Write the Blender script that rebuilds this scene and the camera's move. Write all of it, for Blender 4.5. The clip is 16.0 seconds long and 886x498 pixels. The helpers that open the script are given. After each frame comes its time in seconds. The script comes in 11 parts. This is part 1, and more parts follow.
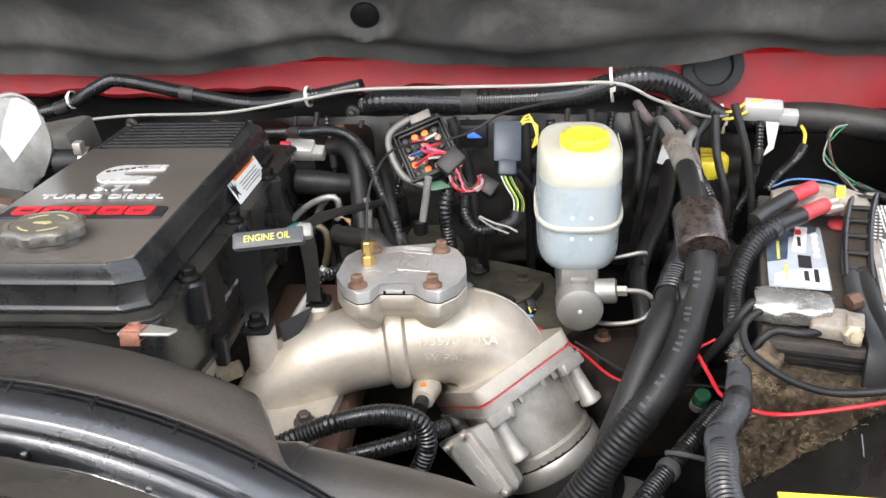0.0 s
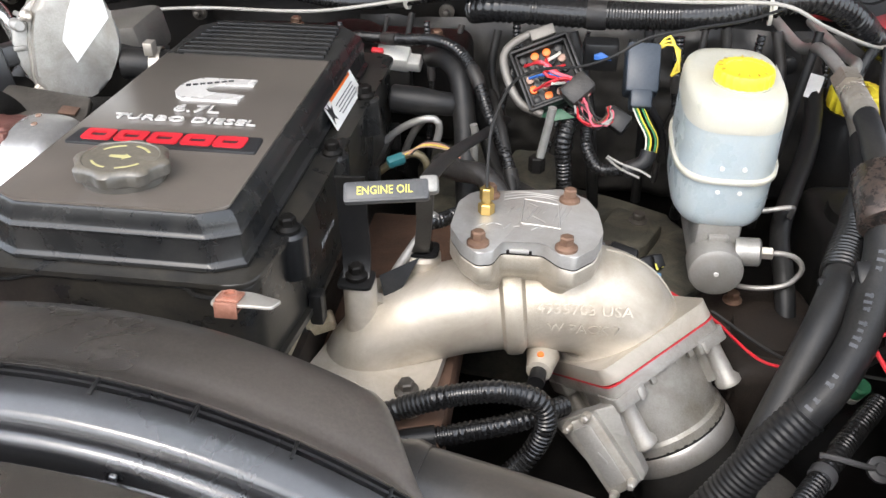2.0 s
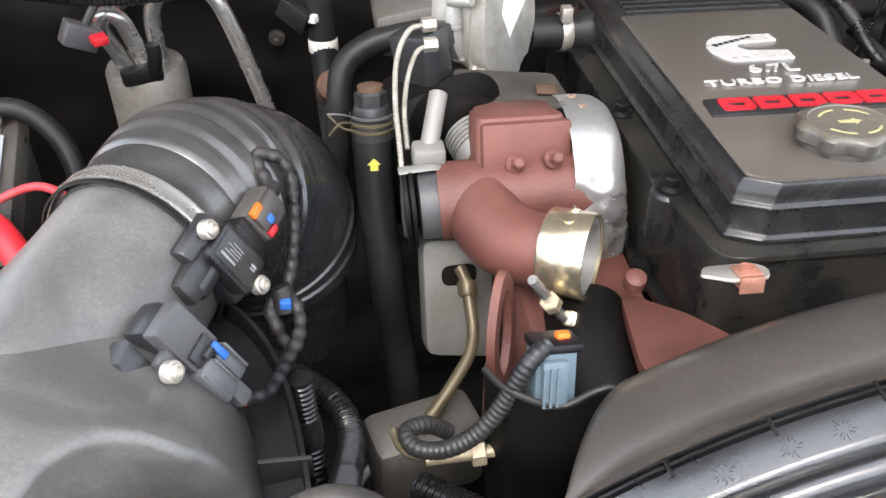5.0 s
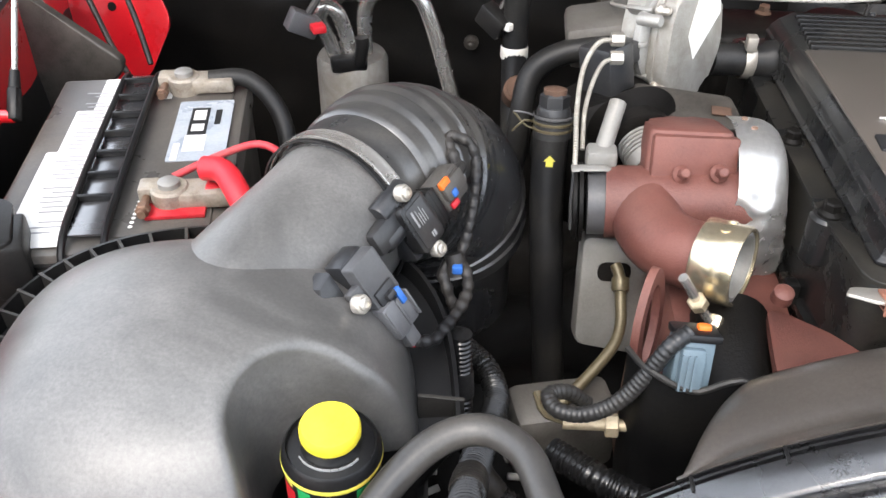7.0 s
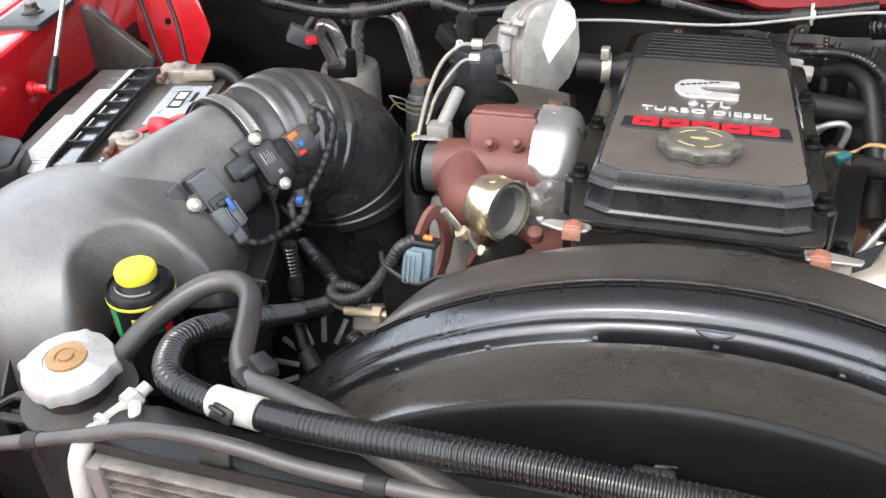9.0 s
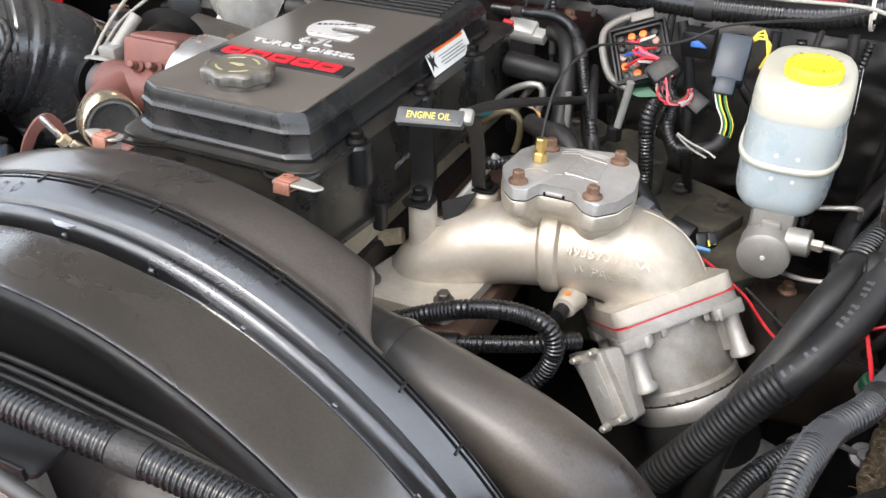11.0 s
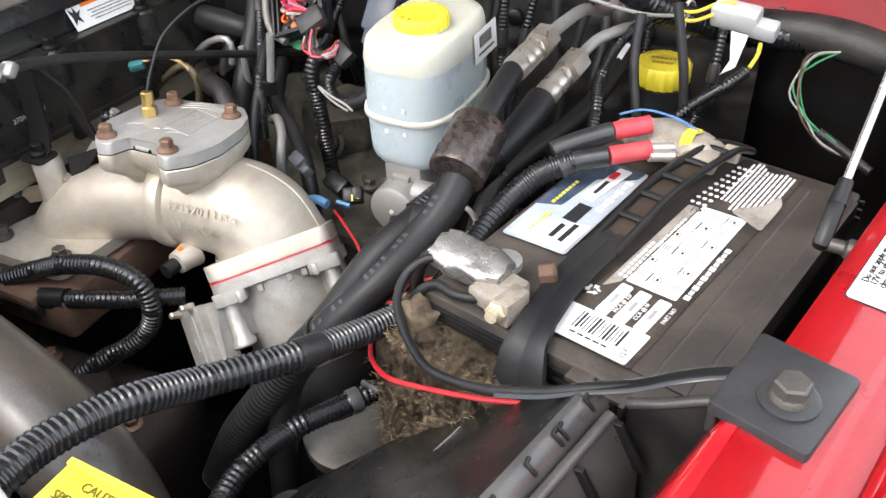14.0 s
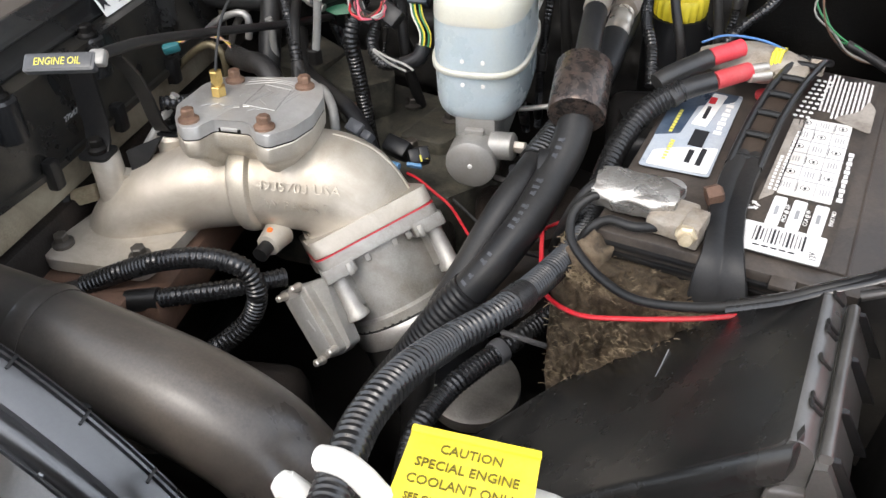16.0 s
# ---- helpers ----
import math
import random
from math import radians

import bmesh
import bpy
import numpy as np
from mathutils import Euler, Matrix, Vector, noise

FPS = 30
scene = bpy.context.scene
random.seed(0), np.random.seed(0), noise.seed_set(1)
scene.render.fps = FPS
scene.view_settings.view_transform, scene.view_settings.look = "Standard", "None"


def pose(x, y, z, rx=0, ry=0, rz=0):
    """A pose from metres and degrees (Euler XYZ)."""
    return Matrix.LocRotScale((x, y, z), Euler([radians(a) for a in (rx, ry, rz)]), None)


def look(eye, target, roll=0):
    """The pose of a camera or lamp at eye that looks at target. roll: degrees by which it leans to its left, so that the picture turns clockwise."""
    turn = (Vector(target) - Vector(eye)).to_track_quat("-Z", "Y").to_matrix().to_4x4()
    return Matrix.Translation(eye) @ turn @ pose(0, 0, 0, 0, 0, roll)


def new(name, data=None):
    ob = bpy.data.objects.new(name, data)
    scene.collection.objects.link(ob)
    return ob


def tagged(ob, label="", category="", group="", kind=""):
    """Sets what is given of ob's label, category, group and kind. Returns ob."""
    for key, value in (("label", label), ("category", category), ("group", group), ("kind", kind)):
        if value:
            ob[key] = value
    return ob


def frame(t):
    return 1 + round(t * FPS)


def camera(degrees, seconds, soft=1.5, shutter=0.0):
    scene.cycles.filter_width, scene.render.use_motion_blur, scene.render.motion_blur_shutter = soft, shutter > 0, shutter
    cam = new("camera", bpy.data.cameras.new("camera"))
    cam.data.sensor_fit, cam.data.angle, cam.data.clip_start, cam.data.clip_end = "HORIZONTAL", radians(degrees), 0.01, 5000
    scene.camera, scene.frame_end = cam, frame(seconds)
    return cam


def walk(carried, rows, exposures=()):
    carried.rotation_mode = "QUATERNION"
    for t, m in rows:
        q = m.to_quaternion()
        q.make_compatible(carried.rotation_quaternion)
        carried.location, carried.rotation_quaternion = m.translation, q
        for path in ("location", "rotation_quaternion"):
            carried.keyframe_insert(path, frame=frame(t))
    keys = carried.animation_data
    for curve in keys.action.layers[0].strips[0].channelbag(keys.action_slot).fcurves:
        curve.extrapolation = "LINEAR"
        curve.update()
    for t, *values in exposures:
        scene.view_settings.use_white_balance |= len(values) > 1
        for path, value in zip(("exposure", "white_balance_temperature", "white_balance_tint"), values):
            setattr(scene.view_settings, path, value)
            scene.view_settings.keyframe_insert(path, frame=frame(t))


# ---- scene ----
cam = camera(54.4, 16.0)
METRES, EYE, TILT, LEAN, TURN = 2.7, 1.45, -27.5, 2.3, 4.5
ROWS = [
    (0.0, 0.0, 0.0, 0.0, 0.0, 0.0, -0.0),
    (0.5, 0.0182, 0.0359, 0.0142, 2.78, -4.86, -1.38),
    (1.0, 0.0179, 0.0505, 0.0164, 5.98, -6.91, -3.4),
    (1.5, 0.0065, 0.0531, 0.0203, 6.09, -7.86, -4.35),
    (2.0, -0.0304, 0.0453, 0.0205, 2.6, -8.01, -3.27),
    (2.5, -0.0791, 0.037, 0.0144, -2.89, -8.54, -1.36),
    (3.0, -0.1197, 0.0326, 0.0141, -4.86, -9.66, -0.78),
    (3.5, -0.1695, 0.054, 0.016, -4.9, -10.24, 0.08),
    (4.0, -0.2133, 0.0739, 0.0235, -6.83, -10.65, 1.92),
    (4.5, -0.2615, 0.081, 0.0227, -12.22, -11.1, 3.43),
    (7.0, -0.2728, 0.054, 0.0174, -0.59, -9.7, -2.89),
    (7.5, -0.2629, 0.0434, 0.0077, 4.92, -10.34, -4.88),
    (8.0, -0.2321, 0.0184, 0.0019, 6.81, -9.46, -5.9),
    (8.5, -0.1967, -0.007, -0.0006, 8.39, -7.77, -5.75),
    (9.0, -0.1555, -0.02, 0.0007, 10.32, -7.44, -5.64),
    (9.5, -0.0972, -0.0084, 0.0079, 13.27, -7.43, -7.06),
    (10.0, -0.0441, 0.0038, 0.0112, 16.13, -8.16, -8.61),
    (12.5, 0.1128, 0.0239, 0.0112, 20.42, -12.37, -12.26),
    (13.0, 0.1356, 0.0387, 0.0183, 22.11, -13.4, -12.4),
    (13.5, 0.1529, 0.052, 0.0267, 21.94, -13.09, -11.63),
    (14.0, 0.1706, 0.0592, 0.032, 19.61, -12.41, -10.09),
    (14.5, 0.1786, 0.0617, 0.0314, 16.89, -12.24, -8.83),
    (15.0, 0.1587, 0.0613, 0.0266, 15.33, -12.85, -8.43),
    (15.5, 0.1205, 0.0475, 0.02, 11.75, -12.8, -7.75),
    (16.0, 0.0919, 0.0361, 0.0158, 8.82, -13.06, -4.56),
]
walk(cam, [(t, pose(0, 0, EYE, TILT, LEAN, TURN) @ pose(METRES * x, METRES * y, METRES * z, 90 + pitch, roll, yaw)) for t, x, y, z, yaw, pitch, roll in ROWS],
     [(0.0, 0.94), (1.0, 0.84), (2.0, 0.95), (3.0, 1.04), (4.5, 1.07), (7.0, 0.98), (8.5, 0.97), (10.0, 0.99), (12.5, 0.98), (13.0, 0.94), (14.0, 1.03), (14.5, 0.98), (15.0, 0.87), (15.5, 0.7), (16.0, 0.71)])

# daylight: bright overcast sky, soft sun from the front
world = bpy.data.worlds.new("sky")
scene.world = world
world.use_nodes = True
wn = world.node_tree
sky = wn.nodes.new("ShaderNodeTexSky")
sky.sky_type = "NISHITA"
sky.sun_disc = False
sky.sun_elevation = radians(52)
sky.sun_rotation = radians(200)
sky.dust_density = 2.5
sky.air_density = 1.0
bg = wn.nodes["Background"]
bg.inputs["Strength"].default_value = 0.15
# an even veil of cloud brightens the clear sky all round
veil = wn.nodes.new("ShaderNodeMix")
veil.data_type = "RGBA"
veil.blend_type = "ADD"
veil.inputs[0].default_value = 1.0
veil.inputs[7].default_value = (8.0, 8.2, 8.4, 1.0)
wn.links.new(sky.outputs[0], veil.inputs[6])
wn.links.new(veil.outputs[2], bg.inputs["Color"])
sun_data = bpy.data.lights.new("sun", "SUN")
sun_data.energy = 0.7
sun_data.angle = radians(16)
sun_data.color = (1.0, 0.97, 0.93)
sun = new("sun", sun_data)
sun.matrix_world = look((-1.3, -2.3, 5.5), (-0.35, 0.6, 1.0))

# ---- materials ----
def ramp(nt, fac, stops):
    n = nt.nodes.new("ShaderNodeValToRGB")
    e = n.color_ramp.elements
    while len(e) < len(stops):
        e.new(0.5)
    for el, (p, c) in zip(e, stops):
        el.position, el.color = p, (*c, 1)
    nt.links.new(fac, n.inputs[0])
    return n.outputs[0]


def tex_noise(nt, vec, scale, detail=4.0, rough=0.6, distort=0.0):
    n = nt.nodes.new("ShaderNodeTexNoise")
    n.inputs["Scale"].default_value, n.inputs["Detail"].default_value = scale, detail
    n.inputs["Roughness"].default_value, n.inputs["Distortion"].default_value = rough, distort
    nt.links.new(vec, n.inputs["Vector"])
    return n.outputs["Fac"]


def math_node(nt, op, a, b):
    n = nt.nodes.new("ShaderNodeMath")
    n.operation = op
    for i, v in enumerate((a, b)):
        if isinstance(v, (int, float)):
            n.inputs[i].default_value = v
        else:
            nt.links.new(v, n.inputs[i])
    return n.outputs[0]


def mixc(nt, fac, a, b):
    n = nt.nodes.new("ShaderNodeMix")
    n.data_type = "RGBA"
    for sock, v in ((n.inputs[0], fac), (n.inputs[6], a), (n.inputs[7], b)):
        if isinstance(v, (int, float)):
            sock.default_value = v
        elif isinstance(v, tuple):
            sock.default_value = (*v, 1)
        else:
            nt.links.new(v, sock)
    return n.outputs[2]


def surface(name, base, rough=0.5, metal=0.0, dark=None, dust=None, dust_amount=0.5, scale=60.0, grain=400.0,
            bump=0.1, rough_var=0.15, dust_scale=9.0, up_dust=0.0, coat=0.0, spec=0.5, trans=0.0, ior=1.45, coat_ior=1.5):
    """One procedural surface: base colour with fine grain, broad stains towards `dark`, dust that settles in patches and on top faces."""
    m = bpy.data.materials.new(name)
    m.use_nodes = True
    nt = m.node_tree
    bsdf = nt.nodes["Principled BSDF"]
    geo = nt.nodes.new("ShaderNodeNewGeometry")
    tc = geo.outputs["Position"]
    broad = tex_noise(nt, tc, scale * 0.25, 5, 0.62)
    fine = tex_noise(nt, tc, grain, 3, 0.7)
    dark = dark or tuple(c * 0.7 for c in base)
    col = ramp(nt, broad, [(0.3, dark), (0.62, base)])
    col = mixc(nt, ramp(nt, fine, [(0.35, (0, 0, 0)), (0.7, (0.35, 0.35, 0.35))]), col, tuple(min(1, c * 1.25 + 0.004) for c in base))
    rgh = math_node(nt, "MULTIPLY_ADD", broad, rough_var * 2)
    rgh.node.inputs[2].default_value = rough - rough_var
    if dust:
        patch = ramp(nt, tex_noise(nt, tc, dust_scale, 6, 0.65, 0.6), [(0.42, (0, 0, 0)), (0.75, (1, 1, 1))])
        amount = math_node(nt, "MULTIPLY", patch, dust_amount)
        if up_dust:
            sep = nt.nodes.new("ShaderNodeSeparateXYZ")
            nt.links.new(geo.outputs["Normal"], sep.inputs[0])
            up = ramp(nt, sep.outputs["Z"], [(0.35, (0, 0, 0)), (0.95, (1, 1, 1))])
            amount = math_node(nt, "ADD", amount, math_node(nt, "MULTIPLY", up, up_dust))
        amount.node.use_clamp = True
        speck = math_node(nt, "MULTIPLY", amount, ramp(nt, fine, [(0.3, (0.6, 0.6, 0.6)), (0.7, (1, 1, 1))]))
        col = mixc(nt, speck, col, dust)
        rgh = math_node(nt, "ADD", rgh, math_node(nt, "MULTIPLY", amount, 0.3))
        rgh.node.use_clamp = True
    nt.links.new(col, bsdf.inputs["Base Color"])
    nt.links.new(rgh, bsdf.inputs["Roughness"])
    bsdf.inputs["Metallic"].default_value = metal
    bsdf.inputs["Specular IOR Level"].default_value = spec
    bsdf.inputs["Coat Weight"].default_value = coat
    bsdf.inputs["Coat Roughness"].default_value = 0.06 if bump == 0.0 else max(0.06, rough * 0.8)
    bsdf.inputs["Coat IOR"].default_value = coat_ior
    bsdf.inputs["Transmission Weight"].default_value = trans
    bsdf.inputs["IOR"].default_value = ior
    if bump:
        b = nt.nodes.new("ShaderNodeBump")
        b.inputs["Strength"].default_value = bump
        b.inputs["Distance"].default_value = 0.002
        h = math_node(nt, "ADD", fine, math_node(nt, "MULTIPLY", broad, 0.8))
        nt.links.new(h, b.inputs["Height"])
        nt.links.new(b.outputs[0], bsdf.inputs["Normal"])
    return m


DUST = (0.22, 0.19, 0.155)
M = {}
M["plastic"] = surface("black_plastic", (0.008, 0.008, 0.0085), 0.34, dust=(0.13, 0.115, 0.09), dust_amount=0.14, bump=0.08, spec=0.32)
M["plastic_dusty"] = surface("dusty_black_plastic", (0.014, 0.0135, 0.013), 0.42, dust=(0.2, 0.18, 0.15), dust_amount=0.25, up_dust=0.1, bump=0.1, spec=0.35)
M["cover_grey"] = surface("grey_cover_plastic", (0.088, 0.074, 0.062), 0.32, dark=(0.07, 0.06, 0.05), dust=(0.22, 0.185, 0.15), dust_amount=0.35, bump=0.05, grain=900, spec=0.7, coat=0.6, coat_ior=1.7, dust_scale=5, rough_var=0.08)
M["cover_edge"] = surface("satin_black_cover", (0.01, 0.0102, 0.0108), 0.26, dust=(0.14, 0.13, 0.11), dust_amount=0.28, bump=0.03, rough_var=0.08, spec=0.6)
M["shroud"] = surface("glossy_shroud_plastic", (0.022, 0.022, 0.024), 0.27, dark=(0.013, 0.013, 0.0145), dust=(0.14, 0.135, 0.13), dust_amount=0.18, bump=0.012, rough_var=0.06, spec=0.8, coat=1.0, coat_ior=2.3, scale=24, dust_scale=5)
M["shroud_dusty"] = surface("dusty_shroud_plastic", (0.075, 0.064, 0.055), 0.26, dark=(0.02, 0.0185, 0.017), dust=(0.28, 0.235, 0.2), dust_amount=0.55, bump=0.02, scale=14, spec=0.8, coat=1.0, coat_ior=2.2, dust_scale=3.5, rough_var=0.1)
M["airbox"] = surface("airbox_plastic", (0.042, 0.0405, 0.0385), 0.38, dark=(0.029, 0.028, 0.027), dust=(0.36, 0.345, 0.325), dust_amount=0.4, up_dust=0.12, bump=0.05, dust_scale=6, rough_var=0.08, spec=0.7, coat=0.25, coat_ior=1.6)
M["rubber"] = surface("black_rubber", (0.011, 0.011, 0.0115), 0.42, dust=(0.14, 0.125, 0.1), dust_amount=0.2, bump=0.1, spec=0.3)
M["hose_grey"] = surface("grey_rubber_hose", (0.035, 0.033, 0.031), 0.34, dust=(0.17, 0.15, 0.125), dust_amount=0.4, bump=0.05, spec=0.6)
M["loom"] = surface("loom_plastic", (0.009, 0.009, 0.0095), 0.24, dust=(0.11, 0.1, 0.085), dust_amount=0.12, bump=0.02, spec=0.6)
M["tape"] = surface("black_tape", (0.012, 0.012, 0.013), 0.3, dust=DUST, dust_amount=0.25, bump=0.35, scale=160, spec=0.35)
M["cast"] = surface("cast_aluminium", (0.52, 0.475, 0.405), 0.34, 0.42, dark=(0.36, 0.315, 0.245), dust=(0.22, 0.16, 0.095), dust_amount=0.65, bump=0.18, grain=900, scale=50, dust_scale=16)
M["machined"] = surface("machined_aluminium", (0.46, 0.45, 0.43), 0.42, 0.55, dark=(0.33, 0.305, 0.27), dust=(0.28, 0.235, 0.18), dust_amount=0.6, bump=0.16, grain=500, dust_scale=16)
M["alu_dull"] = surface("dull_aluminium", (0.32, 0.31, 0.29), 0.42, 0.45, dark=(0.24, 0.23, 0.21), dust=(0.2, 0.175, 0.14), dust_amount=0.5, bump=0.2, dust_scale=20)
M["alu_pipe"] = surface("aluminium_pipe", (0.42, 0.41, 0.39), 0.38, 0.6, dark=(0.27, 0.25, 0.225), dust=(0.2, 0.165, 0.13), dust_amount=0.45, bump=0.1)
M["steel"] = surface("zinc_steel", (0.5, 0.47, 0.42), 0.35, 0.65, dark=(0.38, 0.33, 0.27), bump=0.1)
M["rust_bolt"] = surface("rusty_bolt_steel", (0.2, 0.12, 0.08), 0.55, 0.4, dark=(0.1, 0.055, 0.035), bump=0.3, scale=250)
M["iron_red"] = surface("rusted_cast_iron", (0.15, 0.055, 0.042), 0.5, 0.05, dark=(0.075, 0.028, 0.023), dust=(0.24, 0.12, 0.09), dust_amount=0.35, bump=0.3, grain=520, scale=60, spec=0.5, dust_scale=18)
M["rust"] = surface("brown_rust", (0.11, 0.06, 0.038), 0.75, 0.1, dark=(0.05, 0.028, 0.018), bump=0.4, scale=150)
M["copper"] = surface("coppery_clip_steel", (0.42, 0.2, 0.14), 0.5, 0.4, dark=(0.26, 0.11, 0.07), bump=0.2, scale=200)
M["shield"] = surface("aluminium_heat_shield", (0.78, 0.77, 0.75), 0.27, 0.7, dark=(0.58, 0.57, 0.55), dust=(0.4, 0.36, 0.3), dust_amount=0.2, bump=0.08, scale=50, grain=200)
M["gold"] = surface("gold_zinc_clamp", (0.74, 0.65, 0.48), 0.24, 0.9, dark=(0.62, 0.5, 0.32), bump=0.03, scale=50)
M["brass"] = surface("brass", (0.6, 0.43, 0.16), 0.35, 0.9, dark=(0.42, 0.28, 0.09), bump=0.08)
M["red"] = surface("red_body_paint", (0.54, 0.006, 0.012), 0.3, dark=(0.48, 0.005, 0.011), bump=0.0, coat=1.0, coat_ior=1.7, dust=(0.42, 0.13, 0.11), dust_amount=0.1)
M["red_dark"] = surface("dusty_red_paint", (0.3, 0.007, 0.011), 0.5, dark=(0.2, 0.005, 0.008), bump=0.05, dust=(0.2, 0.09, 0.07), dust_amount=0.4)
M["white"] = surface("white_label", (0.68, 0.67, 0.64), 0.42, dark=(0.6, 0.585, 0.55), bump=0.02, dust=(0.45, 0.39, 0.31), dust_amount=0.3, dust_scale=25)
M["white_plastic"] = surface("white_plastic", (0.63, 0.61, 0.56), 0.36, dark=(0.56, 0.535, 0.48), bump=0.05, dust=(0.45, 0.38, 0.29), dust_amount=0.16, dust_scale=40)
M["ink"] = surface("black_print", (0.015, 0.015, 0.016), 0.5, bump=0.0)
M["label_black"] = surface("dusty_black_label", (0.017, 0.0145, 0.013), 0.36, bump=0.0, dust=(0.2, 0.155, 0.115), dust_amount=0.55, dust_scale=16)
M["grey_print"] = surface("grey_print", (0.3, 0.3, 0.3), 0.5, bump=0.0)
M["label_blue"] = surface("blue_grey_label", (0.32, 0.35, 0.385), 0.28, dark=(0.24, 0.265, 0.3), bump=0.0, dust=(0.55, 0.54, 0.5), dust_amount=0.5, dust_scale=24)
M["yellow"] = surface("yellow_plastic", (0.68, 0.56, 0.03), 0.38, dark=(0.6, 0.48, 0.02), bump=0.05, dust=(0.55, 0.48, 0.18), dust_amount=0.25)
M["yellow_print"] = surface("yellow_print", (0.66, 0.58, 0.08), 0.5, bump=0.0, dust=(0.4, 0.35, 0.2), dust_amount=0.4, dust_scale=60)
M["orange"] = surface("orange_plastic", (0.8, 0.16, 0.02), 0.45, bump=0.0)
M["wire_red"] = surface("red_wire", (0.5, 0.014, 0.024), 0.35, bump=0.02, dust=(0.3, 0.12, 0.1), dust_amount=0.3, dust_scale=60)
M["wire_pink"] = surface("pink_wire", (0.6, 0.12, 0.16), 0.4, bump=0.02)
M["wire_yellow"] = surface("yellow_wire", (0.65, 0.5, 0.05), 0.4, bump=0.02)
M["wire_green"] = surface("green_wire", (0.04, 0.2, 0.08), 0.4, bump=0.02)
M["wire_blue"] = surface("blue_wire", (0.03, 0.12, 0.4), 0.4, bump=0.02)
M["wire_white"] = surface("off_white_wire", (0.6, 0.57, 0.5), 0.5, bump=0.05)
M["teal"] = surface("teal_plastic", (0.015, 0.13, 0.145), 0.45, bump=0.02, dust=DUST, dust_amount=0.4)
M["green"] = surface("green_print", (0.02, 0.3, 0.09), 0.4, bump=0.0)
M["grey_plastic"] = surface("grey_connector_plastic", (0.065, 0.065, 0.068), 0.38, dust=DUST, dust_amount=0.25, bump=0.08)
M["grey_light"] = surface("light_grey_plastic", (0.42, 0.41, 0.4), 0.45, dust=DUST, dust_amount=0.3, bump=0.08)
M["connector_blue"] = surface("pale_blue_connector", (0.1, 0.14, 0.165), 0.42, bump=0.05, dust=DUST, dust_amount=0.2)
M["label_red"] = surface("red_print", (0.62, 0.02, 0.03), 0.45, bump=0.0)
M["letter_red"] = surface("red_letter_enamel", (0.5, 0.018, 0.028), 0.35, bump=0.02)
M["chrome"] = surface("worn_chrome_letters", (0.68, 0.66, 0.63), 0.28, 0.4, dark=(0.55, 0.52, 0.48), bump=0.05)
M["foam"] = surface("matted_felt_insulation", (0.16, 0.115, 0.073), 0.95, dark=(0.02, 0.015, 0.011), bump=1.0, scale=300, grain=1600, dust=(0.36, 0.275, 0.175), dust_amount=0.5, dust_scale=120)
M["hood_pad"] = surface("hood_liner", (0.06, 0.057, 0.053), 0.7, dark=(0.03, 0.028, 0.026), bump=0.5, grain=500, dust=(0.22, 0.205, 0.185), dust_amount=0.75, dust_scale=6, scale=40, spec=0.3)
# Near-black base with faint brown patches, for floor, firewall and deep parts.
M["near_black"] = surface("near_black_surface", (0.006, 0.0055, 0.005), 0.45, 0.0, dust=(0.04, 0.032, 0.024), dust_amount=0.18, bump=0.3, scale=90, spec=0.15)
M["block"] = surface("grimy_engine_iron", (0.018, 0.015, 0.013), 0.5, 0.2, dust=(0.1, 0.07, 0.05), dust_amount=0.4, bump=0.4, scale=60, spec=0.2)
M["head"] = surface("cream_engine_paint", (0.34, 0.3, 0.22), 0.5, dark=(0.2, 0.16, 0.11), dust=(0.055, 0.035, 0.022), dust_amount=1.0, bump=0.2, dust_scale=10, scale=40)
M["corroded"] = surface("corroded_terminal_lead", (0.32, 0.285, 0.24), 0.5, 0.3, dark=(0.15, 0.11, 0.075), bump=0.5, scale=220, dust=(0.45, 0.38, 0.28), dust_amount=0.5, dust_scale=60)
M["vinyl_tape"] = surface("silver_foil_tape", (0.4, 0.39, 0.365), 0.26, 0.75, dark=(0.22, 0.2, 0.175), bump=0.35, scale=160, dust=(0.28, 0.22, 0.16), dust_amount=0.45, dust_scale=40)
M["battery"] = surface("battery_plastic", (0.03, 0.0255, 0.0225), 0.4, dust=(0.19, 0.15, 0.115), dust_amount=0.4, bump=0.07, spec=0.45, up_dust=0.08, dust_scale=13)
M["asphalt"] = surface("asphalt", (0.06, 0.058, 0.055), 0.9, bump=0.6, grain=250, scale=20, dust=(0.16, 0.15, 0.13), dust_amount=0.3, dust_scale=2)
M["cap_grey"] = surface("worn_grey_cap", (0.05, 0.045, 0.037), 0.3, dark=(0.035, 0.031, 0.026), dust=(0.26, 0.225, 0.17), dust_amount=0.35, up_dust=0.3, bump=0.08, coat=0.5)

M["rocker"] = surface("oily_dusted_rocker_housing", (0.01, 0.01, 0.01), 0.26, dust=(0.1, 0.085, 0.06), dust_amount=0.4, bump=0.06, dust_scale=15, rough_var=0.1, spec=0.5)
M["shroud_inner"] = surface("brown_stained_shroud", (0.068, 0.06, 0.05), 0.22, dark=(0.026, 0.023, 0.02), dust=(0.21, 0.175, 0.14), dust_amount=0.5, bump=0.015, scale=14, dust_scale=4, spec=0.6, coat=1.0, coat_ior=2.4, rough_var=0.08)
M["duct"] = surface("dusty_duct_rubber", (0.04, 0.036, 0.032), 0.3, dark=(0.022, 0.019, 0.017), dust=(0.19, 0.15, 0.11), dust_amount=0.42, bump=0.03, scale=40, spec=0.5, dust_scale=6, coat=0.15)
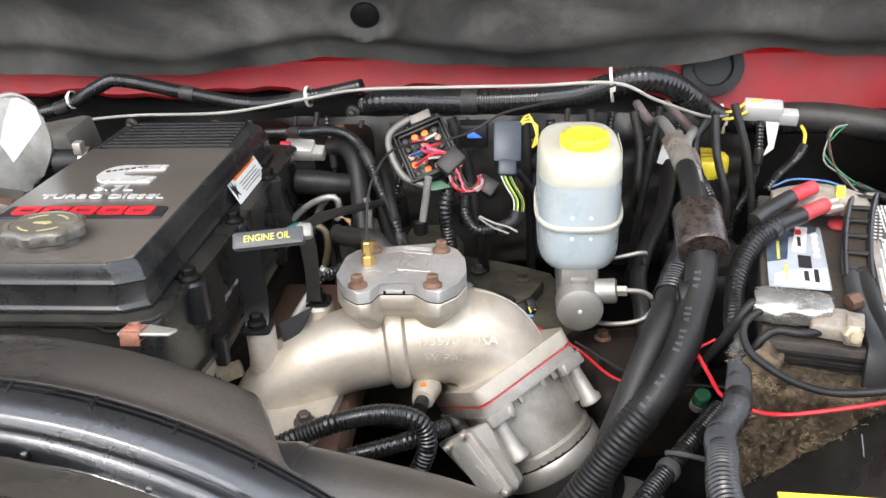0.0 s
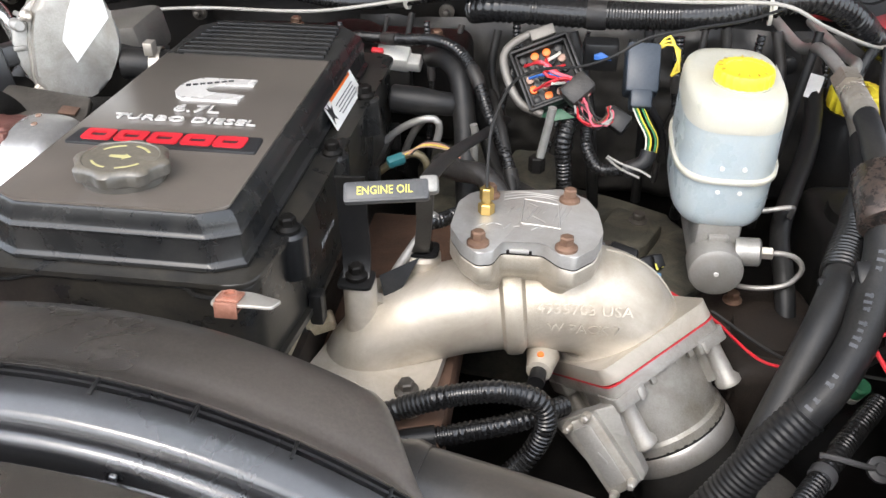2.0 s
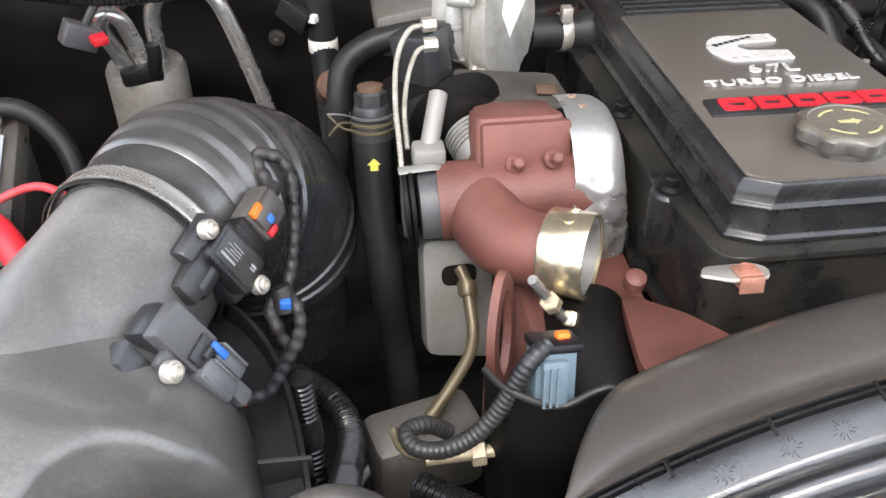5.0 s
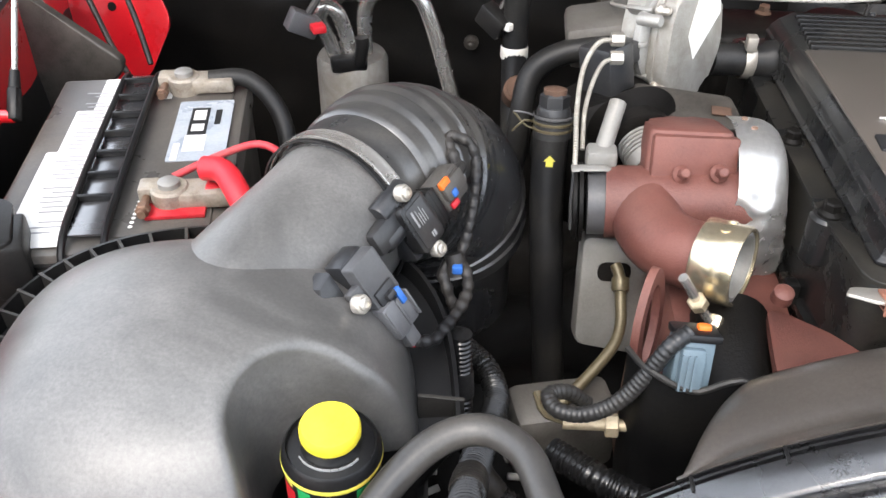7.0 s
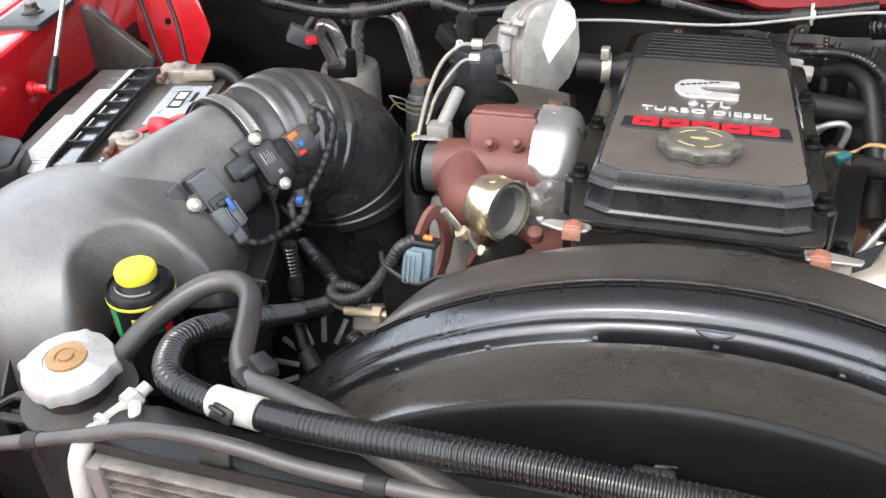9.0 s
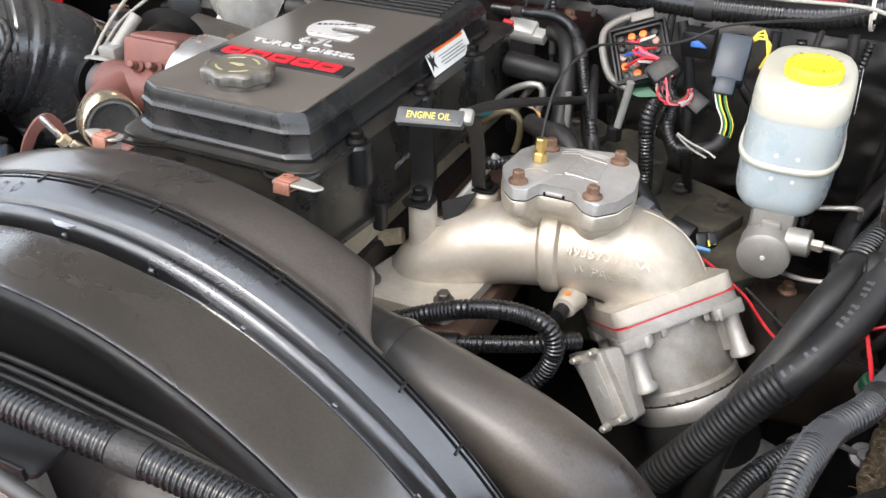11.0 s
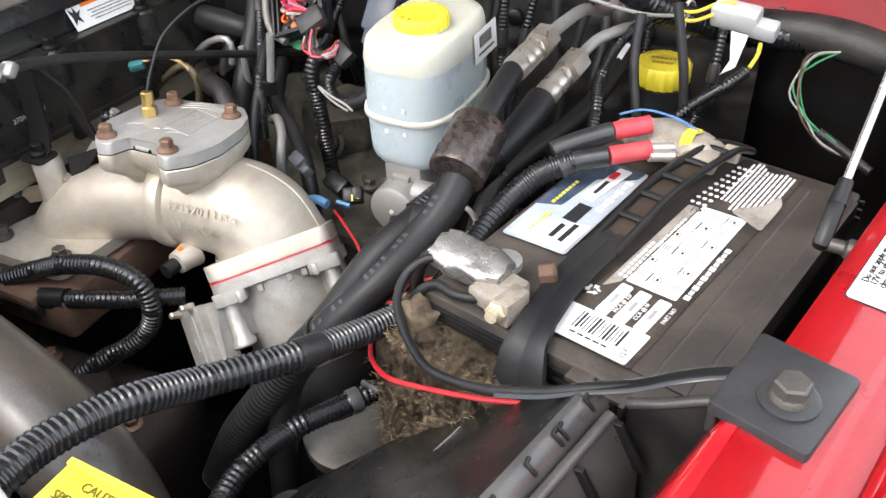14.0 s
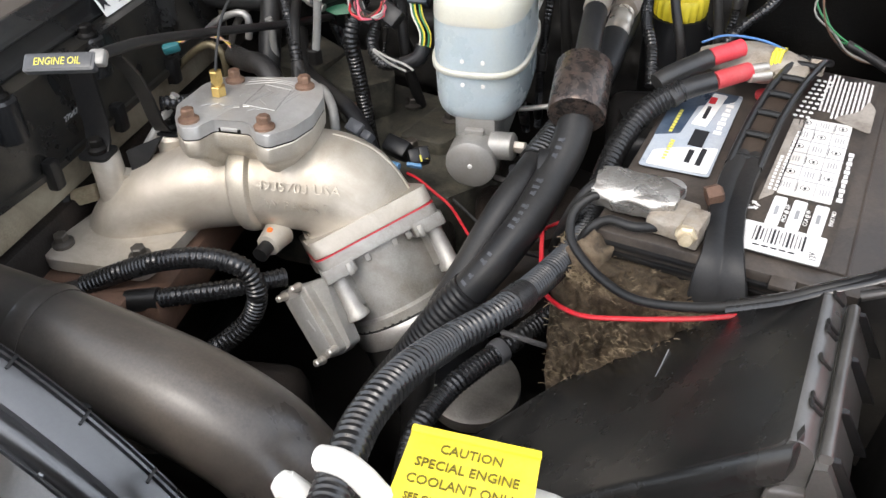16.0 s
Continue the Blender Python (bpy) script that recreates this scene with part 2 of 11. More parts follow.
M["alu_dark"] = surface("stained_dark_aluminium", (0.17, 0.16, 0.145), 0.45, 0.4, dark=(0.08, 0.072, 0.062), dust=(0.14, 0.11, 0.08), dust_amount=0.4, bump=0.2)
M["damper"] = surface("scuffed_black_can", (0.05, 0.043, 0.039), 0.24, 0.6, dark=(0.018, 0.016, 0.015), dust=(0.24, 0.16, 0.125), dust_amount=0.6, bump=0.12, scale=240, dust_scale=130)
M["plug_blue"] = surface("dark_blue_grey_plug", (0.028, 0.038, 0.052), 0.38, bump=0.05, dust=(0.2, 0.2, 0.2), dust_amount=0.2)
M["boot_dark"] = surface("dark_taped_cable", (0.016, 0.016, 0.0165), 0.32, bump=0.15, dust=(0.16, 0.145, 0.12), dust_amount=0.3, spec=0.5)
M["yellow_faded"] = surface("faded_yellow_print", (0.42, 0.38, 0.17), 0.45, bump=0.0, dust=(0.3, 0.27, 0.17), dust_amount=0.8, dust_scale=60)
M["hose_print"] = surface("faint_hose_print", (0.06, 0.063, 0.07), 0.5, bump=0.0, dust=(0.03, 0.03, 0.03), dust_amount=0.6, dust_scale=80)
M["rubber_sheen"] = surface("ribbed_boot_rubber", (0.03, 0.03, 0.031), 0.26, dark=(0.017, 0.017, 0.018), dust=(0.2, 0.18, 0.15), dust_amount=0.4, bump=0.03, spec=0.9, up_dust=0.04, coat=0.4)
M["zinc"] = surface("bright_zinc_band", (0.6, 0.58, 0.55), 0.26, 0.8, dark=(0.5, 0.46, 0.41), bump=0.0, scale=60)
M["sensor_grey"] = surface("slate_sensor_plastic", (0.02, 0.0205, 0.0225), 0.3, dust=(0.2, 0.18, 0.15), dust_amount=0.2, bump=0.06, spec=0.5)
M["sensor_black"] = surface("black_sensor_plastic", (0.011, 0.011, 0.0118), 0.28, dust=(0.16, 0.145, 0.12), dust_amount=0.22, bump=0.08, spec=0.5)
M["plug_grey"] = surface("grey_plug_plastic", (0.09, 0.092, 0.098), 0.36, dust=(0.25, 0.22, 0.18), dust_amount=0.3, bump=0.06)
M["plug_tan"] = surface("brown_grey_plug", (0.06, 0.055, 0.05), 0.4, dust=(0.25, 0.22, 0.18), dust_amount=0.25, bump=0.06)
M["rust_pale"] = surface("pale_worn_rust", (0.3, 0.2, 0.15), 0.5, 0.2, dark=(0.18, 0.1, 0.07), bump=0.2, scale=200)
M["olive"] = surface("olive_brown_pipe", (0.15, 0.125, 0.075), 0.38, 0.4, dark=(0.09, 0.07, 0.04), bump=0.1, scale=120)
M["bolt_brown"] = surface("brown_black_bolt", (0.085, 0.075, 0.064), 0.42, 0.4, dark=(0.04, 0.035, 0.03), bump=0.15, scale=150)
# Battery dust, plus the lid's sky reflection put into a paler base.
M["battery_dusty_glare"] = surface("dusty_glare_battery_plastic", (0.075, 0.069, 0.063), 0.3, dark=(0.05, 0.046, 0.042), dust=(0.22, 0.19, 0.15), dust_amount=0.4, bump=0.05)
M["cap_silver"] = surface("worn_silver_cap", (0.44, 0.43, 0.41), 0.36, 0.45, dark=(0.32, 0.305, 0.285), bump=0.12, dust=(0.24, 0.2, 0.16), dust_amount=0.5, dust_scale=28)
M["braid"] = surface("cream_braided_line", (0.36, 0.335, 0.29), 0.42, 0.2, dark=(0.18, 0.16, 0.13), bump=0.2, scale=200)
M["tape_grubby"] = surface("grubby_white_tape", (0.46, 0.44, 0.4), 0.5, dark=(0.3, 0.27, 0.22), bump=0.3, dust=(0.2, 0.165, 0.12), dust_amount=0.9, dust_scale=70)
M["alu_mid"] = surface("greyed_aluminium", (0.25, 0.245, 0.23), 0.45, 0.3, dark=(0.17, 0.16, 0.145), dust=(0.2, 0.17, 0.13), dust_amount=0.4, bump=0.18)
M["wire_grey"] = surface("grubby_pale_wire", (0.3, 0.285, 0.26), 0.45, dark=(0.22, 0.205, 0.18), bump=0.05)
M["flag_print"] = surface("olive_flag_print", (0.13, 0.1, 0.012), 0.5, bump=0.0)
M["tag_grey"] = surface("dark_grey_tag", (0.045, 0.046, 0.048), 0.38, bump=0.05, dust=(0.25, 0.23, 0.2), dust_amount=0.3)
M["crimp"] = surface("stained_crimp_aluminium", (0.5, 0.47, 0.42), 0.28, 0.75, dark=(0.3, 0.25, 0.19), dust=(0.2, 0.13, 0.085), dust_amount=0.55, bump=0.1, scale=120, dust_scale=40)
M["label_dusty"] = surface("dust_stained_label", (0.66, 0.645, 0.61), 0.42, dark=(0.58, 0.56, 0.52), bump=0.02, dust=(0.36, 0.29, 0.21), dust_amount=1.0, dust_scale=11)
M["strap_web"] = surface("brown_strap_web", (0.035, 0.024, 0.018), 0.3, dust=(0.16, 0.13, 0.1), dust_amount=0.3, bump=0.08)
M["pad_black"] = surface("moulded_pad", (0.028, 0.027, 0.0275), 0.36, dust=(0.13, 0.12, 0.11), dust_amount=0.25, bump=0.06, spec=0.4)

M["cast_olive"] = surface("dirty_olive_iron", (0.05, 0.048, 0.039), 0.55, 0.1, dark=(0.016, 0.015, 0.013), bump=0.45, scale=120, dust=(0.2, 0.18, 0.13), dust_amount=0.7, dust_scale=26, up_dust=0.05, spec=0.3)
M["sleeve_red"] = surface("faded_red_sleeve", (0.5, 0.03, 0.045), 0.5, bump=0.1, dark=(0.32, 0.03, 0.03), dust=(0.35, 0.2, 0.17), dust_amount=0.35, dust_scale=40)
M["wire_blue_dull"] = surface("dull_blue_wire", (0.06, 0.16, 0.36), 0.5, bump=0.05, dust=(0.2, 0.18, 0.15), dust_amount=0.4, dust_scale=60)
M["fin_alu"] = surface("cooler_fin_metal", (0.24, 0.225, 0.2), 0.42, 0.6, dark=(0.09, 0.08, 0.07), bump=0.3, scale=160, dust=(0.17, 0.14, 0.1), dust_amount=0.5, dust_scale=30)
M["pipe_cream"] = surface("grubby_white_paint", (0.43, 0.415, 0.385), 0.5, dark=(0.3, 0.28, 0.25), bump=0.3, scale=160, dust=(0.26, 0.22, 0.17), dust_amount=0.5, dust_scale=50)


M["alu_cast"] = surface("silvery_cast_housing", (0.4, 0.385, 0.355), 0.36, 0.5, dark=(0.22, 0.2, 0.165), bump=0.3, scale=70, grain=600, dust=(0.13, 0.1, 0.07), dust_amount=0.65, dust_scale=24)
M["box_lid"] = surface("scratched_black_lid", (0.011, 0.0108, 0.0104), 0.25, dark=(0.007, 0.0069, 0.0066), bump=0.06, dust=(0.2, 0.18, 0.15), dust_amount=0.12, dust_scale=14, spec=0.45)


# Black plastic paled to grey: sky light on upward faces put into the colour.
M["box_side_lit"] = surface("lit_grey_box_side", (0.055, 0.052, 0.048), 0.3, dark=(0.035, 0.033, 0.03), bump=0.04, dust=(0.2, 0.185, 0.165), dust_amount=0.35, dust_scale=12, spec=0.7)
M["straw"] = surface("loose_straw_felt", (0.24, 0.18, 0.11), 0.9, dark=(0.12, 0.085, 0.045), bump=0.2, scale=300, dust=(0.4, 0.32, 0.21), dust_amount=0.4, dust_scale=150)
M["label_navy"] = surface("dark_blue_foil", (0.035, 0.055, 0.085), 0.28, dark=(0.02, 0.03, 0.05), bump=0.0, dust=(0.3, 0.32, 0.34), dust_amount=0.3, dust_scale=30)
M["label_tan"] = surface("dust_caked_label", (0.3, 0.265, 0.225), 0.45, dark=(0.1, 0.085, 0.07), bump=0.03, scale=90, dust=(0.5, 0.46, 0.4), dust_amount=0.6, dust_scale=30)
M["nut_gold"] = surface("yellowed_zinc_nut", (0.5, 0.42, 0.29), 0.4, 0.4, dark=(0.3, 0.24, 0.15), bump=0.25, scale=200)
M["shroud_wall"] = surface("satin_shroud_wall", (0.018, 0.0178, 0.0175), 0.42, dark=(0.012, 0.0118, 0.0115), dust=(0.1, 0.09, 0.08), dust_amount=0.2, bump=0.03, scale=24, dust_scale=6, spec=0.5)
M["rust_cap"] = surface("rusty_brass_disc", (0.36, 0.22, 0.1), 0.45, 0.3, dark=(0.2, 0.11, 0.045), bump=0.1, scale=120)
M["crimp_blue"] = surface("pale_blue_crimp", (0.1, 0.24, 0.42), 0.4, bump=0.05, dust=(0.3, 0.3, 0.3), dust_amount=0.3, dust_scale=60)
M["green_dark"] = surface("dark_green_cap", (0.012, 0.11, 0.05), 0.4, bump=0.05, dust=(0.1, 0.09, 0.07), dust_amount=0.3)


def milky(name, base, rough, wall):
    m = surface(name, base, rough, bump=0.03, dark=tuple(c * 0.93 for c in base), dust=(0.42, 0.35, 0.22), dust_amount=0.35, dust_scale=16)
    b = m.node_tree.nodes["Principled BSDF"]
    b.inputs["Subsurface Weight"].default_value = 0.6
    b.inputs["Subsurface Radius"].default_value = (0.02, 0.02, 0.018)
    b.inputs["Subsurface Scale"].default_value = 0.6
    return m


M["tank_white"] = milky("milky_tank_plastic", (0.46, 0.45, 0.385), 0.32, 0.02)
M["tank_blue"] = milky("fluid_filled_tank_plastic", (0.355, 0.405, 0.42), 0.26, 0.02)

# ---- building helpers ----
def thing(name, base, label, category, group="", kind=""):
    ob = new(name)
    ob.location = base
    ob.empty_display_size = 0.02
    return tagged(ob, label, category, group, kind)


def part(name, bm, material, parent=None, label="", smooth=40.0):
    """Links a bmesh (world coordinates) as one mesh object under a thing or a part."""
    if smooth:
        lim = radians(smooth)
        bm.normal_update()
        for f in bm.faces:
            f.smooth = True
        for e in bm.edges:
            e.smooth = len(e.link_faces) == 2 and e.calc_face_angle(0.0) < lim
    me = bpy.data.meshes.new(name)
    bm.to_mesh(me)
    bm.free()
    me.materials.append(material)
    ob = new(name, me)
    if parent is not None:
        ob.parent = parent
        ob.matrix_parent_inverse = world_of(parent).inverted()
    if label:
        tagged(ob, label)
    return ob


def world_of(ob):
    m = ob.matrix_basis.copy()
    while ob.parent is not None:
        m = ob.parent.matrix_basis @ ob.matrix_parent_inverse @ m
        ob = ob.parent
    return m


def solid(name, bm, material, label, category, group="", kind="", smooth=40.0):
    return tagged(part(name, bm, material, None, "", smooth), label, category, group, kind)


def frame_at(origin, zdir, xdir=(1, 0, 0)):
    z = Vector(zdir).normalized()
    x = Vector(xdir)
    x = (x - z * x.dot(z)).normalized()
    y = z.cross(x)
    return Matrix(((x.x, y.x, z.x, origin[0]), (x.y, y.y, z.y, origin[1]), (x.z, y.z, z.z, origin[2]), (0, 0, 0, 1)))


def box(bm, size, m=Matrix(), bevel=0.0, seg=2):
    r = bmesh.ops.create_cube(bm, size=1.0)
    vs = r["verts"]
    bmesh.ops.scale(bm, vec=size, verts=vs)
    if bevel:
        es = list({e for v in vs for e in v.link_edges})
        r = bmesh.ops.bevel(bm, geom=es, offset=bevel, segments=seg, affect="EDGES", profile=0.5)
        vs = list({v for f in r["faces"] for v in f.verts} | {v for v in vs if v.is_valid})
    bmesh.ops.transform(bm, matrix=m, verts=vs)
    return bm


def prism(bm, outline, depth, m=Matrix(), bevel=0.0, seg=2, top_scale=1.0):
    """An extruded outline (x, y pairs), from z = 0 to depth."""
    lo = [bm.verts.new((x, y, 0)) for x, y in outline]
    cx = sum(p[0] for p in outline) / len(outline)
    cy = sum(p[1] for p in outline) / len(outline)
    hi = [bm.verts.new((cx + (x - cx) * top_scale, cy + (y - cy) * top_scale, depth)) for x, y in outline]
    n = len(lo)
    bm.faces.new(lo[::-1])
    top = bm.faces.new(hi)
    for i in range(n):
        bm.faces.new((lo[i], lo[(i + 1) % n], hi[(i + 1) % n], hi[i]))
    vs = lo + hi
    if bevel:
        r = bmesh.ops.bevel(bm, geom=list(top.edges), offset=bevel, segments=seg, affect="EDGES", profile=0.5)
        vs = list({v for f in r["faces"] for v in f.verts} | {v for v in vs if v.is_valid})
    bmesh.ops.transform(bm, matrix=m, verts=vs)
    return bm


def lathe(bm, profile, m=Matrix(), seg=32, caps=True):
    """Turns (radius, z) pairs about the local z axis."""
    rings = []
    for r, z in profile:
        rings.append([bm.verts.new(m @ Vector((r * math.cos(2 * math.pi * i / seg), r * math.sin(2 * math.pi * i / seg), z))) for i in range(seg)])
    for a, b in zip(rings, rings[1:]):
        for i in range(seg):
            bm.faces.new((a[i], a[(i + 1) % seg], b[(i + 1) % seg], b[i]))
    if caps:
        bm.faces.new(rings[0][::-1])
        bm.faces.new(rings[-1])
    return bm


def spline(points, step=0.006):
    """A smooth line (centripetal-like Catmull-Rom) through the points, at even steps."""
    p = [Vector(q) for q in points]
    p = [p[0] * 2 - p[1]] + p + [p[-1] * 2 - p[-2]]
    dense = []
    for i in range(1, len(p) - 2):
        a, b, c, d = p[i - 1], p[i], p[i + 1], p[i + 2]
        n = max(4, int((c - b).length / step * 3))
        for k in range(n):
            t = k / n
            dense.append(0.5 * ((2 * b) + (c - a) * t + (2 * a - 5 * b + 4 * c - d) * t * t + (3 * b - a - 3 * c + d) * t ** 3))
    dense.append(p[-2])
    out, acc = [dense[0]], 0.0
    for u, v in zip(dense, dense[1:]):
        acc += (v - u).length
        if acc >= step:
            out.append(v)
            acc = 0.0
    if (out[-1] - dense[-1]).length > step * 0.3:
        out.append(dense[-1])
    else:
        out[-1] = dense[-1]
    return out


def sweep(bm, line, radii, seg=12, flat=1.0, caps=True):
    """A tube along a line of points with a radius at each."""
    n = len(line)
    t = [(line[min(i + 1, n - 1)] - line[max(i - 1, 0)]).normalized() for i in range(n)]
    up = Vector((0, 0, 1)) if abs(t[0].z) < 0.9 else Vector((0, 1, 0))
    side = t[0].cross(up).normalized()
    rings = []
    for i in range(n):
        side = (side - t[i] * side.dot(t[i])).normalized()
        other = t[i].cross(side)
        r = radii[i] if isinstance(radii, list) else radii
        rings.append([bm.verts.new(line[i] + side * (r * math.cos(2 * math.pi * k / seg)) + other * (r * flat * math.sin(2 * math.pi * k / seg))) for k in range(seg)])
    for a, b in zip(rings, rings[1:]):
        for k in range(seg):
            bm.faces.new((a[k], b[k], b[(k + 1) % seg], a[(k + 1) % seg]))
    if caps:
        bm.faces.new(rings[0])
        bm.faces.new(rings[-1][::-1])
    return bm


def tube(bm, points, radius, seg=12, step=0.006, flat=1.0):
    return sweep(bm, spline(points, step), radius, seg, flat)


def corrugated(bm, points, radius, pitch=0.0045, depth=0.0011, seg=16):
    """Split loom: ribs as real rings along the line."""
    line = spline(points, pitch / 4)
    radii = [radius if i % 4 < 2 else radius - depth for i in range(len(line))]
    return sweep(bm, line, radii, seg)


def hexagon(bm, across, height, m, chamfer=0.0):
    r = across / math.sqrt(3)
    return prism(bm, [(r * math.cos(math.pi / 3 * i), r * math.sin(math.pi / 3 * i)) for i in range(6)], height, m, chamfer, 1)


def bolt(parent, at, axis=(0, 0, 1), size=0.011, flange=0.0095, material="rust_bolt", turn=0.3):
    """A flanged hexagon-head bolt."""
    m = frame_at(at, axis) @ Matrix.Rotation(turn, 4, "Z")
    bm = bmesh.new()
    lathe(bm, [(flange, -0.002), (flange, 0.0015), (size * 0.55, 0.004)], m, 20)
    hexagon(bm, size, 0.0085, m @ Matrix.Translation((0, 0, 0.0025)), 0.0012)
    return part("bolt", bm, M[material], parent)


def rounded(pts, r=0.004, n=3):
    """Rounds the corners of a polygon of (x, y) pairs."""
    out, k = [], len(pts)
    for i in range(k):
        p, a, b = Vector(pts[i]), Vector(pts[i - 1]), Vector(pts[(i + 1) % k])
        da, db = (a - p), (b - p)
        rr = min(r, da.length * 0.45, db.length * 0.45)
        s, e = p + da.normalized() * rr, p + db.normalized() * rr
        for j in range(n + 1):
            t = j / n
            out.append(tuple((1 - t) ** 2 * s + 2 * t * (1 - t) * p + t * t * e))
    return out


def rect(w, h, cx=0.0, cy=0.0):
    return [(cx - w / 2, cy - h / 2), (cx + w / 2, cy - h / 2), (cx + w / 2, cy + h / 2), (cx - w / 2, cy + h / 2)]


def lettering(name, text, size, m, material, parent, depth=0.0006, align="CENTER", stretch=1.0, label=""):
    """Raised lettering in the built-in font, on the plane of m."""
    cu = bpy.data.curves.new(name, "FONT")
    cu.body, cu.size, cu.extrude = text, size, depth
    cu.align_x, cu.align_y = align, "CENTER"
    cu.resolution_u = 2
    tmp = bpy.data.objects.new(name, cu)
    scene.collection.objects.link(tmp)
    dg = bpy.context.evaluated_depsgraph_get()
    me = bpy.data.meshes.new_from_object(tmp.evaluated_get(dg))
    bpy.data.objects.remove(tmp)
    bpy.data.curves.remove(cu)
    me.transform(m @ Matrix.Diagonal((stretch, 1, 1, 1)))
    me.materials.clear()
    me.materials.append(material)
    ob = new(name, me)
    if parent is not None:
        ob.parent = parent
        ob.matrix_parent_inverse = world_of(parent).inverted()
    if label:
        tagged(ob, label)
    return ob


def bars(bm, m, rows, lift=0.0003):
    """Flat strips (x, y, width, height) standing for small print."""
    for x, y, w, h in rows:
        prism(bm, rect(w, h, x, y), lift, m)
    return bm


def circle(r, n=24, cx=0.0, cy=0.0):
    return [(cx + r * math.cos(2 * math.pi * i / n), cy + r * math.sin(2 * math.pi * i / n)) for i in range(n)]


def loft(bm, rings, close=True, caps=True):
    """Skins rings of equal count."""
    rs = [[bm.verts.new(p) for p in ring] for ring in rings]
    n = len(rs[0])
    for a, b in zip(rs, rs[1:]):
        for i in range(n if close else n - 1):
            bm.faces.new((a[i], a[(i + 1) % n], b[(i + 1) % n], b[i]))
    if caps:
        bm.faces.new(rs[0][::-1])
        bm.faces.new(rs[-1])
    return bm

# ---- setting: ground, bay walls, hood, fenders ----
CX = -0.39  # the truck's middle


def mirror_x(x):
    return 2 * CX - x


bm = bmesh.new()
bmesh.ops.create_grid(bm, x_segments=40, y_segments=40, size=60)
for v in bm.verts:
    v.co.z = 0.004 * noise.noise(v.co * 0.4)
solid("ground", bm, M["asphalt"], "grey asphalt ground around and under the truck", "ground", kind="structure")

# splash floor under the engine, near-black and uneven
bm = bmesh.new()
bmesh.ops.create_grid(bm, x_segments=70, y_segments=60, size=0.5)
for v in bm.verts:
    v.co.x, v.co.y = CX + v.co.x * 1.9, 0.72 + v.co.y * 1.2
    v.co.z = 0.62 + 0.05 * noise.noise(v.co * 9) + 0.02 * noise.noise(v.co * 31)
solid("bay_floor", bm, M["near_black"], "near-black floor of the engine bay", "floor", kind="structure", smooth=60)

# firewall with pressed ribs
bm = bmesh.new()
bmesh.ops.create_grid(bm, x_segments=110, y_segments=30, size=0.5)
for v in bm.verts:
    x, y = v.co.x, v.co.y
    v.co = Vector((CX + x * 2.0, 1.3 + 0.012 * math.sin(x * 40) * (abs(y) < 0.4) + 0.02 * noise.noise(Vector((x * 8, y * 8, 2))), 0.74 + y * 0.66))
solid("wall_firewall", bm, M["near_black"], "near-black firewall behind the engine", "wall", kind="structure", smooth=60)

# cowl panel in body red
cowl = thing("cowl_panel", (CX, 1.32, 1.0), "red painted cowl edge under the open hood", "panel", kind="structure")
bm = bmesh.new()
prof = [(1.285, 1.052), (1.278, 1.056), (1.275, 1.062), (1.279, 1.068), (1.29, 1.1), (1.31, 1.135), (1.36, 1.14), (1.36, 1.052)]
rings = []
for i in range(61):
    x = CX - 0.98 + 1.96 * i / 60
    dip = 0.006 * math.sin(i * 0.7) + 0.004 * math.sin(i * 1.9) - 0.05 * max(0.0, min(1.0, (x - 0.12) / 0.3))
    rings.append([(x, y, z + (dip if z < 1.07 else 0.0)) for y, z in prof])
loft(bm, rings)
part("flange", bm, M["red_dark"], cowl)
bm = bmesh.new()
lathe(bm, [(0.045, 0.0), (0.045, 0.006), (0.03, 0.008), (0.027, 0.002)], frame_at((0.285, 1.284, 1.085), (0, -0.9, 0.35)), 28)
part("grommet", bm, M["rubber"], cowl, "black rubber grommet")

# hood, open
hood = thing("hood", (CX, 1.27, 1.12), "open red hood with a dusty dark liner beneath", "hood")
HM = Matrix.Translation((CX, 1.245, 1.098)) @ Matrix.Rotation(radians(24), 4, "X")
bm = bmesh.new()
nx, nz = 150, 110
grid = []
for j in range(nz + 1):
    row = []
    for i in range(nx + 1):
        u, w = -0.95 + 1.9 * i / nx, 1.25 * j / nz
        low = 0.004 + 0.006 * math.sin(u * 9) * math.exp(-w * 14) + 0.022 * math.exp(-((u - 0.74) / 0.07) ** 2) * math.exp(-w * 20) + 0.016 * math.exp(-((u - 0.1) / 0.12) ** 2) * math.exp(-w * 20)
        dep = 0.0
        dep += 0.02 / (1 + math.exp(-(w - 0.045 - 0.012 * math.sin(u * 13)) * 160))
        dep += 0.014 * math.exp(-((w - 0.17) / 0.03) ** 2)
        for c in (-0.62, -0.3, 0.02, 0.34, 0.66):
            dep -= 0.018 * math.exp(-((u - c) / 0.035) ** 2) * (1 / (1 + math.exp(-(w - 0.07) * 90)))
        r = math.hypot(u - 0.18, (w - 0.115))
        dep += 0.012 * math.exp(-((r - 0.045) / 0.012) ** 2)
        dep += 0.006 * noise.noise(Vector((u * 14, w * 14, 0))) + 0.003 * noise.noise(Vector((u * 45, w * 45, 3)))
        row.append(bm.verts.new(HM @ Vector((u, -dep, w + low))))
    grid.append(row)
for a, b in zip(grid, grid[1:]):
    for i in range(nx):
        bm.faces.new((a[i], a[i + 1], b[i + 1], b[i]))
part("liner", bm, M["hood_pad"], hood, "dusty dark grey hood liner", 60)
bm = bmesh.new()
box(bm, (1.9, 0.02, 1.27), HM @ Matrix.Translation((0, 0.03, 0.635)), 0.006)
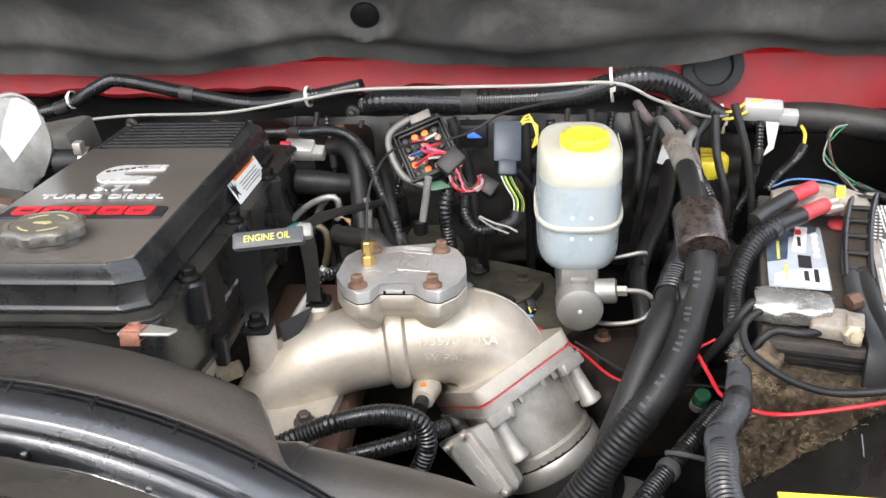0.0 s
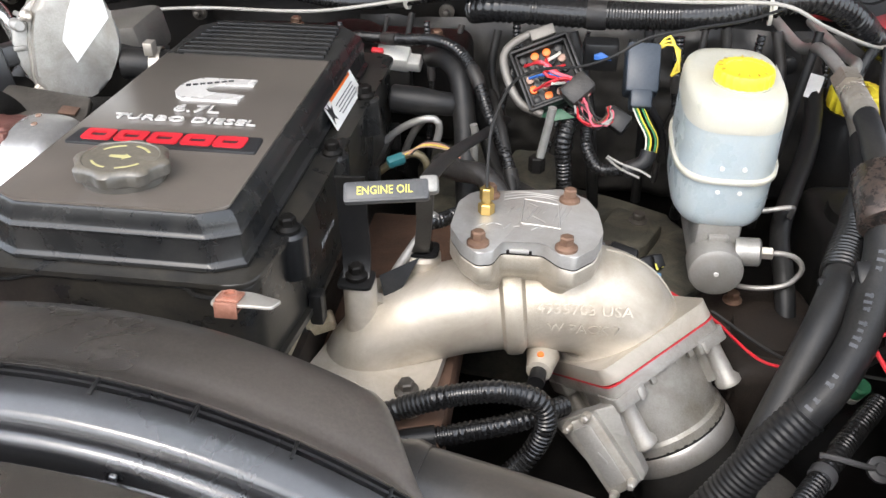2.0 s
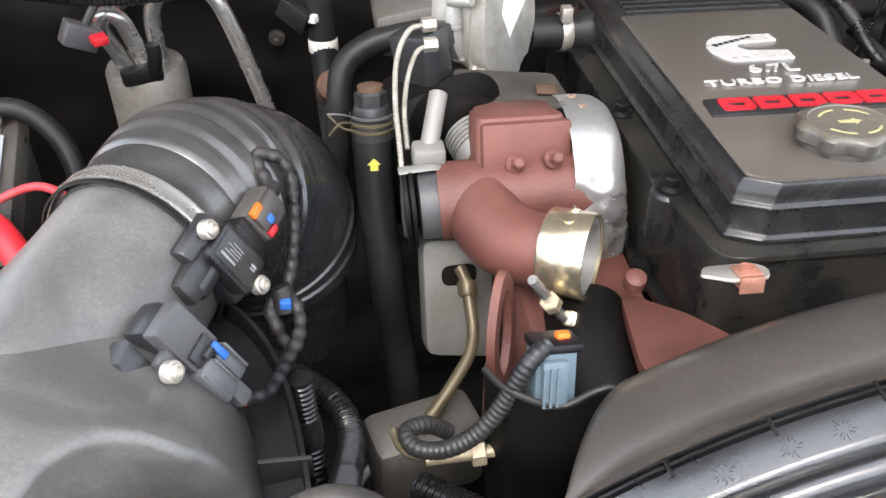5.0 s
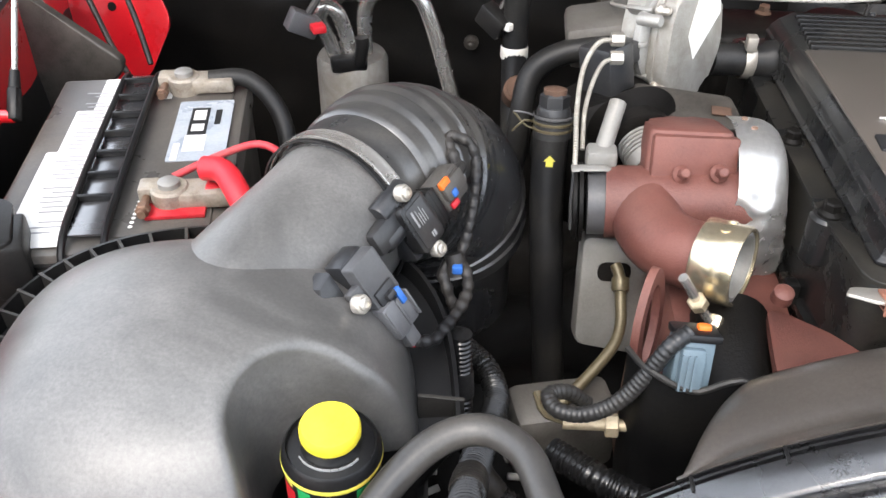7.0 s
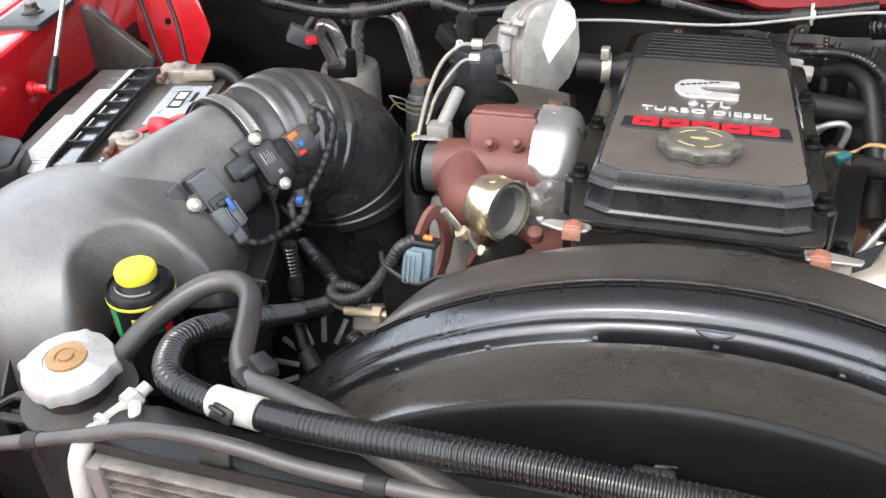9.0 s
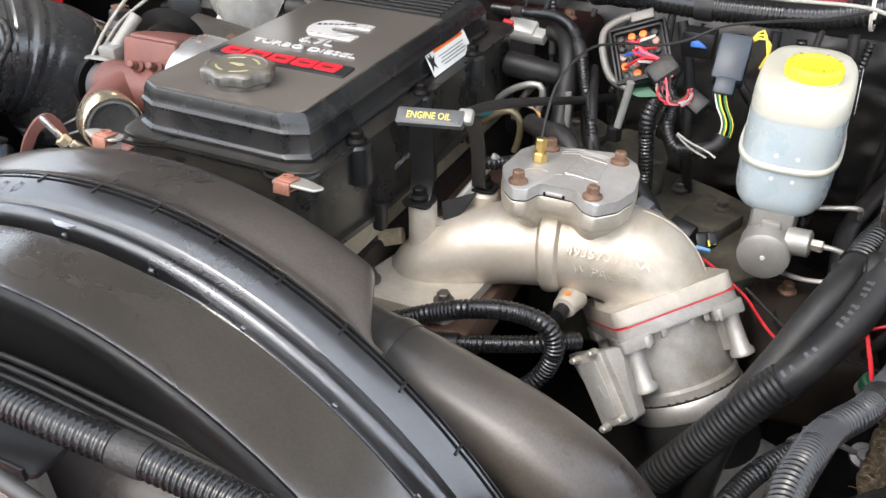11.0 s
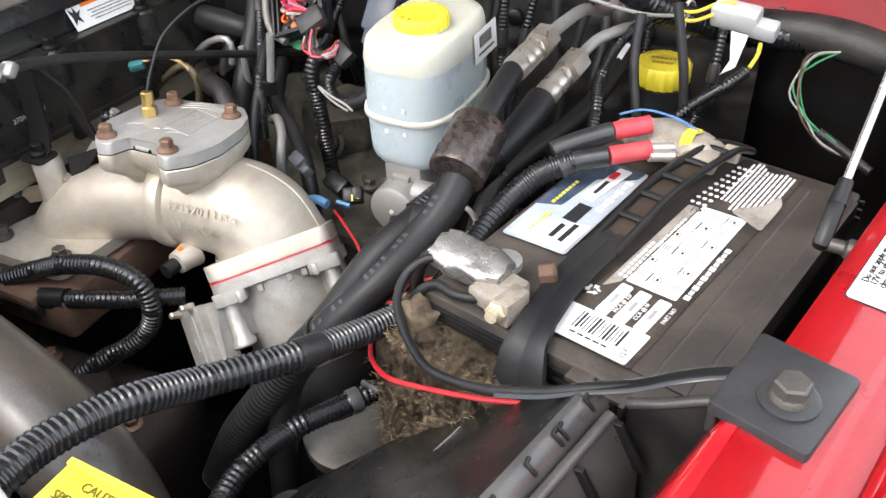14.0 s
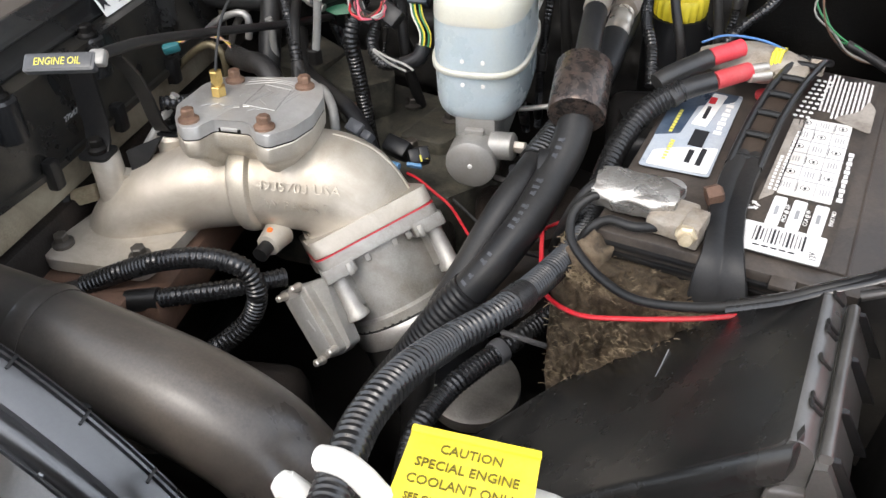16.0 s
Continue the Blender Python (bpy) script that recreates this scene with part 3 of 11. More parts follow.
part("outer_panel", bm, M["red"], hood)
bm = bmesh.new()
lathe(bm, [(0.02, 0.0), (0.02, 0.004), (0.014, 0.007), (0.001, 0.008)], HM @ Matrix.Translation((0.18, -0.02, 0.115)) @ Matrix.Rotation(radians(90), 4, "X"), 24)
part("liner_clip", bm, M["plastic"], hood, "round black push clip")


def fender(side, name):
    """Inner fender wall, flat rail, drip channels and outer fender; side 1: driver, -1: passenger."""
    f = thing(name, (0.6 if side > 0 else mirror_x(0.6), 0.7, 0.62), "glossy red painted fender with a flat inner rail", "fender", kind="structure")
    prof = [(0.004, -0.34), (0.0035, -0.014), (0.0045, -0.004), (0.009, 0.0), (0.013, 0.0007), (0.05, 0.0), (0.0512, -0.0006), (0.0546, -0.0042), (0.0565, -0.0048), (0.0595, -0.0048), (0.0615, -0.0054), (0.068, -0.0098), (0.0702, -0.0098), (0.0722, -0.0042),
            (0.0738, -0.0034), (0.0762, -0.0036), (0.0795, -0.0084), (0.0815, -0.009), (0.085, -0.0085), (0.087, -0.0035), (0.089, -0.0026), (0.092, -0.004), (0.105, -0.0085), (0.13, -0.012), (0.17, -0.018), (0.22, -0.03), (0.28, -0.06), (0.33, -0.12), (0.36, -0.32)]
    rings = []
    for i in range(41):
        y = 0.12 + 1.3 * i / 40
        x0 = 0.41 + 0.231 * (y - 0.461) - 0.02 * max(0, 0.4 - y) * 4
        z0 = 1.1 - 0.05 * max(0.0, 0.5 - y) + 0.012 * (y - 0.55)
        ring = []
        for d, z in prof:
            x = x0 + d * 0.975
            yy = y - d * 0.225
            ring.append(((x if side > 0 else mirror_x(x)), yy, z0 + z))
        rings.append(ring)
    bm = bmesh.new()
    loft(bm, rings, close=False, caps=False)
    if side < 0:
        bmesh.ops.reverse_faces(bm, faces=bm.faces)
    bmesh.ops.solidify(bm, geom=bm.faces[:], thickness=-0.0015)
    part("panel", bm, M["red"], f, "", 35)
    # dark splash shield below the rail
    bm = bmesh.new()
    rings = []
    for i in range(25):
        y = 0.2 + 1.1 * i / 24
        x0 = (0.4175 if side > 0 else 0.43) + 0.231 * (y - 0.461)
        top = 1.06 if side > 0 else (1.04 if y > 0.68 else 0.94)
        rings.append([((x if side > 0 else mirror_x(x)), y, z) for x, z in ((x0 - 0.012, top), (x0 - 0.02, top - 0.06 + 0.01 * math.sin(i)), (x0 - 0.03, 0.86), (x0 - 0.02, 0.6), (x0 + 0.02, 0.6), (x0, top))])
    loft(bm, rings)
    part("splash_shield", bm, M["plastic"], f, "black plastic splash shield")
    return f


fender_driver = fender(1, "fender_driver")
fender_passenger = fender(-1, "fender_passenger")
# rolled lip along the front of the driver rail, ending at the hood stop
rings = []
for i in range(12):
    y = 0.3 + 0.268 * i / 11
    xt = 0.415 + 0.231 * (y - 0.461) - 0.02 * max(0, 0.4 - y) * 4
    xb = 0.4105 + 0.285 * (y - 0.506)
    zt = 1.1 - 0.05 * max(0.0, 0.5 - y) + 0.012 * (y - 0.55)
    zb = zt - 0.034 + (0.006 if i == 11 else 0.0)
    rings.append([(xt + 0.006, y, zt + 0.0012), (xt, y, zt - 0.0005), (xt * 0.8 + xb * 0.2 - 0.002, y, zt - 0.006), (xb + 0.0005, y, zb + 0.008), (xb, y, zb), (xb + 0.003, y, zb - 0.001), (xb + 0.004, y, zb + 0.007), (xt + 0.004, y, zt - 0.008)])
bm = bmesh.new()
loft(bm, rings)
part("front_lip", bm, M["red"], fender_driver, "rolled red front lip", 60)
# panel closing the gap from the fuse box to the fender
tray = thing("battery_tray_panel", (0.4, 0.563, 0.9), "black plastic panel between the fuse box and the fender", "panel")
bm = bmesh.new()
prism(bm, [(0.377, 0.9), (0.43, 0.9), (0.4235, 1.0835), (0.41, 1.0765), (0.398, 1.0695), (0.377, 1.06)], 0.003, frame_at((0, 0.565, 0), (0, -1, 0), (1, 0, 0)), 0.0008)
part("panel", bm, M["plastic_dusty"], tray)
bm = bmesh.new()
sweep(bm, spline([(0.377, 0.5635, 1.06), (0.398, 0.5635, 1.0695), (0.41, 0.5635, 1.0765), (0.4235, 0.5635, 1.0835)], 0.006), 0.0034, 10)
part("rim", bm, M["box_side_lit"], tray, "paler grey top rim")


def hood_pad(side, corners, z, at_bolt):
    """Black moulded hood-stop block on the rail, with a washer-faced bolt."""
    pts = [((x if side > 0 else mirror_x(x)), y) for x, y in corners]
    if side < 0:
        pts = pts[::-1]
    cx, cy = sum(p[0] for p in pts) / 4, sum(p[1] for p in pts) / 4
    p = thing("hood_stop", (cx, cy, z), "black moulded hood stop bolted to the fender rail", "bracket", "hood stops on the fenders")
    bm = bmesh.new()
    prism(bm, rounded(pts, 0.004), 0.0075, Matrix.Translation((0, 0, z + 0.0006)), 0.0015)
    part("block", bm, M["pad_black"], p)
    if at_bolt:
        bx, by = (at_bolt[0] if side > 0 else mirror_x(at_bolt[0])), at_bolt[1]
        bm = bmesh.new()
        lathe(bm, [(0.0155, 0), (0.0155, 0.002), (0.013, 0.003)], Matrix.Translation((bx, by, z + 0.0081)), 28)
        part("washer", bm, M["pad_black"], p, "black steel washer")
        bolt(p, (bx, by, z + 0.011), size=0.0165, flange=0.0105, material="bolt_brown")
    return p


front_stop = hood_pad(1, [(0.4205, 0.5385), (0.471, 0.523), (0.489, 0.586), (0.436, 0.602)], 1.0985, (0.457, 0.5555))
bm = bmesh.new()
prism(bm, rounded([(0.4212, 0.541), (0.4262, 0.5395), (0.4412, 0.6), (0.4362, 0.6015)], 0.0015), 0.0165, Matrix.Translation((0, 0, 1.083)), 0.001)
part("skirt", bm, M["pad_black"], front_stop, "turned-down inner edge")
hood_pad(1, [(0.490, 0.852), (0.556, 0.838), (0.575, 0.95), (0.512, 0.965)], 1.104, (0.535, 0.9))
hood_pad(-1, [(0.490, 0.852), (0.556, 0.838), (0.575, 0.95), (0.512, 0.965)], 1.104, (0.535, 0.9))
hood_pad(-1, [(0.418, 0.545), (0.470, 0.520), (0.489, 0.590), (0.437, 0.604)], 1.1, None)

# radiator support in front of the bay, body red
bm = bmesh.new()
prof = [(0.06, 0.8), (0.06, 0.985), (0.07, 1.0), (0.13, 1.005), (0.15, 0.998), (0.155, 0.8)]
loft(bm, [[(CX - 0.85 + 1.7 * i / 30, y, z) for y, z in prof] for i in range(31)])
solid("radiator_support", bm, M["red"], "red painted crossmember ahead of the radiator", "crossmember", kind="structure")

# ---- engine: long block, head, valve cover ----
EM = Matrix.Translation((-0.3955, 0.6, 1.1325)) @ Matrix.Rotation(radians(-3.0), 4, "X")

engine = thing("engine_block", (-0.39, 0.8, 0.62), "grimy iron engine block with a cream painted cylinder head", "engine")
bm = bmesh.new()
box(bm, (0.2, 0.55, 0.32), EM @ Matrix.Translation((0.0, 0.25, -0.34)), 0.012)
for i in range(6):
    lathe(bm, [(0.028, 0), (0.028, 0.01), (0.02, 0.014)], EM @ Matrix.Translation((0.1, 0.05 + 0.085 * i, -0.36)) @ Matrix.Rotation(radians(90), 4, "Y"), 20)
part("block", bm, M["block"], engine)
bm = bmesh.new()
box(bm, (0.19, 0.47, 0.05), EM @ Matrix.Translation((0.0, 0.222, -0.153)), 0.006)
part("cylinder_head", bm, M["head"], engine, "cream painted cylinder head, oil stained")
# intake shelf with rust-brown primer below the elbow
bm = bmesh.new()
box(bm, (0.13, 0.34, 0.05), Matrix.Translation((-0.235, 0.77, 0.886)), 0.008)
box(bm, (0.085, 0.02, 0.014), Matrix.Translation((-0.243, 0.6, 0.905)), 0.003)
part("intake_manifold", bm, M["rust"], engine, "rust brown intake manifold shelf")

# rocker housing
rocker = thing("rocker_housing", (-0.39, 0.8, 1.0), "black oily rocker housing below the valve cover", "engine part")
out = rounded([(-0.102, -0.033), (0.102, -0.033), (0.112, 0.06), (0.112, 0.42), (-0.112, 0.42), (-0.112, 0.06)], 0.02, 5)
bm = bmesh.new()
prism(bm, out, 0.08, EM @ Matrix.Translation((0, 0, -0.128)), 0.006)
part("body", bm, M["rocker"], rocker)
bm = bmesh.new()
prism(bm, [(x * 1.045, y * 1.01 - (0.002 if y < 0 else 0)) for x, y in out], 0.006, EM @ Matrix.Translation((0, 0, -0.131)), 0.002)
prism(bm, [(x * 1.03, y * 1.012 - (0.004 if y < 0 else 0)) for x, y in out], 0.004, EM @ Matrix.Translation((0, 0, -0.0475)), 0.0015)
part("flange", bm, M["rocker"], rocker)
for x in (-0.116, 0.118):
    for i in range(4):
        bm = bmesh.new()
        box(bm, (0.012, 0.014, 0.03), EM @ Matrix.Translation((x, 0.06 + 0.11 * i, -0.128)), 0.003)
        part("lug", bm, M["plastic"], rocker)
for x, y in ((0.108, 0.04), (0.108, 0.17), (0.108, 0.3), (-0.108, 0.05), (-0.108, 0.17)):
    bm = bmesh.new()
    lathe(bm, [(0.014, -0.036), (0.014, 0.0), (0.0115, 0.0025)], EM @ Matrix.Translation((x, y, -0.046)), 20)
    b = part("bolt_boss", bm, M["cover_edge"], rocker)
    bolt(b, EM @ Vector((x, y, -0.0425)), size=0.0115, flange=0.009, material="near_black")
for x in (-0.098, 0.0985):
    s = 1 if x > 0 else -1
    tm = Matrix.Translation((-0.3955 + x, 0.541, 1.094)) @ Matrix.Rotation(radians(-12), 4, "X")
    bm = bmesh.new()
    prism(bm, rounded([(-0.011, -0.008), (0.012 + 0.018 * (s > 0), -0.007), (0.016 + 0.018 * (s > 0), 0.004), (0.01, 0.012), (-0.011 - 0.012 * (s < 0), 0.012), (-0.018 * (s < 0) - 0.011, 0.002)], 0.003), 0.002, tm, 0.0006)
    tab = part("tab", bm, M["steel"], rocker, "pale steel tab with a spring nut")
    bm = bmesh.new()
    box(bm, (0.0155, 0.014, 0.0022), tm @ Matrix.Translation((0, 0, 0.0035)), 0.0006)
    box(bm, (0.0155, 0.002, 0.011), tm @ Matrix.Translation((0, -0.009, -0.002)), 0.0006)
    box(bm, (0.013, 0.013, 0.002), tm @ Matrix.Translation((0, 0, -0.005)), 0.0006)
    lathe(bm, [(0.005, 0.004), (0.0052, 0.0065), (0.0038, 0.0065), (0.0038, 0.004)], tm, 16, caps=False)
    part("spring_nut", bm, M["copper"], tab, "coppery spring nut")
    bm = bmesh.new()
    tube(bm, [tm @ Vector((-s * 0.008, 0.0, 0.001)), tm @ Vector((-s * 0.03, 0.012, -0.004)), EM @ Vector((x - s * 0.045, -0.034, -0.05)), EM @ Vector((x - s * 0.09, -0.035, -0.049))], 0.0016, 6)
    part("stay", bm, M["near_black"], tab)

# valve cover: satin black sides, grey plateau, ribs, raised lettering
cover = thing("valve_cover", EM @ Vector((0, 0.2, -0.06)), "grey and black plastic valve cover with raised chrome lettering", "engine cover")
W0, W1 = 0.099, 0.0845


def cover_ring(w, y0, y1, z, cham, cut=0.011):
    return [EM @ Vector(p) for p in ((-w + cham, y0, z), (w - cham, y0, z), (w, y0 + cut, z), (w - 0.002, y1 - cham, z), (w - cham, y1, z), (-w + cham, y1, z), (-w + 0.002, y1 - cham, z), (-w, y0 + cut, z))]


bm = bmesh.new()
loft(bm, [cover_ring(0.0955, -0.025, 0.402, -0.043, 0.022), cover_ring(0.0962, -0.026, 0.402, -0.0395, 0.022), cover_ring(0.0925, -0.0235, 0.4, -0.037, 0.022), cover_ring(0.0918, -0.0215, 0.4, -0.0195, 0.022),
          cover_ring(0.0938, -0.0228, 0.4, -0.0188, 0.0225), cover_ring(0.0932, -0.0222, 0.4, -0.0168, 0.0225), cover_ring(0.0915, -0.0205, 0.398, -0.0155, 0.022), cover_ring(0.0905, -0.0198, 0.396, -0.0098, 0.022), cover_ring(0.0868, -0.0188, 0.388, -0.002, 0.021), cover_ring(0.0858, -0.0178, 0.386, -0.0008, 0.021)])
bmesh.ops.bevel(bm, geom=bm.edges[:], offset=0.0009, segments=2, affect="EDGES", profile=0.5)
part("body", bm, M["cover_edge"], cover, "", 30)
bm = bmesh.new()
prism(bm, rounded([(-0.0655, -0.0172), (0.0655, -0.0172), (0.085, -0.0075), (0.0815, 0.275), (-0.0815, 0.275), (-0.085, -0.0075)], 0.004), 0.0022, EM @ Matrix.Translation((0, 0, -0.0011)), 0.001)
plateau = part("plateau", bm, M["cover_grey"], cover, "brownish grey plastic top panel")
for i in range(8):
    bm = bmesh.new()
    y = 0.286 + 0.0122 * i
    prism(bm, rounded(rect(0.148 - 0.002 * i, 0.0066, 0.0, y), 0.0025), 0.004, EM @ Matrix.Translation((0, 0, -0.0012)), 0.0016)
    part("rib", bm, M["plastic"], cover)
# badge bed and blocky red characters, drawn as plain shapes
bm = bmesh.new()
prism(bm, rounded([(-0.0765, 0.070), (0.0775, 0.070), (0.0755, 0.0965), (-0.0745, 0.0965)], 0.003), 0.0022, EM @ Matrix.Translation((0, 0, 0.0011)), 0.0008)
badge = part("badge", bm, M["ink"], cover, "black badge plate with red blocks")
for i, x in enumerate((-0.0535, -0.0265, 0.0005, 0.0275, 0.0535)):
    bm = bmesh.new()
    o, n_ = rounded(rect(0.0245, 0.0178), 0.0035), rounded(rect(0.0125, 0.0068), 0.0018)
    mm = EM @ Matrix.Translation((x, 0.0838, 0.0033))
    lo = [bm.verts.new(mm @ Vector((p[0], p[1], 0))) for p in o]
    hi = [bm.verts.new(mm @ Vector((p[0], p[1], 0.0014))) for p in o]
    li = [bm.verts.new(mm @ Vector((p[0], p[1], 0))) for p in n_]
    ui = [bm.verts.new(mm @ Vector((p[0], p[1], 0.0014))) for p in n_]
    k = len(o)
    for j in range(k):
        q = (j + 1) % k
        bm.faces.new((lo[j], lo[q], hi[q], hi[j]))
        bm.faces.new((hi[j], hi[q], ui[q], ui[j]))
        bm.faces.new((ui[j], ui[q], li[q], li[j]))
    part("red_block", bm, M["letter_red"], badge, "red enamel block")
lettering("displacement_text", "6.7L", 0.0195, EM @ Matrix.Translation((0.002, 0.1445, 0.0024)), M["chrome"], cover, 0.0008, stretch=1.25, label="raised chrome lettering 6.7L")
lettering("engine_text", "TURBO DIESEL", 0.0132, EM @ Matrix.Translation((0.0, 0.1225, 0.0024)), M["chrome"], cover, 0.0008, stretch=1.42, label="raised chrome lettering TURBO DIESEL")
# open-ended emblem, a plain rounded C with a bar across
bm = bmesh.new()
emb = [(0.03, 0.208), (-0.02, 0.207), (-0.029, 0.199), (-0.034, 0.188), (-0.0335, 0.174), (-0.028, 0.163), (-0.021, 0.157), (0.029, 0.157), (0.0305, 0.172), (-0.003, 0.1745), (-0.009, 0.181), (-0.008, 0.188), (-0.002, 0.193), (0.0305, 0.195)]
prism(bm, emb[::-1], 0.0018, EM @ Matrix.Translation((0.001, 0.006, 0.0011)), 0.0005, 1)
part("emblem", bm, M["chrome"], cover, "chrome emblem shape")
bm = bmesh.new()
bars(bm, EM @ Matrix.Translation((-0.006, 0.201, 0.003)) @ Matrix.Rotation(radians(22), 4, "Z"), [(-0.021 + 0.0062 * i, 0.0, 0.0044, 0.0052 if i == 0 else 0.0036) for i in range(7)], 0.0003)
part("emblem_print", bm, M["ink"], cover, "dark marks on the emblem")
# warning decal on the right side
DM = EM @ Matrix.Translation((0.0938, 0.0, -0.0275)) @ Matrix.Rotation(radians(90), 4, "Z") @ Matrix.Rotation(radians(62), 4, "X")
bm = bmesh.new()
prism(bm, rounded(rect(0.098, 0.034, 0.262, 0.0), 0.001), 0.0006, DM)
decal = part("decal", bm, M["white"], cover, "white and orange warning decal")
bm = bmesh.new()
bars(bm, DM @ Matrix.Translation((0, 0, 0.0006)), [(0.268, 0.010, 0.072, 0.0105)])
part("decal_band", bm, M["orange"], decal, "orange warning band")
bm = bmesh.new()
bars(bm, DM @ Matrix.Translation((0, 0, 0.001)), [(0.276, 0.010, 0.045, 0.005), (0.2455, 0.0105, 0.005, 0.005)] + [(0.268, -0.001 - 0.0034 * i, 0.062 - 0.008 * (i % 2), 0.0008) for i in range(4)])
prism(bm, [(0.214, 0.007), (0.219, 0.002), (0.221, 0.008), (0.223, 0.001), (0.229, 0.003), (0.224, -0.003), (0.226, -0.011), (0.22, -0.006), (0.215, -0.011), (0.216, -0.004)], 0.0004, DM @ Matrix.Translation((0, 0, 0.001)))
part("decal_print", bm, M["ink"], decal)
lettering("cover_mark", "270/67 17-02", 0.0075, EM @ Matrix.Translation((0.1135, 0.12, -0.095)) @ Matrix.Rotation(radians(90), 4, "Z") @ Matrix.Rotation(radians(90), 4, "X"), M["grey_print"], rocker, 0.0002)

# oil filler cap with scalloped rim
cap = thing("oil_filler_cap", EM @ Vector((-0.002, 0.036, 0.0)), "worn grey scalloped oil filler cap on the valve cover", "cap")
CM = EM @ Matrix.Translation((-0.0035, 0.023, 0.001)) @ Matrix.Diagonal((0.9, 0.78, 0.72, 1.0))
bm = bmesh.new()
ns = 96


def cap_ring(r, z, amp):
    return [CM @ Vector(((r + amp * max(-0.6, math.cos(8 * a))) * math.cos(a), (r + amp * max(-0.6, math.cos(8 * a))) * math.sin(a), z)) for a in [2 * math.pi * i / ns for i in range(ns)]]


loft(bm, [cap_ring(0.0335, 0.0, 0.0), cap_ring(0.034, 0.006, 0.001), cap_ring(0.037, 0.0085, 0.0025), cap_ring(0.0375, 0.019, 0.0025), cap_ring(0.0355, 0.022, 0.002), cap_ring(0.031, 0.0235, 0.0), cap_ring(0.03, 0.0225, 0.0), cap_ring(0.012, 0.023, 0.0)])
part("cap_body", bm, M["cap_grey"], cap)
bm = bmesh.new()
for a0, a1 in ((0.5, 1.35), (1.75, 2.6), (3.65, 4.5), (4.9, 5.75)):
    n = 10
    pts = [((0.0235) * math.cos(a0 + (a1 - a0) * i / n), 0.0235 * math.sin(a0 + (a1 - a0) * i / n)) for i in range(n + 1)]
    pts += [((0.0212) * math.cos(a0 + (a1 - a0) * i / n), 0.0212 * math.sin(a0 + (a1 - a0) * i / n)) for i in range(n, -1, -1)]
    prism(bm, pts, 0.0004, CM @ Matrix.Translation((0, 0, 0.0227)))
prism(bm, [(-0.009, -0.002), (0.003, -0.0035), (0.003, -0.006), (0.009, 0.0), (0.003, 0.005), (0.003, 0.0025), (-0.009, 0.002)], 0.0004, CM @ Matrix.Translation((0, 0, 0.023)))
part("cap_print", bm, M["yellow_faded"], cap, "faded yellow print")

# ---- intake elbow, cover plate, throttle body ----
elbow = thing("intake_elbow", (-0.245, 0.68, 0.925), "cast aluminium intake elbow bolted to the manifold", "intake pipe")
bm = bmesh.new()
prism(bm, rounded([(-0.304, 0.63), (-0.29, 0.619), (-0.193, 0.622), (-0.182, 0.66), (-0.17, 0.79), (-0.26, 0.8), (-0.285, 0.7)], 0.009, 4), 0.013, Matrix.Translation((0, 0, 0.914)), 0.003)
part("foot_flange", bm, M["cast"], elbow)
path = [(-0.258, 0.692, 0.9), (-0.247, 0.697, 0.919), (-0.222, 0.707, 0.94), (-0.18, 0.72, 0.955), (-0.14, 0.729, 0.961), (-0.115, 0.7325, 0.963), (-0.085, 0.737, 0.964), (-0.055, 0.741, 0.962), (-0.036, 0.744, 0.948), (-0.025, 0.743, 0.926)]
line = spline(path, 0.004)
n = len(line)
rad = [0.037 + 0.0065 * min(1.0, i / n / 0.45) + 0.0145 * max(0, (i / n - 0.6)) / 0.4 for i in range(n)]
bm = bmesh.new()
sweep(bm, line, rad, 36)
part("pipe", bm, M["cast"], elbow)
# raised band under the plate
k = min(range(n), key=lambda i: abs(line[i].x + 0.124))
bm = bmesh.new()
sweep(bm, line[k - 2:k + 4], [rad[k] - 0.001, rad[k] + 0.0045, rad[k] + 0.0055, rad[k] + 0.0055, rad[k] + 0.0045, rad[k] - 0.001], 36)
part("rib", bm, M["cast"], elbow)
# parting seam over the bend
bm = bmesh.new()
sweep(bm, [line[i] + Vector((0.12, 0.2, 0.97)).normalized().cross(line[min(i + 1, n - 1)] - line[i - 1]).normalized().cross(line[i - 1] - line[min(i + 1, n - 1)]).normalized() * (rad[i] + 0.0002) for i in range(k + 16, n - 2)], 0.0009, 8)
part("parting_seam", bm, M["cast"], elbow)
# tall boss with bolt
bm = bmesh.new()
lathe(bm, [(0.021, 0.0), (0.016, 0.03), (0.0145, 0.06), (0.0145, 0.082), (0.0125, 0.085)], Matrix.Translation((-0.252, 0.694, 0.918)), 24)
loft(bm, [[(-0.252, 0.694 + dy, 0.925) for dy in (-0.006, 0.006)] + [(-0.252, 0.694 + dy, 0.985) for dy in (0.006, -0.006)], [(-0.19, 0.715 + dy, 0.93) for dy in (-0.006, 0.006)] + [(-0.205, 0.71 + dy, 0.965) for dy in (0.006, -0.006)]])
part("boss", bm, M["cast"], elbow)
bolt(elbow, (-0.253, 0.69, 1.0085), size=0.0115, material="near_black")
bolt(elbow, (-0.287, 0.642, 0.929), size=0.012, flange=0.0105, material="bolt_brown")
bolt(elbow, (-0.204, 0.640, 0.929), size=0.012, flange=0.0105, material="bolt_brown")
bm = bmesh.new()
lathe(bm, [(0.018, 0.0), (0.016, 0.075), (0.013, 0.078)], Matrix.Translation((-0.2045, 0.739, 0.925)), 20)
part("boss", bm, M["cast"], elbow)

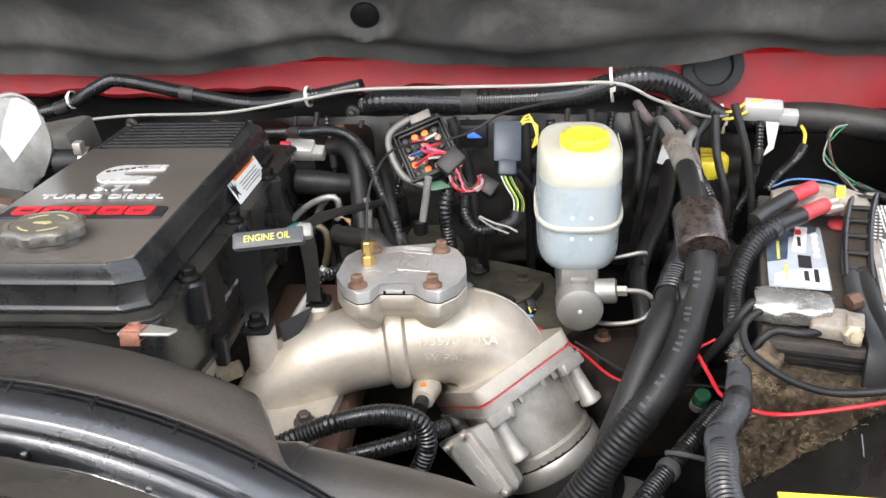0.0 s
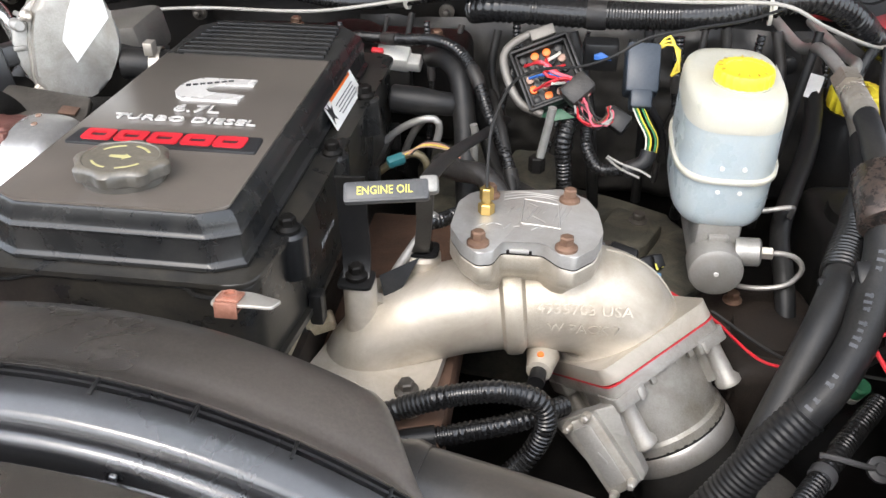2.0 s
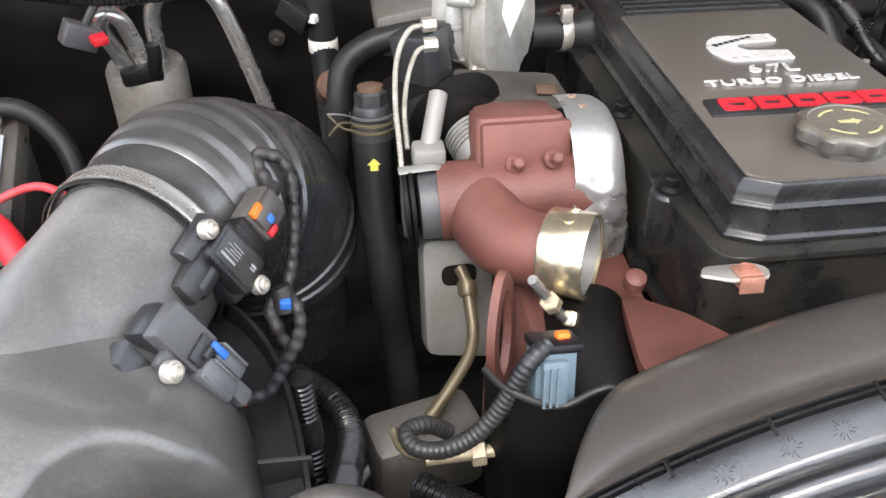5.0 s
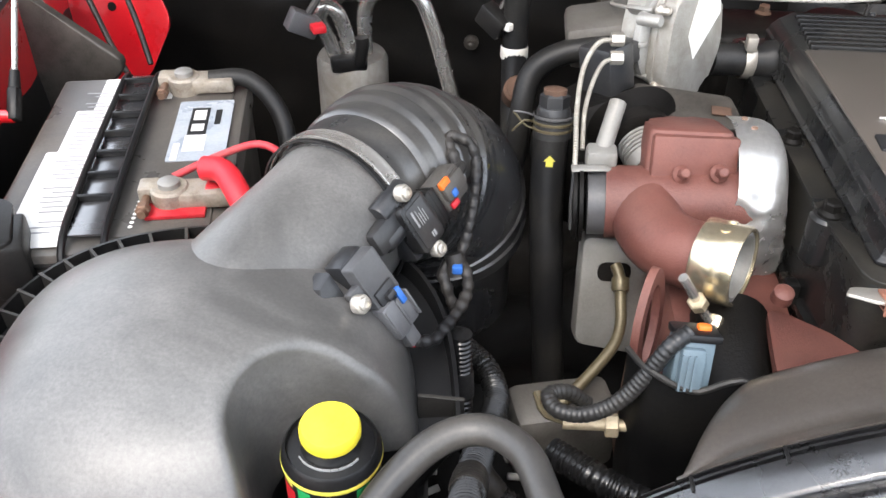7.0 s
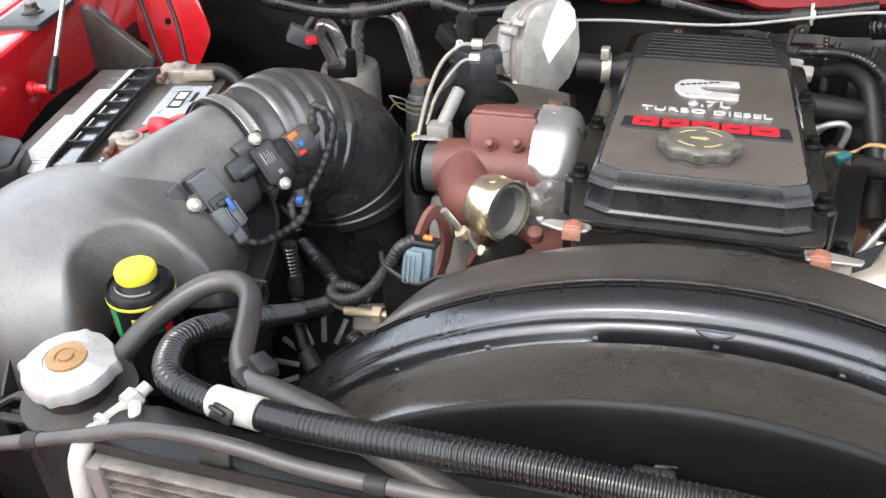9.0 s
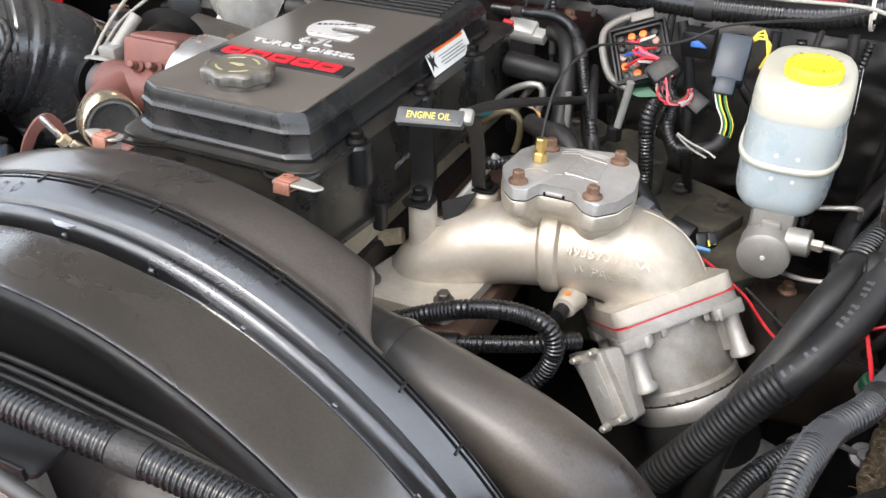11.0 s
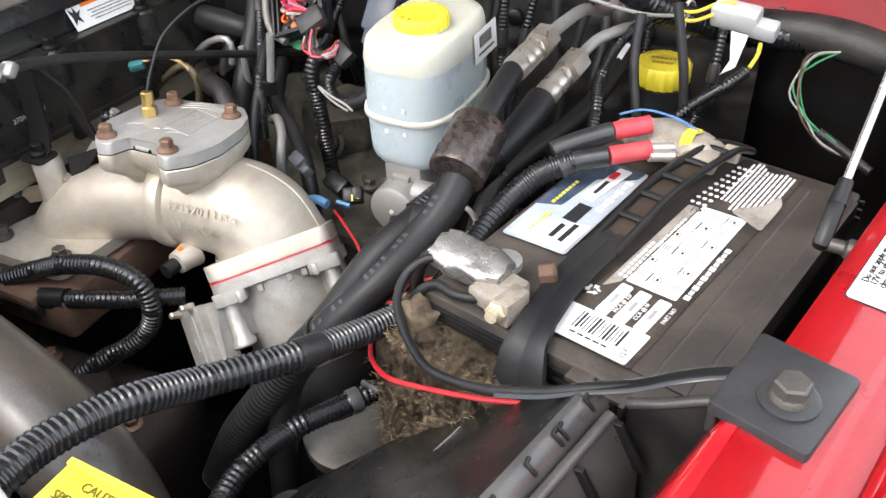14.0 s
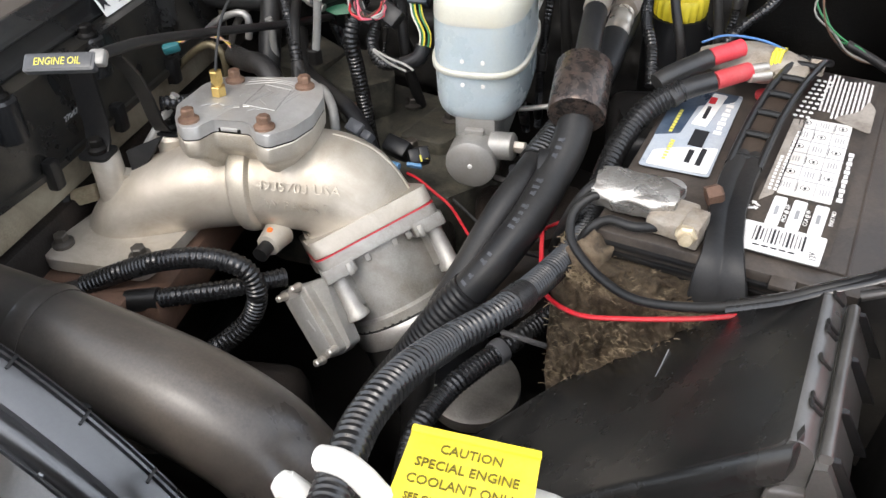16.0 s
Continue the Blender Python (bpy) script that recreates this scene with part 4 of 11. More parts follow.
PM = Matrix.Translation((-0.119, 0.747, 1.0)) @ Matrix.Rotation(radians(-6.0), 4, "X")
plate_out = rounded([(-0.0455, -0.06), (-0.031, -0.075), (-0.019, -0.071), (-0.0135, -0.0515), (0.02, -0.051), (0.034, -0.0675), (0.046, -0.0715), (0.0615, -0.053), (0.0685, -0.025), (0.0645, 0.012), (0.055, 0.036), (0.035, 0.054), (0.0187, 0.05), (-0.047, 0.036), (-0.057, 0.015), (-0.0582, -0.033)], 0.004, 3)
bm = bmesh.new()
loft(bm, [[PM @ Vector((x * kx, y * ky, z)) for x, y in plate_out] for kx, ky, z in ((0.8, 0.55, -0.014), (0.86, 0.72, 0.0), (0.93, 0.88, 0.008), (0.985, 0.975, 0.013), (1.006, 1.006, 0.0165), (1.006, 1.006, 0.0285), (0.99, 0.99, 0.0298))])
part("riser", bm, M["cast"], elbow, "raised cream cast pad under the plate", 40)
plate = thing("cover_plate", PM @ Vector((0, 0, 0.025)), "machined aluminium blanking plate with rusty bolts", "plate")
bm = bmesh.new()
prism(bm, plate_out, 0.0115, PM @ Matrix.Translation((0, 0, 0.031)), 0.0012)
part("plate", bm, M["machined"], plate)
bm = bmesh.new()
for i in range(3):
    tube(bm, [PM @ Vector((0.035 - 0.004 * i, -0.01, 0.0425)), PM @ Vector((0.04 - 0.004 * i, 0.03 - 0.003 * i, 0.0425)), PM @ Vector((0.0 + 0.004 * i, 0.042 - 0.004 * i, 0.0425)), PM @ Vector((-0.018, 0.036 - 0.006 * i, 0.0425))], 0.0004, 4)
for i in range(6):
    tube(bm, [PM @ Vector((-0.012 + 0.006 * i, 0.0 + 0.004 * (i % 2), 0.0425)), PM @ Vector((-0.008 + 0.006 * i, 0.012, 0.0425))], 0.00045, 4)
for i in range(9):
    tube(bm, [PM @ Vector((-0.036 + 0.0075 * i, -0.03 + 0.004 * (i % 3), 0.0425)), PM @ Vector((-0.031 + 0.0075 * i, -0.024 + 0.003 * (i % 2), 0.0425))], 0.0004, 4)
for a, b in (((0.0, -0.018), (0.0, 0.028)), ((0.0, 0.028), (0.03, 0.021)), ((0.03, 0.021), (0.033, -0.024)), ((0.033, -0.024), (0.0, -0.018)), ((0.004, -0.012), (0.013, 0.014)), ((0.013, 0.014), (0.006, 0.02)), ((0.009, -0.004), (0.02, -0.014))):
    tube(bm, [PM @ Vector((*a, 0.0425)), PM @ Vector((*b, 0.0425))], 0.0005, 4)
part("cast_mark", bm, M["alu_pipe"], plate, "shallow scrolled casting marks")
for x, y in ((-0.032, -0.0595), (0.0385, -0.058), (0.0395, 0.03), (-0.031, 0.029)):
    bolt(plate, PM @ Vector((x, y, 0.0435)), PM.to_3x3() @ Vector((0, 0, 1)), 0.0105, 0.0092, "rust_bolt", 0.2 + x * 9)
bm = bmesh.new()
prism(bm, [(x * 0.997, y * 0.997) for x, y in plate_out], 0.0014, PM @ Matrix.Translation((0, 0, 0.0297)))
part("gasket", bm, M["near_black"], plate, "thin dark gasket edge")
bm = bmesh.new()
box(bm, (0.021, 0.004, 0.004), PM @ Matrix.Translation((0.001, -0.0504, 0.0325)), 0.0008)
part("locating_slot", bm, M["near_black"], plate, "dark locating slot in the edge")
bm = bmesh.new()
box(bm, (0.016, 0.0036, 0.0032), PM @ Matrix.Translation((0.001, -0.0512, 0.0335)), 0.0008)
part("slot_key", bm, M["machined"], plate)
fit = thing("brass_fitting", PM @ Vector((-0.031, -0.004, 0.043)), "brass probe fitting with a thin black lead", "fitting")
bm = bmesh.new()
fm = PM @ Matrix.Translation((-0.031, -0.004, 0.043))
hexagon(bm, 0.0125, 0.009, fm, 0.001)
lathe(bm, [(0.0042, 0.009), (0.0042, 0.0125)], fm, 16)
hexagon(bm, 0.0105, 0.011, fm @ Matrix.Translation((0, 0, 0.0125)), 0.001)
part("nut", bm, M["brass"], fit)
bm = bmesh.new()
tube(bm, [fm @ Vector((0, 0, 0.022)), (-0.151, 0.765, 1.085), (-0.149, 0.79, 1.11), (-0.135, 0.83, 1.128), (-0.11, 0.86, 1.128), (-0.08, 0.875, 1.125), (-0.05, 0.89, 1.13), (-0.02, 0.9, 1.145), (0.02, 0.91, 1.152), (0.07, 0.93, 1.155), (0.108, 0.952, 1.16)], 0.0014, 8)
part("lead", bm, M["rubber"], fit, "thin black lead")

# cast lettering on the pipe
LM = frame_at((-0.0605, 0.6945, 0.9865), (0.05, -0.84, 0.54), (0.99, 0.08, -0.02))
lettering("cast_number", "4935703 USA", 0.0125, LM, M["cast"], elbow, 0.00045, stretch=1.15, label="raised cast number")
lettering("cast_text", "W PACK 7", 0.0115, LM @ Matrix.Translation((0.0, -0.0165, -0.0015)) @ Matrix.Rotation(radians(22), 4, "X"), M["cast"], elbow, 0.00045, stretch=1.15, label="raised cast text")

# throttle body
AX = Vector((0.5, -0.304, -0.811)).normalized()
UX = Vector((0.738, 0.639, 0.216))
throttle = thing("throttle_body", (-0.01, 0.72, 0.86), "dull aluminium throttle body with a grey actuator housing", "throttle body")
TM = frame_at((-0.0178, 0.7391, 0.9152), AX, UX)
flg = rounded(rect(0.121, 0.121), 0.011, 4)
bm = bmesh.new()
prism(bm, flg, 0.016, TM @ Matrix.Translation((0, 0, -0.017)), 0.002)
part("elbow_flange", bm, M["cast"], elbow)
bm = bmesh.new()
prism(bm, [(x * 1.005, y * 1.005) for x, y in flg], 0.0014, TM @ Matrix.Translation((0, 0, -0.0006)))
part("gasket", bm, M["wire_red"], throttle, "thin red gasket edge")
bm = bmesh.new()
prism(bm, flg, 0.012, TM @ Matrix.Translation((0, 0, 0.001)), 0.0015)
lathe(bm, [(0.056, 0.014), (0.055, 0.02), (0.054, 0.075), (0.057, 0.078), (0.057, 0.086), (0.05, 0.088), (0.05, 0.12)], TM, 48)
part("bore", bm, M["alu_cast"], throttle)
for a in (45, 135, 225, 315):
    c = Vector((0.08 * math.cos(radians(a)), 0.08 * math.sin(radians(a)), 0))
    bm = bmesh.new()
    lathe(bm, [(0.0095, 0.012), (0.0075, 0.03), (0.0085, 0.056), (0.0115, 0.06), (0.0115, 0.064), (0.007, 0.066)], TM @ Matrix.Translation(c * 0.88), 18)
    box(bm, (0.016, 0.004, 0.044), TM @ Matrix.Translation(c * 0.76 + Vector((0, 0, 0.036))) @ Matrix.Rotation(radians(a), 4, "Z"), 0.001)
    part("corner_post", bm, M["alu_cast"], throttle)
for i in range(4):
    bm = bmesh.new()
    box(bm, (0.006, 0.005, 0.008), TM @ Matrix.Translation((-0.0175 + 0.0145 * i, 0.0525, 0.018)), 0.001)
    part("flange_tooth", bm, M["alu_cast"], throttle, "small cast tooth under the flange")
for u in (-0.046, 0.046):
    for v in (-0.046, 0.046):
        bm = bmesh.new()
        prism(bm, rounded(rect(0.032, 0.03, u, v), 0.004), 0.013, TM @ Matrix.Translation((0, 0, 0.0105)), 0.0015)
        part("corner_lug", bm, M["alu_cast"], throttle)
for a in (52, 128):
    bm = bmesh.new()
    box(bm, (0.03, 0.006, 0.012), TM @ Matrix.Rotation(radians(a), 4, "Z") @ Matrix.Translation((0.06, 0, 0.019)) @ Matrix.Rotation(radians(90 - a), 4, "Z"), 0.002)
    part("flange_lug", bm, M["alu_cast"], throttle)
bm = bmesh.new()
lathe(bm, [(0.0575, 0.088), (0.059, 0.09), (0.059, 0.105), (0.0575, 0.107)], TM, 48)
part("clamp", bm, M["alu_pipe"], throttle, "wide bright steel hose clamp")
bm = bmesh.new()
lathe(bm, [(0.057, 0.085), (0.057, 0.2)], TM, 40)
part("boot", bm, M["rubber"], throttle, "black rubber boot")

# actuator housing on the throttle body
KM = frame_at((-0.036, 0.632, 0.893), (-0.25, -0.88, 0.4), (0.62, -0.35, -0.45))
bm = bmesh.new()
prism(bm, rounded([(-0.042, -0.026), (0.036, -0.027), (0.0425, -0.009), (0.0415, 0.006), (0.008, 0.0165), (-0.02, 0.029)], 0.003), 0.016, KM @ Matrix.Translation((0, 0, -0.028)), 0.0015)
box(bm, (0.04, 0.03, 0.05), KM @ Matrix.Translation((-0.005, 0.004, -0.05)), 0.005)
act = part("actuator_housing", bm, M["alu_dull"], throttle, "grey cast actuator housing")
bm = bmesh.new()
prism(bm, rounded([(-0.036, -0.016), (0.036, -0.027), (0.041, 0.0005), (-0.0265, 0.012)], 0.003), 0.011, KM @ Matrix.Translation((0, 0, -0.0125)), 0.0012)
lid_ = part("actuator_cover", bm, M["alu_cast"], act, "flat cast actuator cover")
bm = bmesh.new()
prism(bm, rounded([(-0.027, -0.012), (0.03, -0.0215), (0.033, -0.006), (-0.022, 0.003)], 0.002), 0.0012, KM @ Matrix.Translation((0, 0, -0.0016)), 0.0005)
box(bm, (0.012, 0.0025, 0.0025), KM @ Matrix.Translation((0.006, -0.008, 0.0)), 0.0006)
part("cover_panel", bm, M["alu_dull"], lid_)
for x, y in ((-0.0285, 0.0065), (0.0355, -0.0225), (0.0365, -0.003), (-0.0315, -0.0125)):
    bolt(act, KM @ Vector((x, y, -0.001)), KM.to_3x3() @ Vector((0, 0, 1)), 0.006, 0.0042, "steel")
bm = bmesh.new()
box(bm, (0.05, 0.035, 0.05), KM @ Matrix.Translation((-0.03, 0.02, -0.085)), 0.008)
part("motor", bm, M["near_black"], throttle, "dark motor housing")
# sensor boss with an orange paint mark
sb = frame_at((-0.093, 0.7, 0.925), (-0.1, -0.9, 0.0))
bm = bmesh.new()
lathe(bm, [(0.015, -0.004), (0.0125, 0.008), (0.0112, 0.018), (0.008, 0.019)], sb, 20)
boss = part("sensor_boss", bm, M["cast"], elbow)
bm = bmesh.new()
lathe(bm, [(0.0032, 0.0), (0.0026, 0.0012)], frame_at((-0.0945, 0.6905, 0.9372), (-0.1, -0.3, 1)), 12)
part("paint_mark", bm, M["orange"], boss, "orange paint mark")
bm = bmesh.new()
lathe(bm, [(0.007, 0.016), (0.0075, 0.033)], sb, 16)
part("sensor", bm, M["plastic"], boss, "black sensor plug")

# ---- fan shroud, radiator, charge tube ----
SC = (-0.372, 0.689)


def arc_ring(y, r, a):
    """A point of the shroud: turned about its axis, the sides swept a little forward."""
    dx = r * math.sin(a)
    return (SC[0] + dx, y - (0.27 if dx > 0 else 0.09) * dx * dx, SC[1] + r * math.cos(a))


shroud = thing("fan_shroud", (-0.374, 0.38, 0.75), "black plastic fan shroud with ribbed rim, dusty", "fan shroud")
SA = [radians(-82 + 164 * i / 160) for i in range(161)]


def shroud_band(name, prof, mat, label="", arc=SA):
    bm = bmesh.new()
    loft(bm, [[arc_ring(y, r, a) for y, r in prof] for a in arc], close=False, caps=False)
    bmesh.ops.solidify(bm, geom=bm.faces[:], thickness=0.002)
    return part(name, bm, mat, shroud, label, 50)


bm = bmesh.new()
lip_rings = []
for i in range(131):
    a = radians(-36.5 + 68 * i / 130)
    u = min(1.0, max(0.0, (a - radians(25)) / radians(6)))
    v = min(1.0, max(0.0, (-a - radians(29)) / radians(7)))
    k = max(0.04, 1 - u * u * (3 - 2 * u)) * max(0.04, 1 - v * v)
    lip_rings.append([arc_ring(0.4262 + (y - 0.4262) * k, 0.4465 + (r - 0.4465) * k, a) for y, r in ((0.496, 0.43), (0.487, 0.4385), (0.475, 0.4438), (0.463, 0.4456), (0.45, 0.4452), (0.442, 0.4444), (0.437, 0.4432), (0.4335, 0.444), (0.43, 0.4462), (0.427, 0.447), (0.4262, 0.4445))])
loft(bm, lip_rings, close=False, caps=False)
bmesh.ops.solidify(bm, geom=bm.faces[:], thickness=0.002)
part("rear_lip", bm, M["shroud_dusty"], shroud, "dusty rounded rear lip", 50)
def rim_profile(a):
    """The ringed band's section; near the crown a deep recess opens above the inner band."""
    d = math.degrees(a)
    k = 0.0 if d < -11.2 or d > 17 else 1.0 if d < 6 else 1 - (d - 6) / 11
    return [(0.4265, 0.4445), (0.426, 0.4466), (0.4248, 0.4468), (0.4245, 0.442), (0.4229, 0.442), (0.4226, 0.4466), (0.4208, 0.4466), (0.4205, 0.442), (0.4187, 0.442), (0.4184, 0.446), (0.41, 0.4452), (0.4, 0.4425),
            (0.3975, 0.4412), (0.3968, 0.4385), (0.396, 0.4372), (0.3945, 0.4378), (0.392, 0.4386), (0.3885, 0.4385), (0.386, 0.4372), (0.384 + 0.0005 * k, 0.4345 - 0.001 * k), (0.3828 + 0.004 * k, 0.4305 - 0.004 * k),
            (0.3822 + 0.003 * k, 0.427 - 0.008 * k), (0.381 + 0.0005 * k, 0.4262 - 0.008 * k), (0.3795, 0.4282 - 0.002 * k), (0.3782, 0.4288)]


bm = bmesh.new()
loft(bm, [[arc_ring(y, r, a) for y, r in rim_profile(a)] for a in SA], close=False, caps=False)
bmesh.ops.solidify(bm, geom=bm.faces[:], thickness=0.002)
band = part("front_band", bm, M["shroud"], shroud, "glossy black ringed band", 50)
shroud_band("inner_band", [(0.3782, 0.4285), (0.372, 0.4288), (0.35, 0.4315), (0.328, 0.4345), (0.318, 0.4352), (0.3155, 0.4348)], M["shroud_inner"], "brown dusted inner band")
bm = bmesh.new()
wall = []
for i in range(97):
    a = radians(-60 + 120 * i / 96)
    lip = [arc_ring(y, r, a) for y, r in ((0.3152, 0.4342), (0.3138, 0.4372), (0.3118, 0.4388), (0.309, 0.438), (0.3072, 0.4345), (0.307, 0.426), (0.309, 0.41), (0.312, 0.392))]
    x, y, z = lip[-1]
    drop = [(x, y + 0.002 * k, z + (0.98 - z) * k / 5 if z > 0.98 else z - 0.01 * k) for k in range(1, 6)]
    wall.append(lip + drop)
loft(bm, wall, close=False, caps=False)
bmesh.ops.solidify(bm, geom=bm.faces[:], thickness=0.002)
part("front_wall", bm, M["shroud_wall"], shroud, "smooth black front wall with a rounded edge", 50)
for i in range(19):
    a = radians(-63.4 + 7.0 * i)
    bm = bmesh.new()
    box(bm, (0.0022, 0.0118, 0.0034), Matrix.Translation(arc_ring(0.4203, 0.4456, a)) @ Matrix.Rotation(a, 4, "Y"), 0.0006)
    part("rim_rib", bm, M["plastic"], band)
for i in range(11):
    a = radians(-52.9 + 10.5 * i)
    bm = bmesh.new()
    box(bm, (0.004, 0.003, 0.004), Matrix.Translation(arc_ring(0.3823, 0.4285, a)) @ Matrix.Rotation(a, 4, "Y"), 0.001)
    part("lug", bm, M["shroud"], band)
for k, ad in enumerate((-25.4, -21.0, -17.6, -11.4, -9.3)):
    a = radians(ad)
    bm = bmesh.new()
    for j in range(14):
        th = 2 * math.pi * j / 14 + 0.2 * k
        ends = [arc_ring(0.407 + rr * math.cos(th), 0.4445 + 0.24 * rr * math.cos(th), a + rr * math.sin(th) / 0.435) for rr in (0.0025 + 0.001 * (j % 2), 0.0062 - 0.001 * (j % 3))]
        sweep(bm, [Vector(ends[0]), (Vector(ends[0]) + Vector(ends[1])) / 2, Vector(ends[1])], 0.00022, 4)
    part("date_stamp", bm, M["rubber"], band, "embossed round date stamp")
# pressed notch at the crown
bm = bmesh.new()
prism(bm, rounded([(-0.015, 0.0005), (-0.004, -0.0055), (0.004, -0.0055), (0.015, 0.0005)], 0.003), 0.0016, Matrix.Translation(arc_ring(0.3872, 0.4362, radians(-0.6))) @ Matrix.Rotation(radians(14), 4, "X"), 0.0012)
part("crown_notch", bm, M["shroud"], band)

# radiator behind the front bar: tank strip, core fins
radiator = thing("radiator", (-0.4, 0.22, 0.62), "aluminium radiator with a dusty plastic top tank", "radiator")
bm = bmesh.new()
box(bm, (0.88, 0.05, 0.36), Matrix.Translation((-0.4, 0.285, 0.83)), 0.01)
part("core", bm, M["near_black"], radiator)
bm = bmesh.new()
prof = [(0.262, 0.97), (0.263, 1.02), (0.268, 1.04), (0.279, 1.05), (0.296, 1.054), (0.308, 1.052), (0.315, 1.046), (0.318, 1.03), (0.318, 0.97)]
loft(bm, [[(-0.665 + 0.725 * i / 40, y, z - 0.012 * max(0.0, (i / 40 - 0.6) / 0.4)) for y, z in prof] for i in range(41)])
part("top_tank", bm, M["duct"], radiator, "dusty brown-black top tank")
for k in range(3):
    bm = bmesh.new()
    tube(bm, [(-0.6, 0.296 - 0.006 * k, 1.052 - 0.002 * k), (-0.47, 0.308 - 0.006 * k, 1.063 - 0.002 * k), (-0.4, 0.307 - 0.006 * k, 1.066 - 0.002 * k), (-0.33, 0.308 - 0.006 * k, 1.064 - 0.002 * k), (-0.2, 0.306 - 0.006 * k, 1.052 - 0.002 * k), (-0.1, 0.3, 1.046)], 0.0025, 8)
    part("washer_line", bm, M["rubber"], radiator, "thin black washer line")
bm = bmesh.new()
lathe(bm, [(0.0065, -0.013), (0.0075, -0.011), (0.0075, 0.003), (0.0085, 0.004), (0.0085, 0.011), (0.007, 0.013)], frame_at((-0.404, 0.302, 1.071), (1, -0.02, 0.0)), 18)
part("line_joint", bm, M["sensor_grey"], radiator, "dark grey line joint")
bm = bmesh.new()
box(bm, (0.022, 0.006, 0.004), Matrix.Translation((-0.4, 0.3155, 1.0745)), 0.001)
box(bm, (0.009, 0.006, 0.014), Matrix.Translation((-0.4, 0.3145, 1.066)), 0.0015)
part("tank_clip", bm, M["plug_grey"], radiator, "pale grey clip")

# condenser with real fin rows
condenser = thing("condenser", (-0.6, 0.14, 0.8), "small finned oil cooler ahead of the radiator", "cooler")
for i in range(14):
    bm = bmesh.new()
    box(bm, (0.47, 0.012, 0.0024), Matrix.Translation((-0.512, 0.2275, 1.073 - 0.0092 * i)), 0.0007)
    part("fin_tube", bm, M["fin_alu"], condenser, "dusty flat cooler tube")
for i in range(14):
    bm = bmesh.new()
    n_ = 150
    z0 = 1.0718 - 0.0092 * i
    top = [bm.verts.new((-0.745 + 0.466 * j / n_, 0.2245 + 0.004 * (j % 2), z0)) for j in range(n_ + 1)]
    low = [bm.verts.new((-0.745 + 0.466 * j / n_, 0.2245 + 0.004 * (j % 2), z0 - 0.0068)) for j in range(n_ + 1)]
    for j in range(n_):
        bm.faces.new((low[j], low[j + 1], top[j + 1], top[j]))
    part("fin_row", bm, M["fin_alu"], condenser, "", 0)
bm = bmesh.new()
box(bm, (0.012, 0.02, 0.15), Matrix.Translation((-0.752, 0.228, 1.0)), 0.003)
box(bm, (0.012, 0.02, 0.15), Matrix.Translation((-0.272, 0.228, 1.0)), 0.003)
box(bm, (0.48, 0.016, 0.13), Matrix.Translation((-0.512, 0.24, 1.01)), 0.002)
part("core", bm, M["alu_dark"], condenser)
bm = bmesh.new()
prism(bm, rounded([(-0.755, 0.232), (-0.26, 0.232), (-0.26, 0.268), (-0.66, 0.268), (-0.74, 0.276), (-0.765, 0.262)], 0.006), 0.004, Matrix.Translation((0, 0, 1.076)), 0.0015)
box(bm, (0.49, 0.003, 0.01), Matrix.Translation((-0.51, 0.2315, 1.08)), 0.001)
part("top_plate", bm, M["plastic"], condenser, "wet black top plate")
for x in (-0.67, -0.45):
    bm = bmesh.new()
    box(bm, (0.022, 0.006, 0.022), Matrix.Translation((x, 0.2375, 1.084)) @ Matrix.Rotation(radians(-15), 4, "X"), 0.0015)
    part("seal_clip", bm, M["plastic_dusty"], condenser)

# charge tube, right of the shroud
ct = thing("charge_air_tube", (-0.03, 0.43, 0.98), "dusty dark plastic charge air tube beside the fan shroud", "pipe")
bm = bmesh.new()
line = spline([(-0.4, 0.51, 0.985), (-0.3, 0.5, 0.988), (-0.2, 0.486, 0.985), (-0.12, 0.474, 0.978), (-0.05, 0.463, 0.967), (0.0, 0.455, 0.945), (0.03, 0.449, 0.91), (0.045, 0.444, 0.86), (0.05, 0.438, 0.78), (0.05, 0.43, 0.6)], 0.008)
sweep(bm, line, 0.041, 32)
part("tube", bm, M["duct"], ct)
bm = bmesh.new()
k = max(range(len(line)), key=lambda i: line[i].x > -0.19 and line[i].x < -0.17 and i)
sweep(bm, line[k - 1:k + 2], [0.042, 0.0435, 0.042], 32)
part("bead", bm, M["duct"], ct)

# ---- radiator filler, cap, small fittings ----
tank = thing("coolant_filler_neck", (-0.817, 0.29, 0.95), "black coolant filler neck beside the radiator", "filler neck")
NM = frame_at((-0.817, 0.291, 1.083), (0.04, -0.06, 1))
bm = bmesh.new()
lathe(bm, [(0.046, -0.13), (0.042, -0.04), (0.042, -0.026), (0.027, -0.02), (0.026, -0.003)], NM, 32)
part("neck", bm, M["plastic_dusty"], tank)
bm = bmesh.new()
box(bm, (0.075, 0.06, 0.1), Matrix.Translation((-0.815, 0.285, 0.98)), 0.012)
part("neck_base", bm, M["plastic_dusty"], tank)
for y, z, L in ((0.288, 1.042, 0.032), (0.27, 1.036, 0.036), (0.252, 1.03, 0.036)):
    bm = bmesh.new()
    prism(bm, rounded([(-0.845 - L, y - 0.002), (-0.84, y), (-0.84, y + 0.007), (-0.845 - L, y + 0.005), (-0.858 - L, y - 0.02), (-0.855 - L, y - 0.022)], 0.002), 0.0035, Matrix.Translation((0, 0, z)), 0.0008)
    part("neck_rib", bm, M["plastic_dusty"], tank)
bm = bmesh.new()
box(bm, (0.006, 0.004, 0.012), NM @ Matrix.Translation((-0.022, -0.018, -0.014)), 0.001)
part("clip", bm, M["wire_blue"], tank, "blue plastic clip")
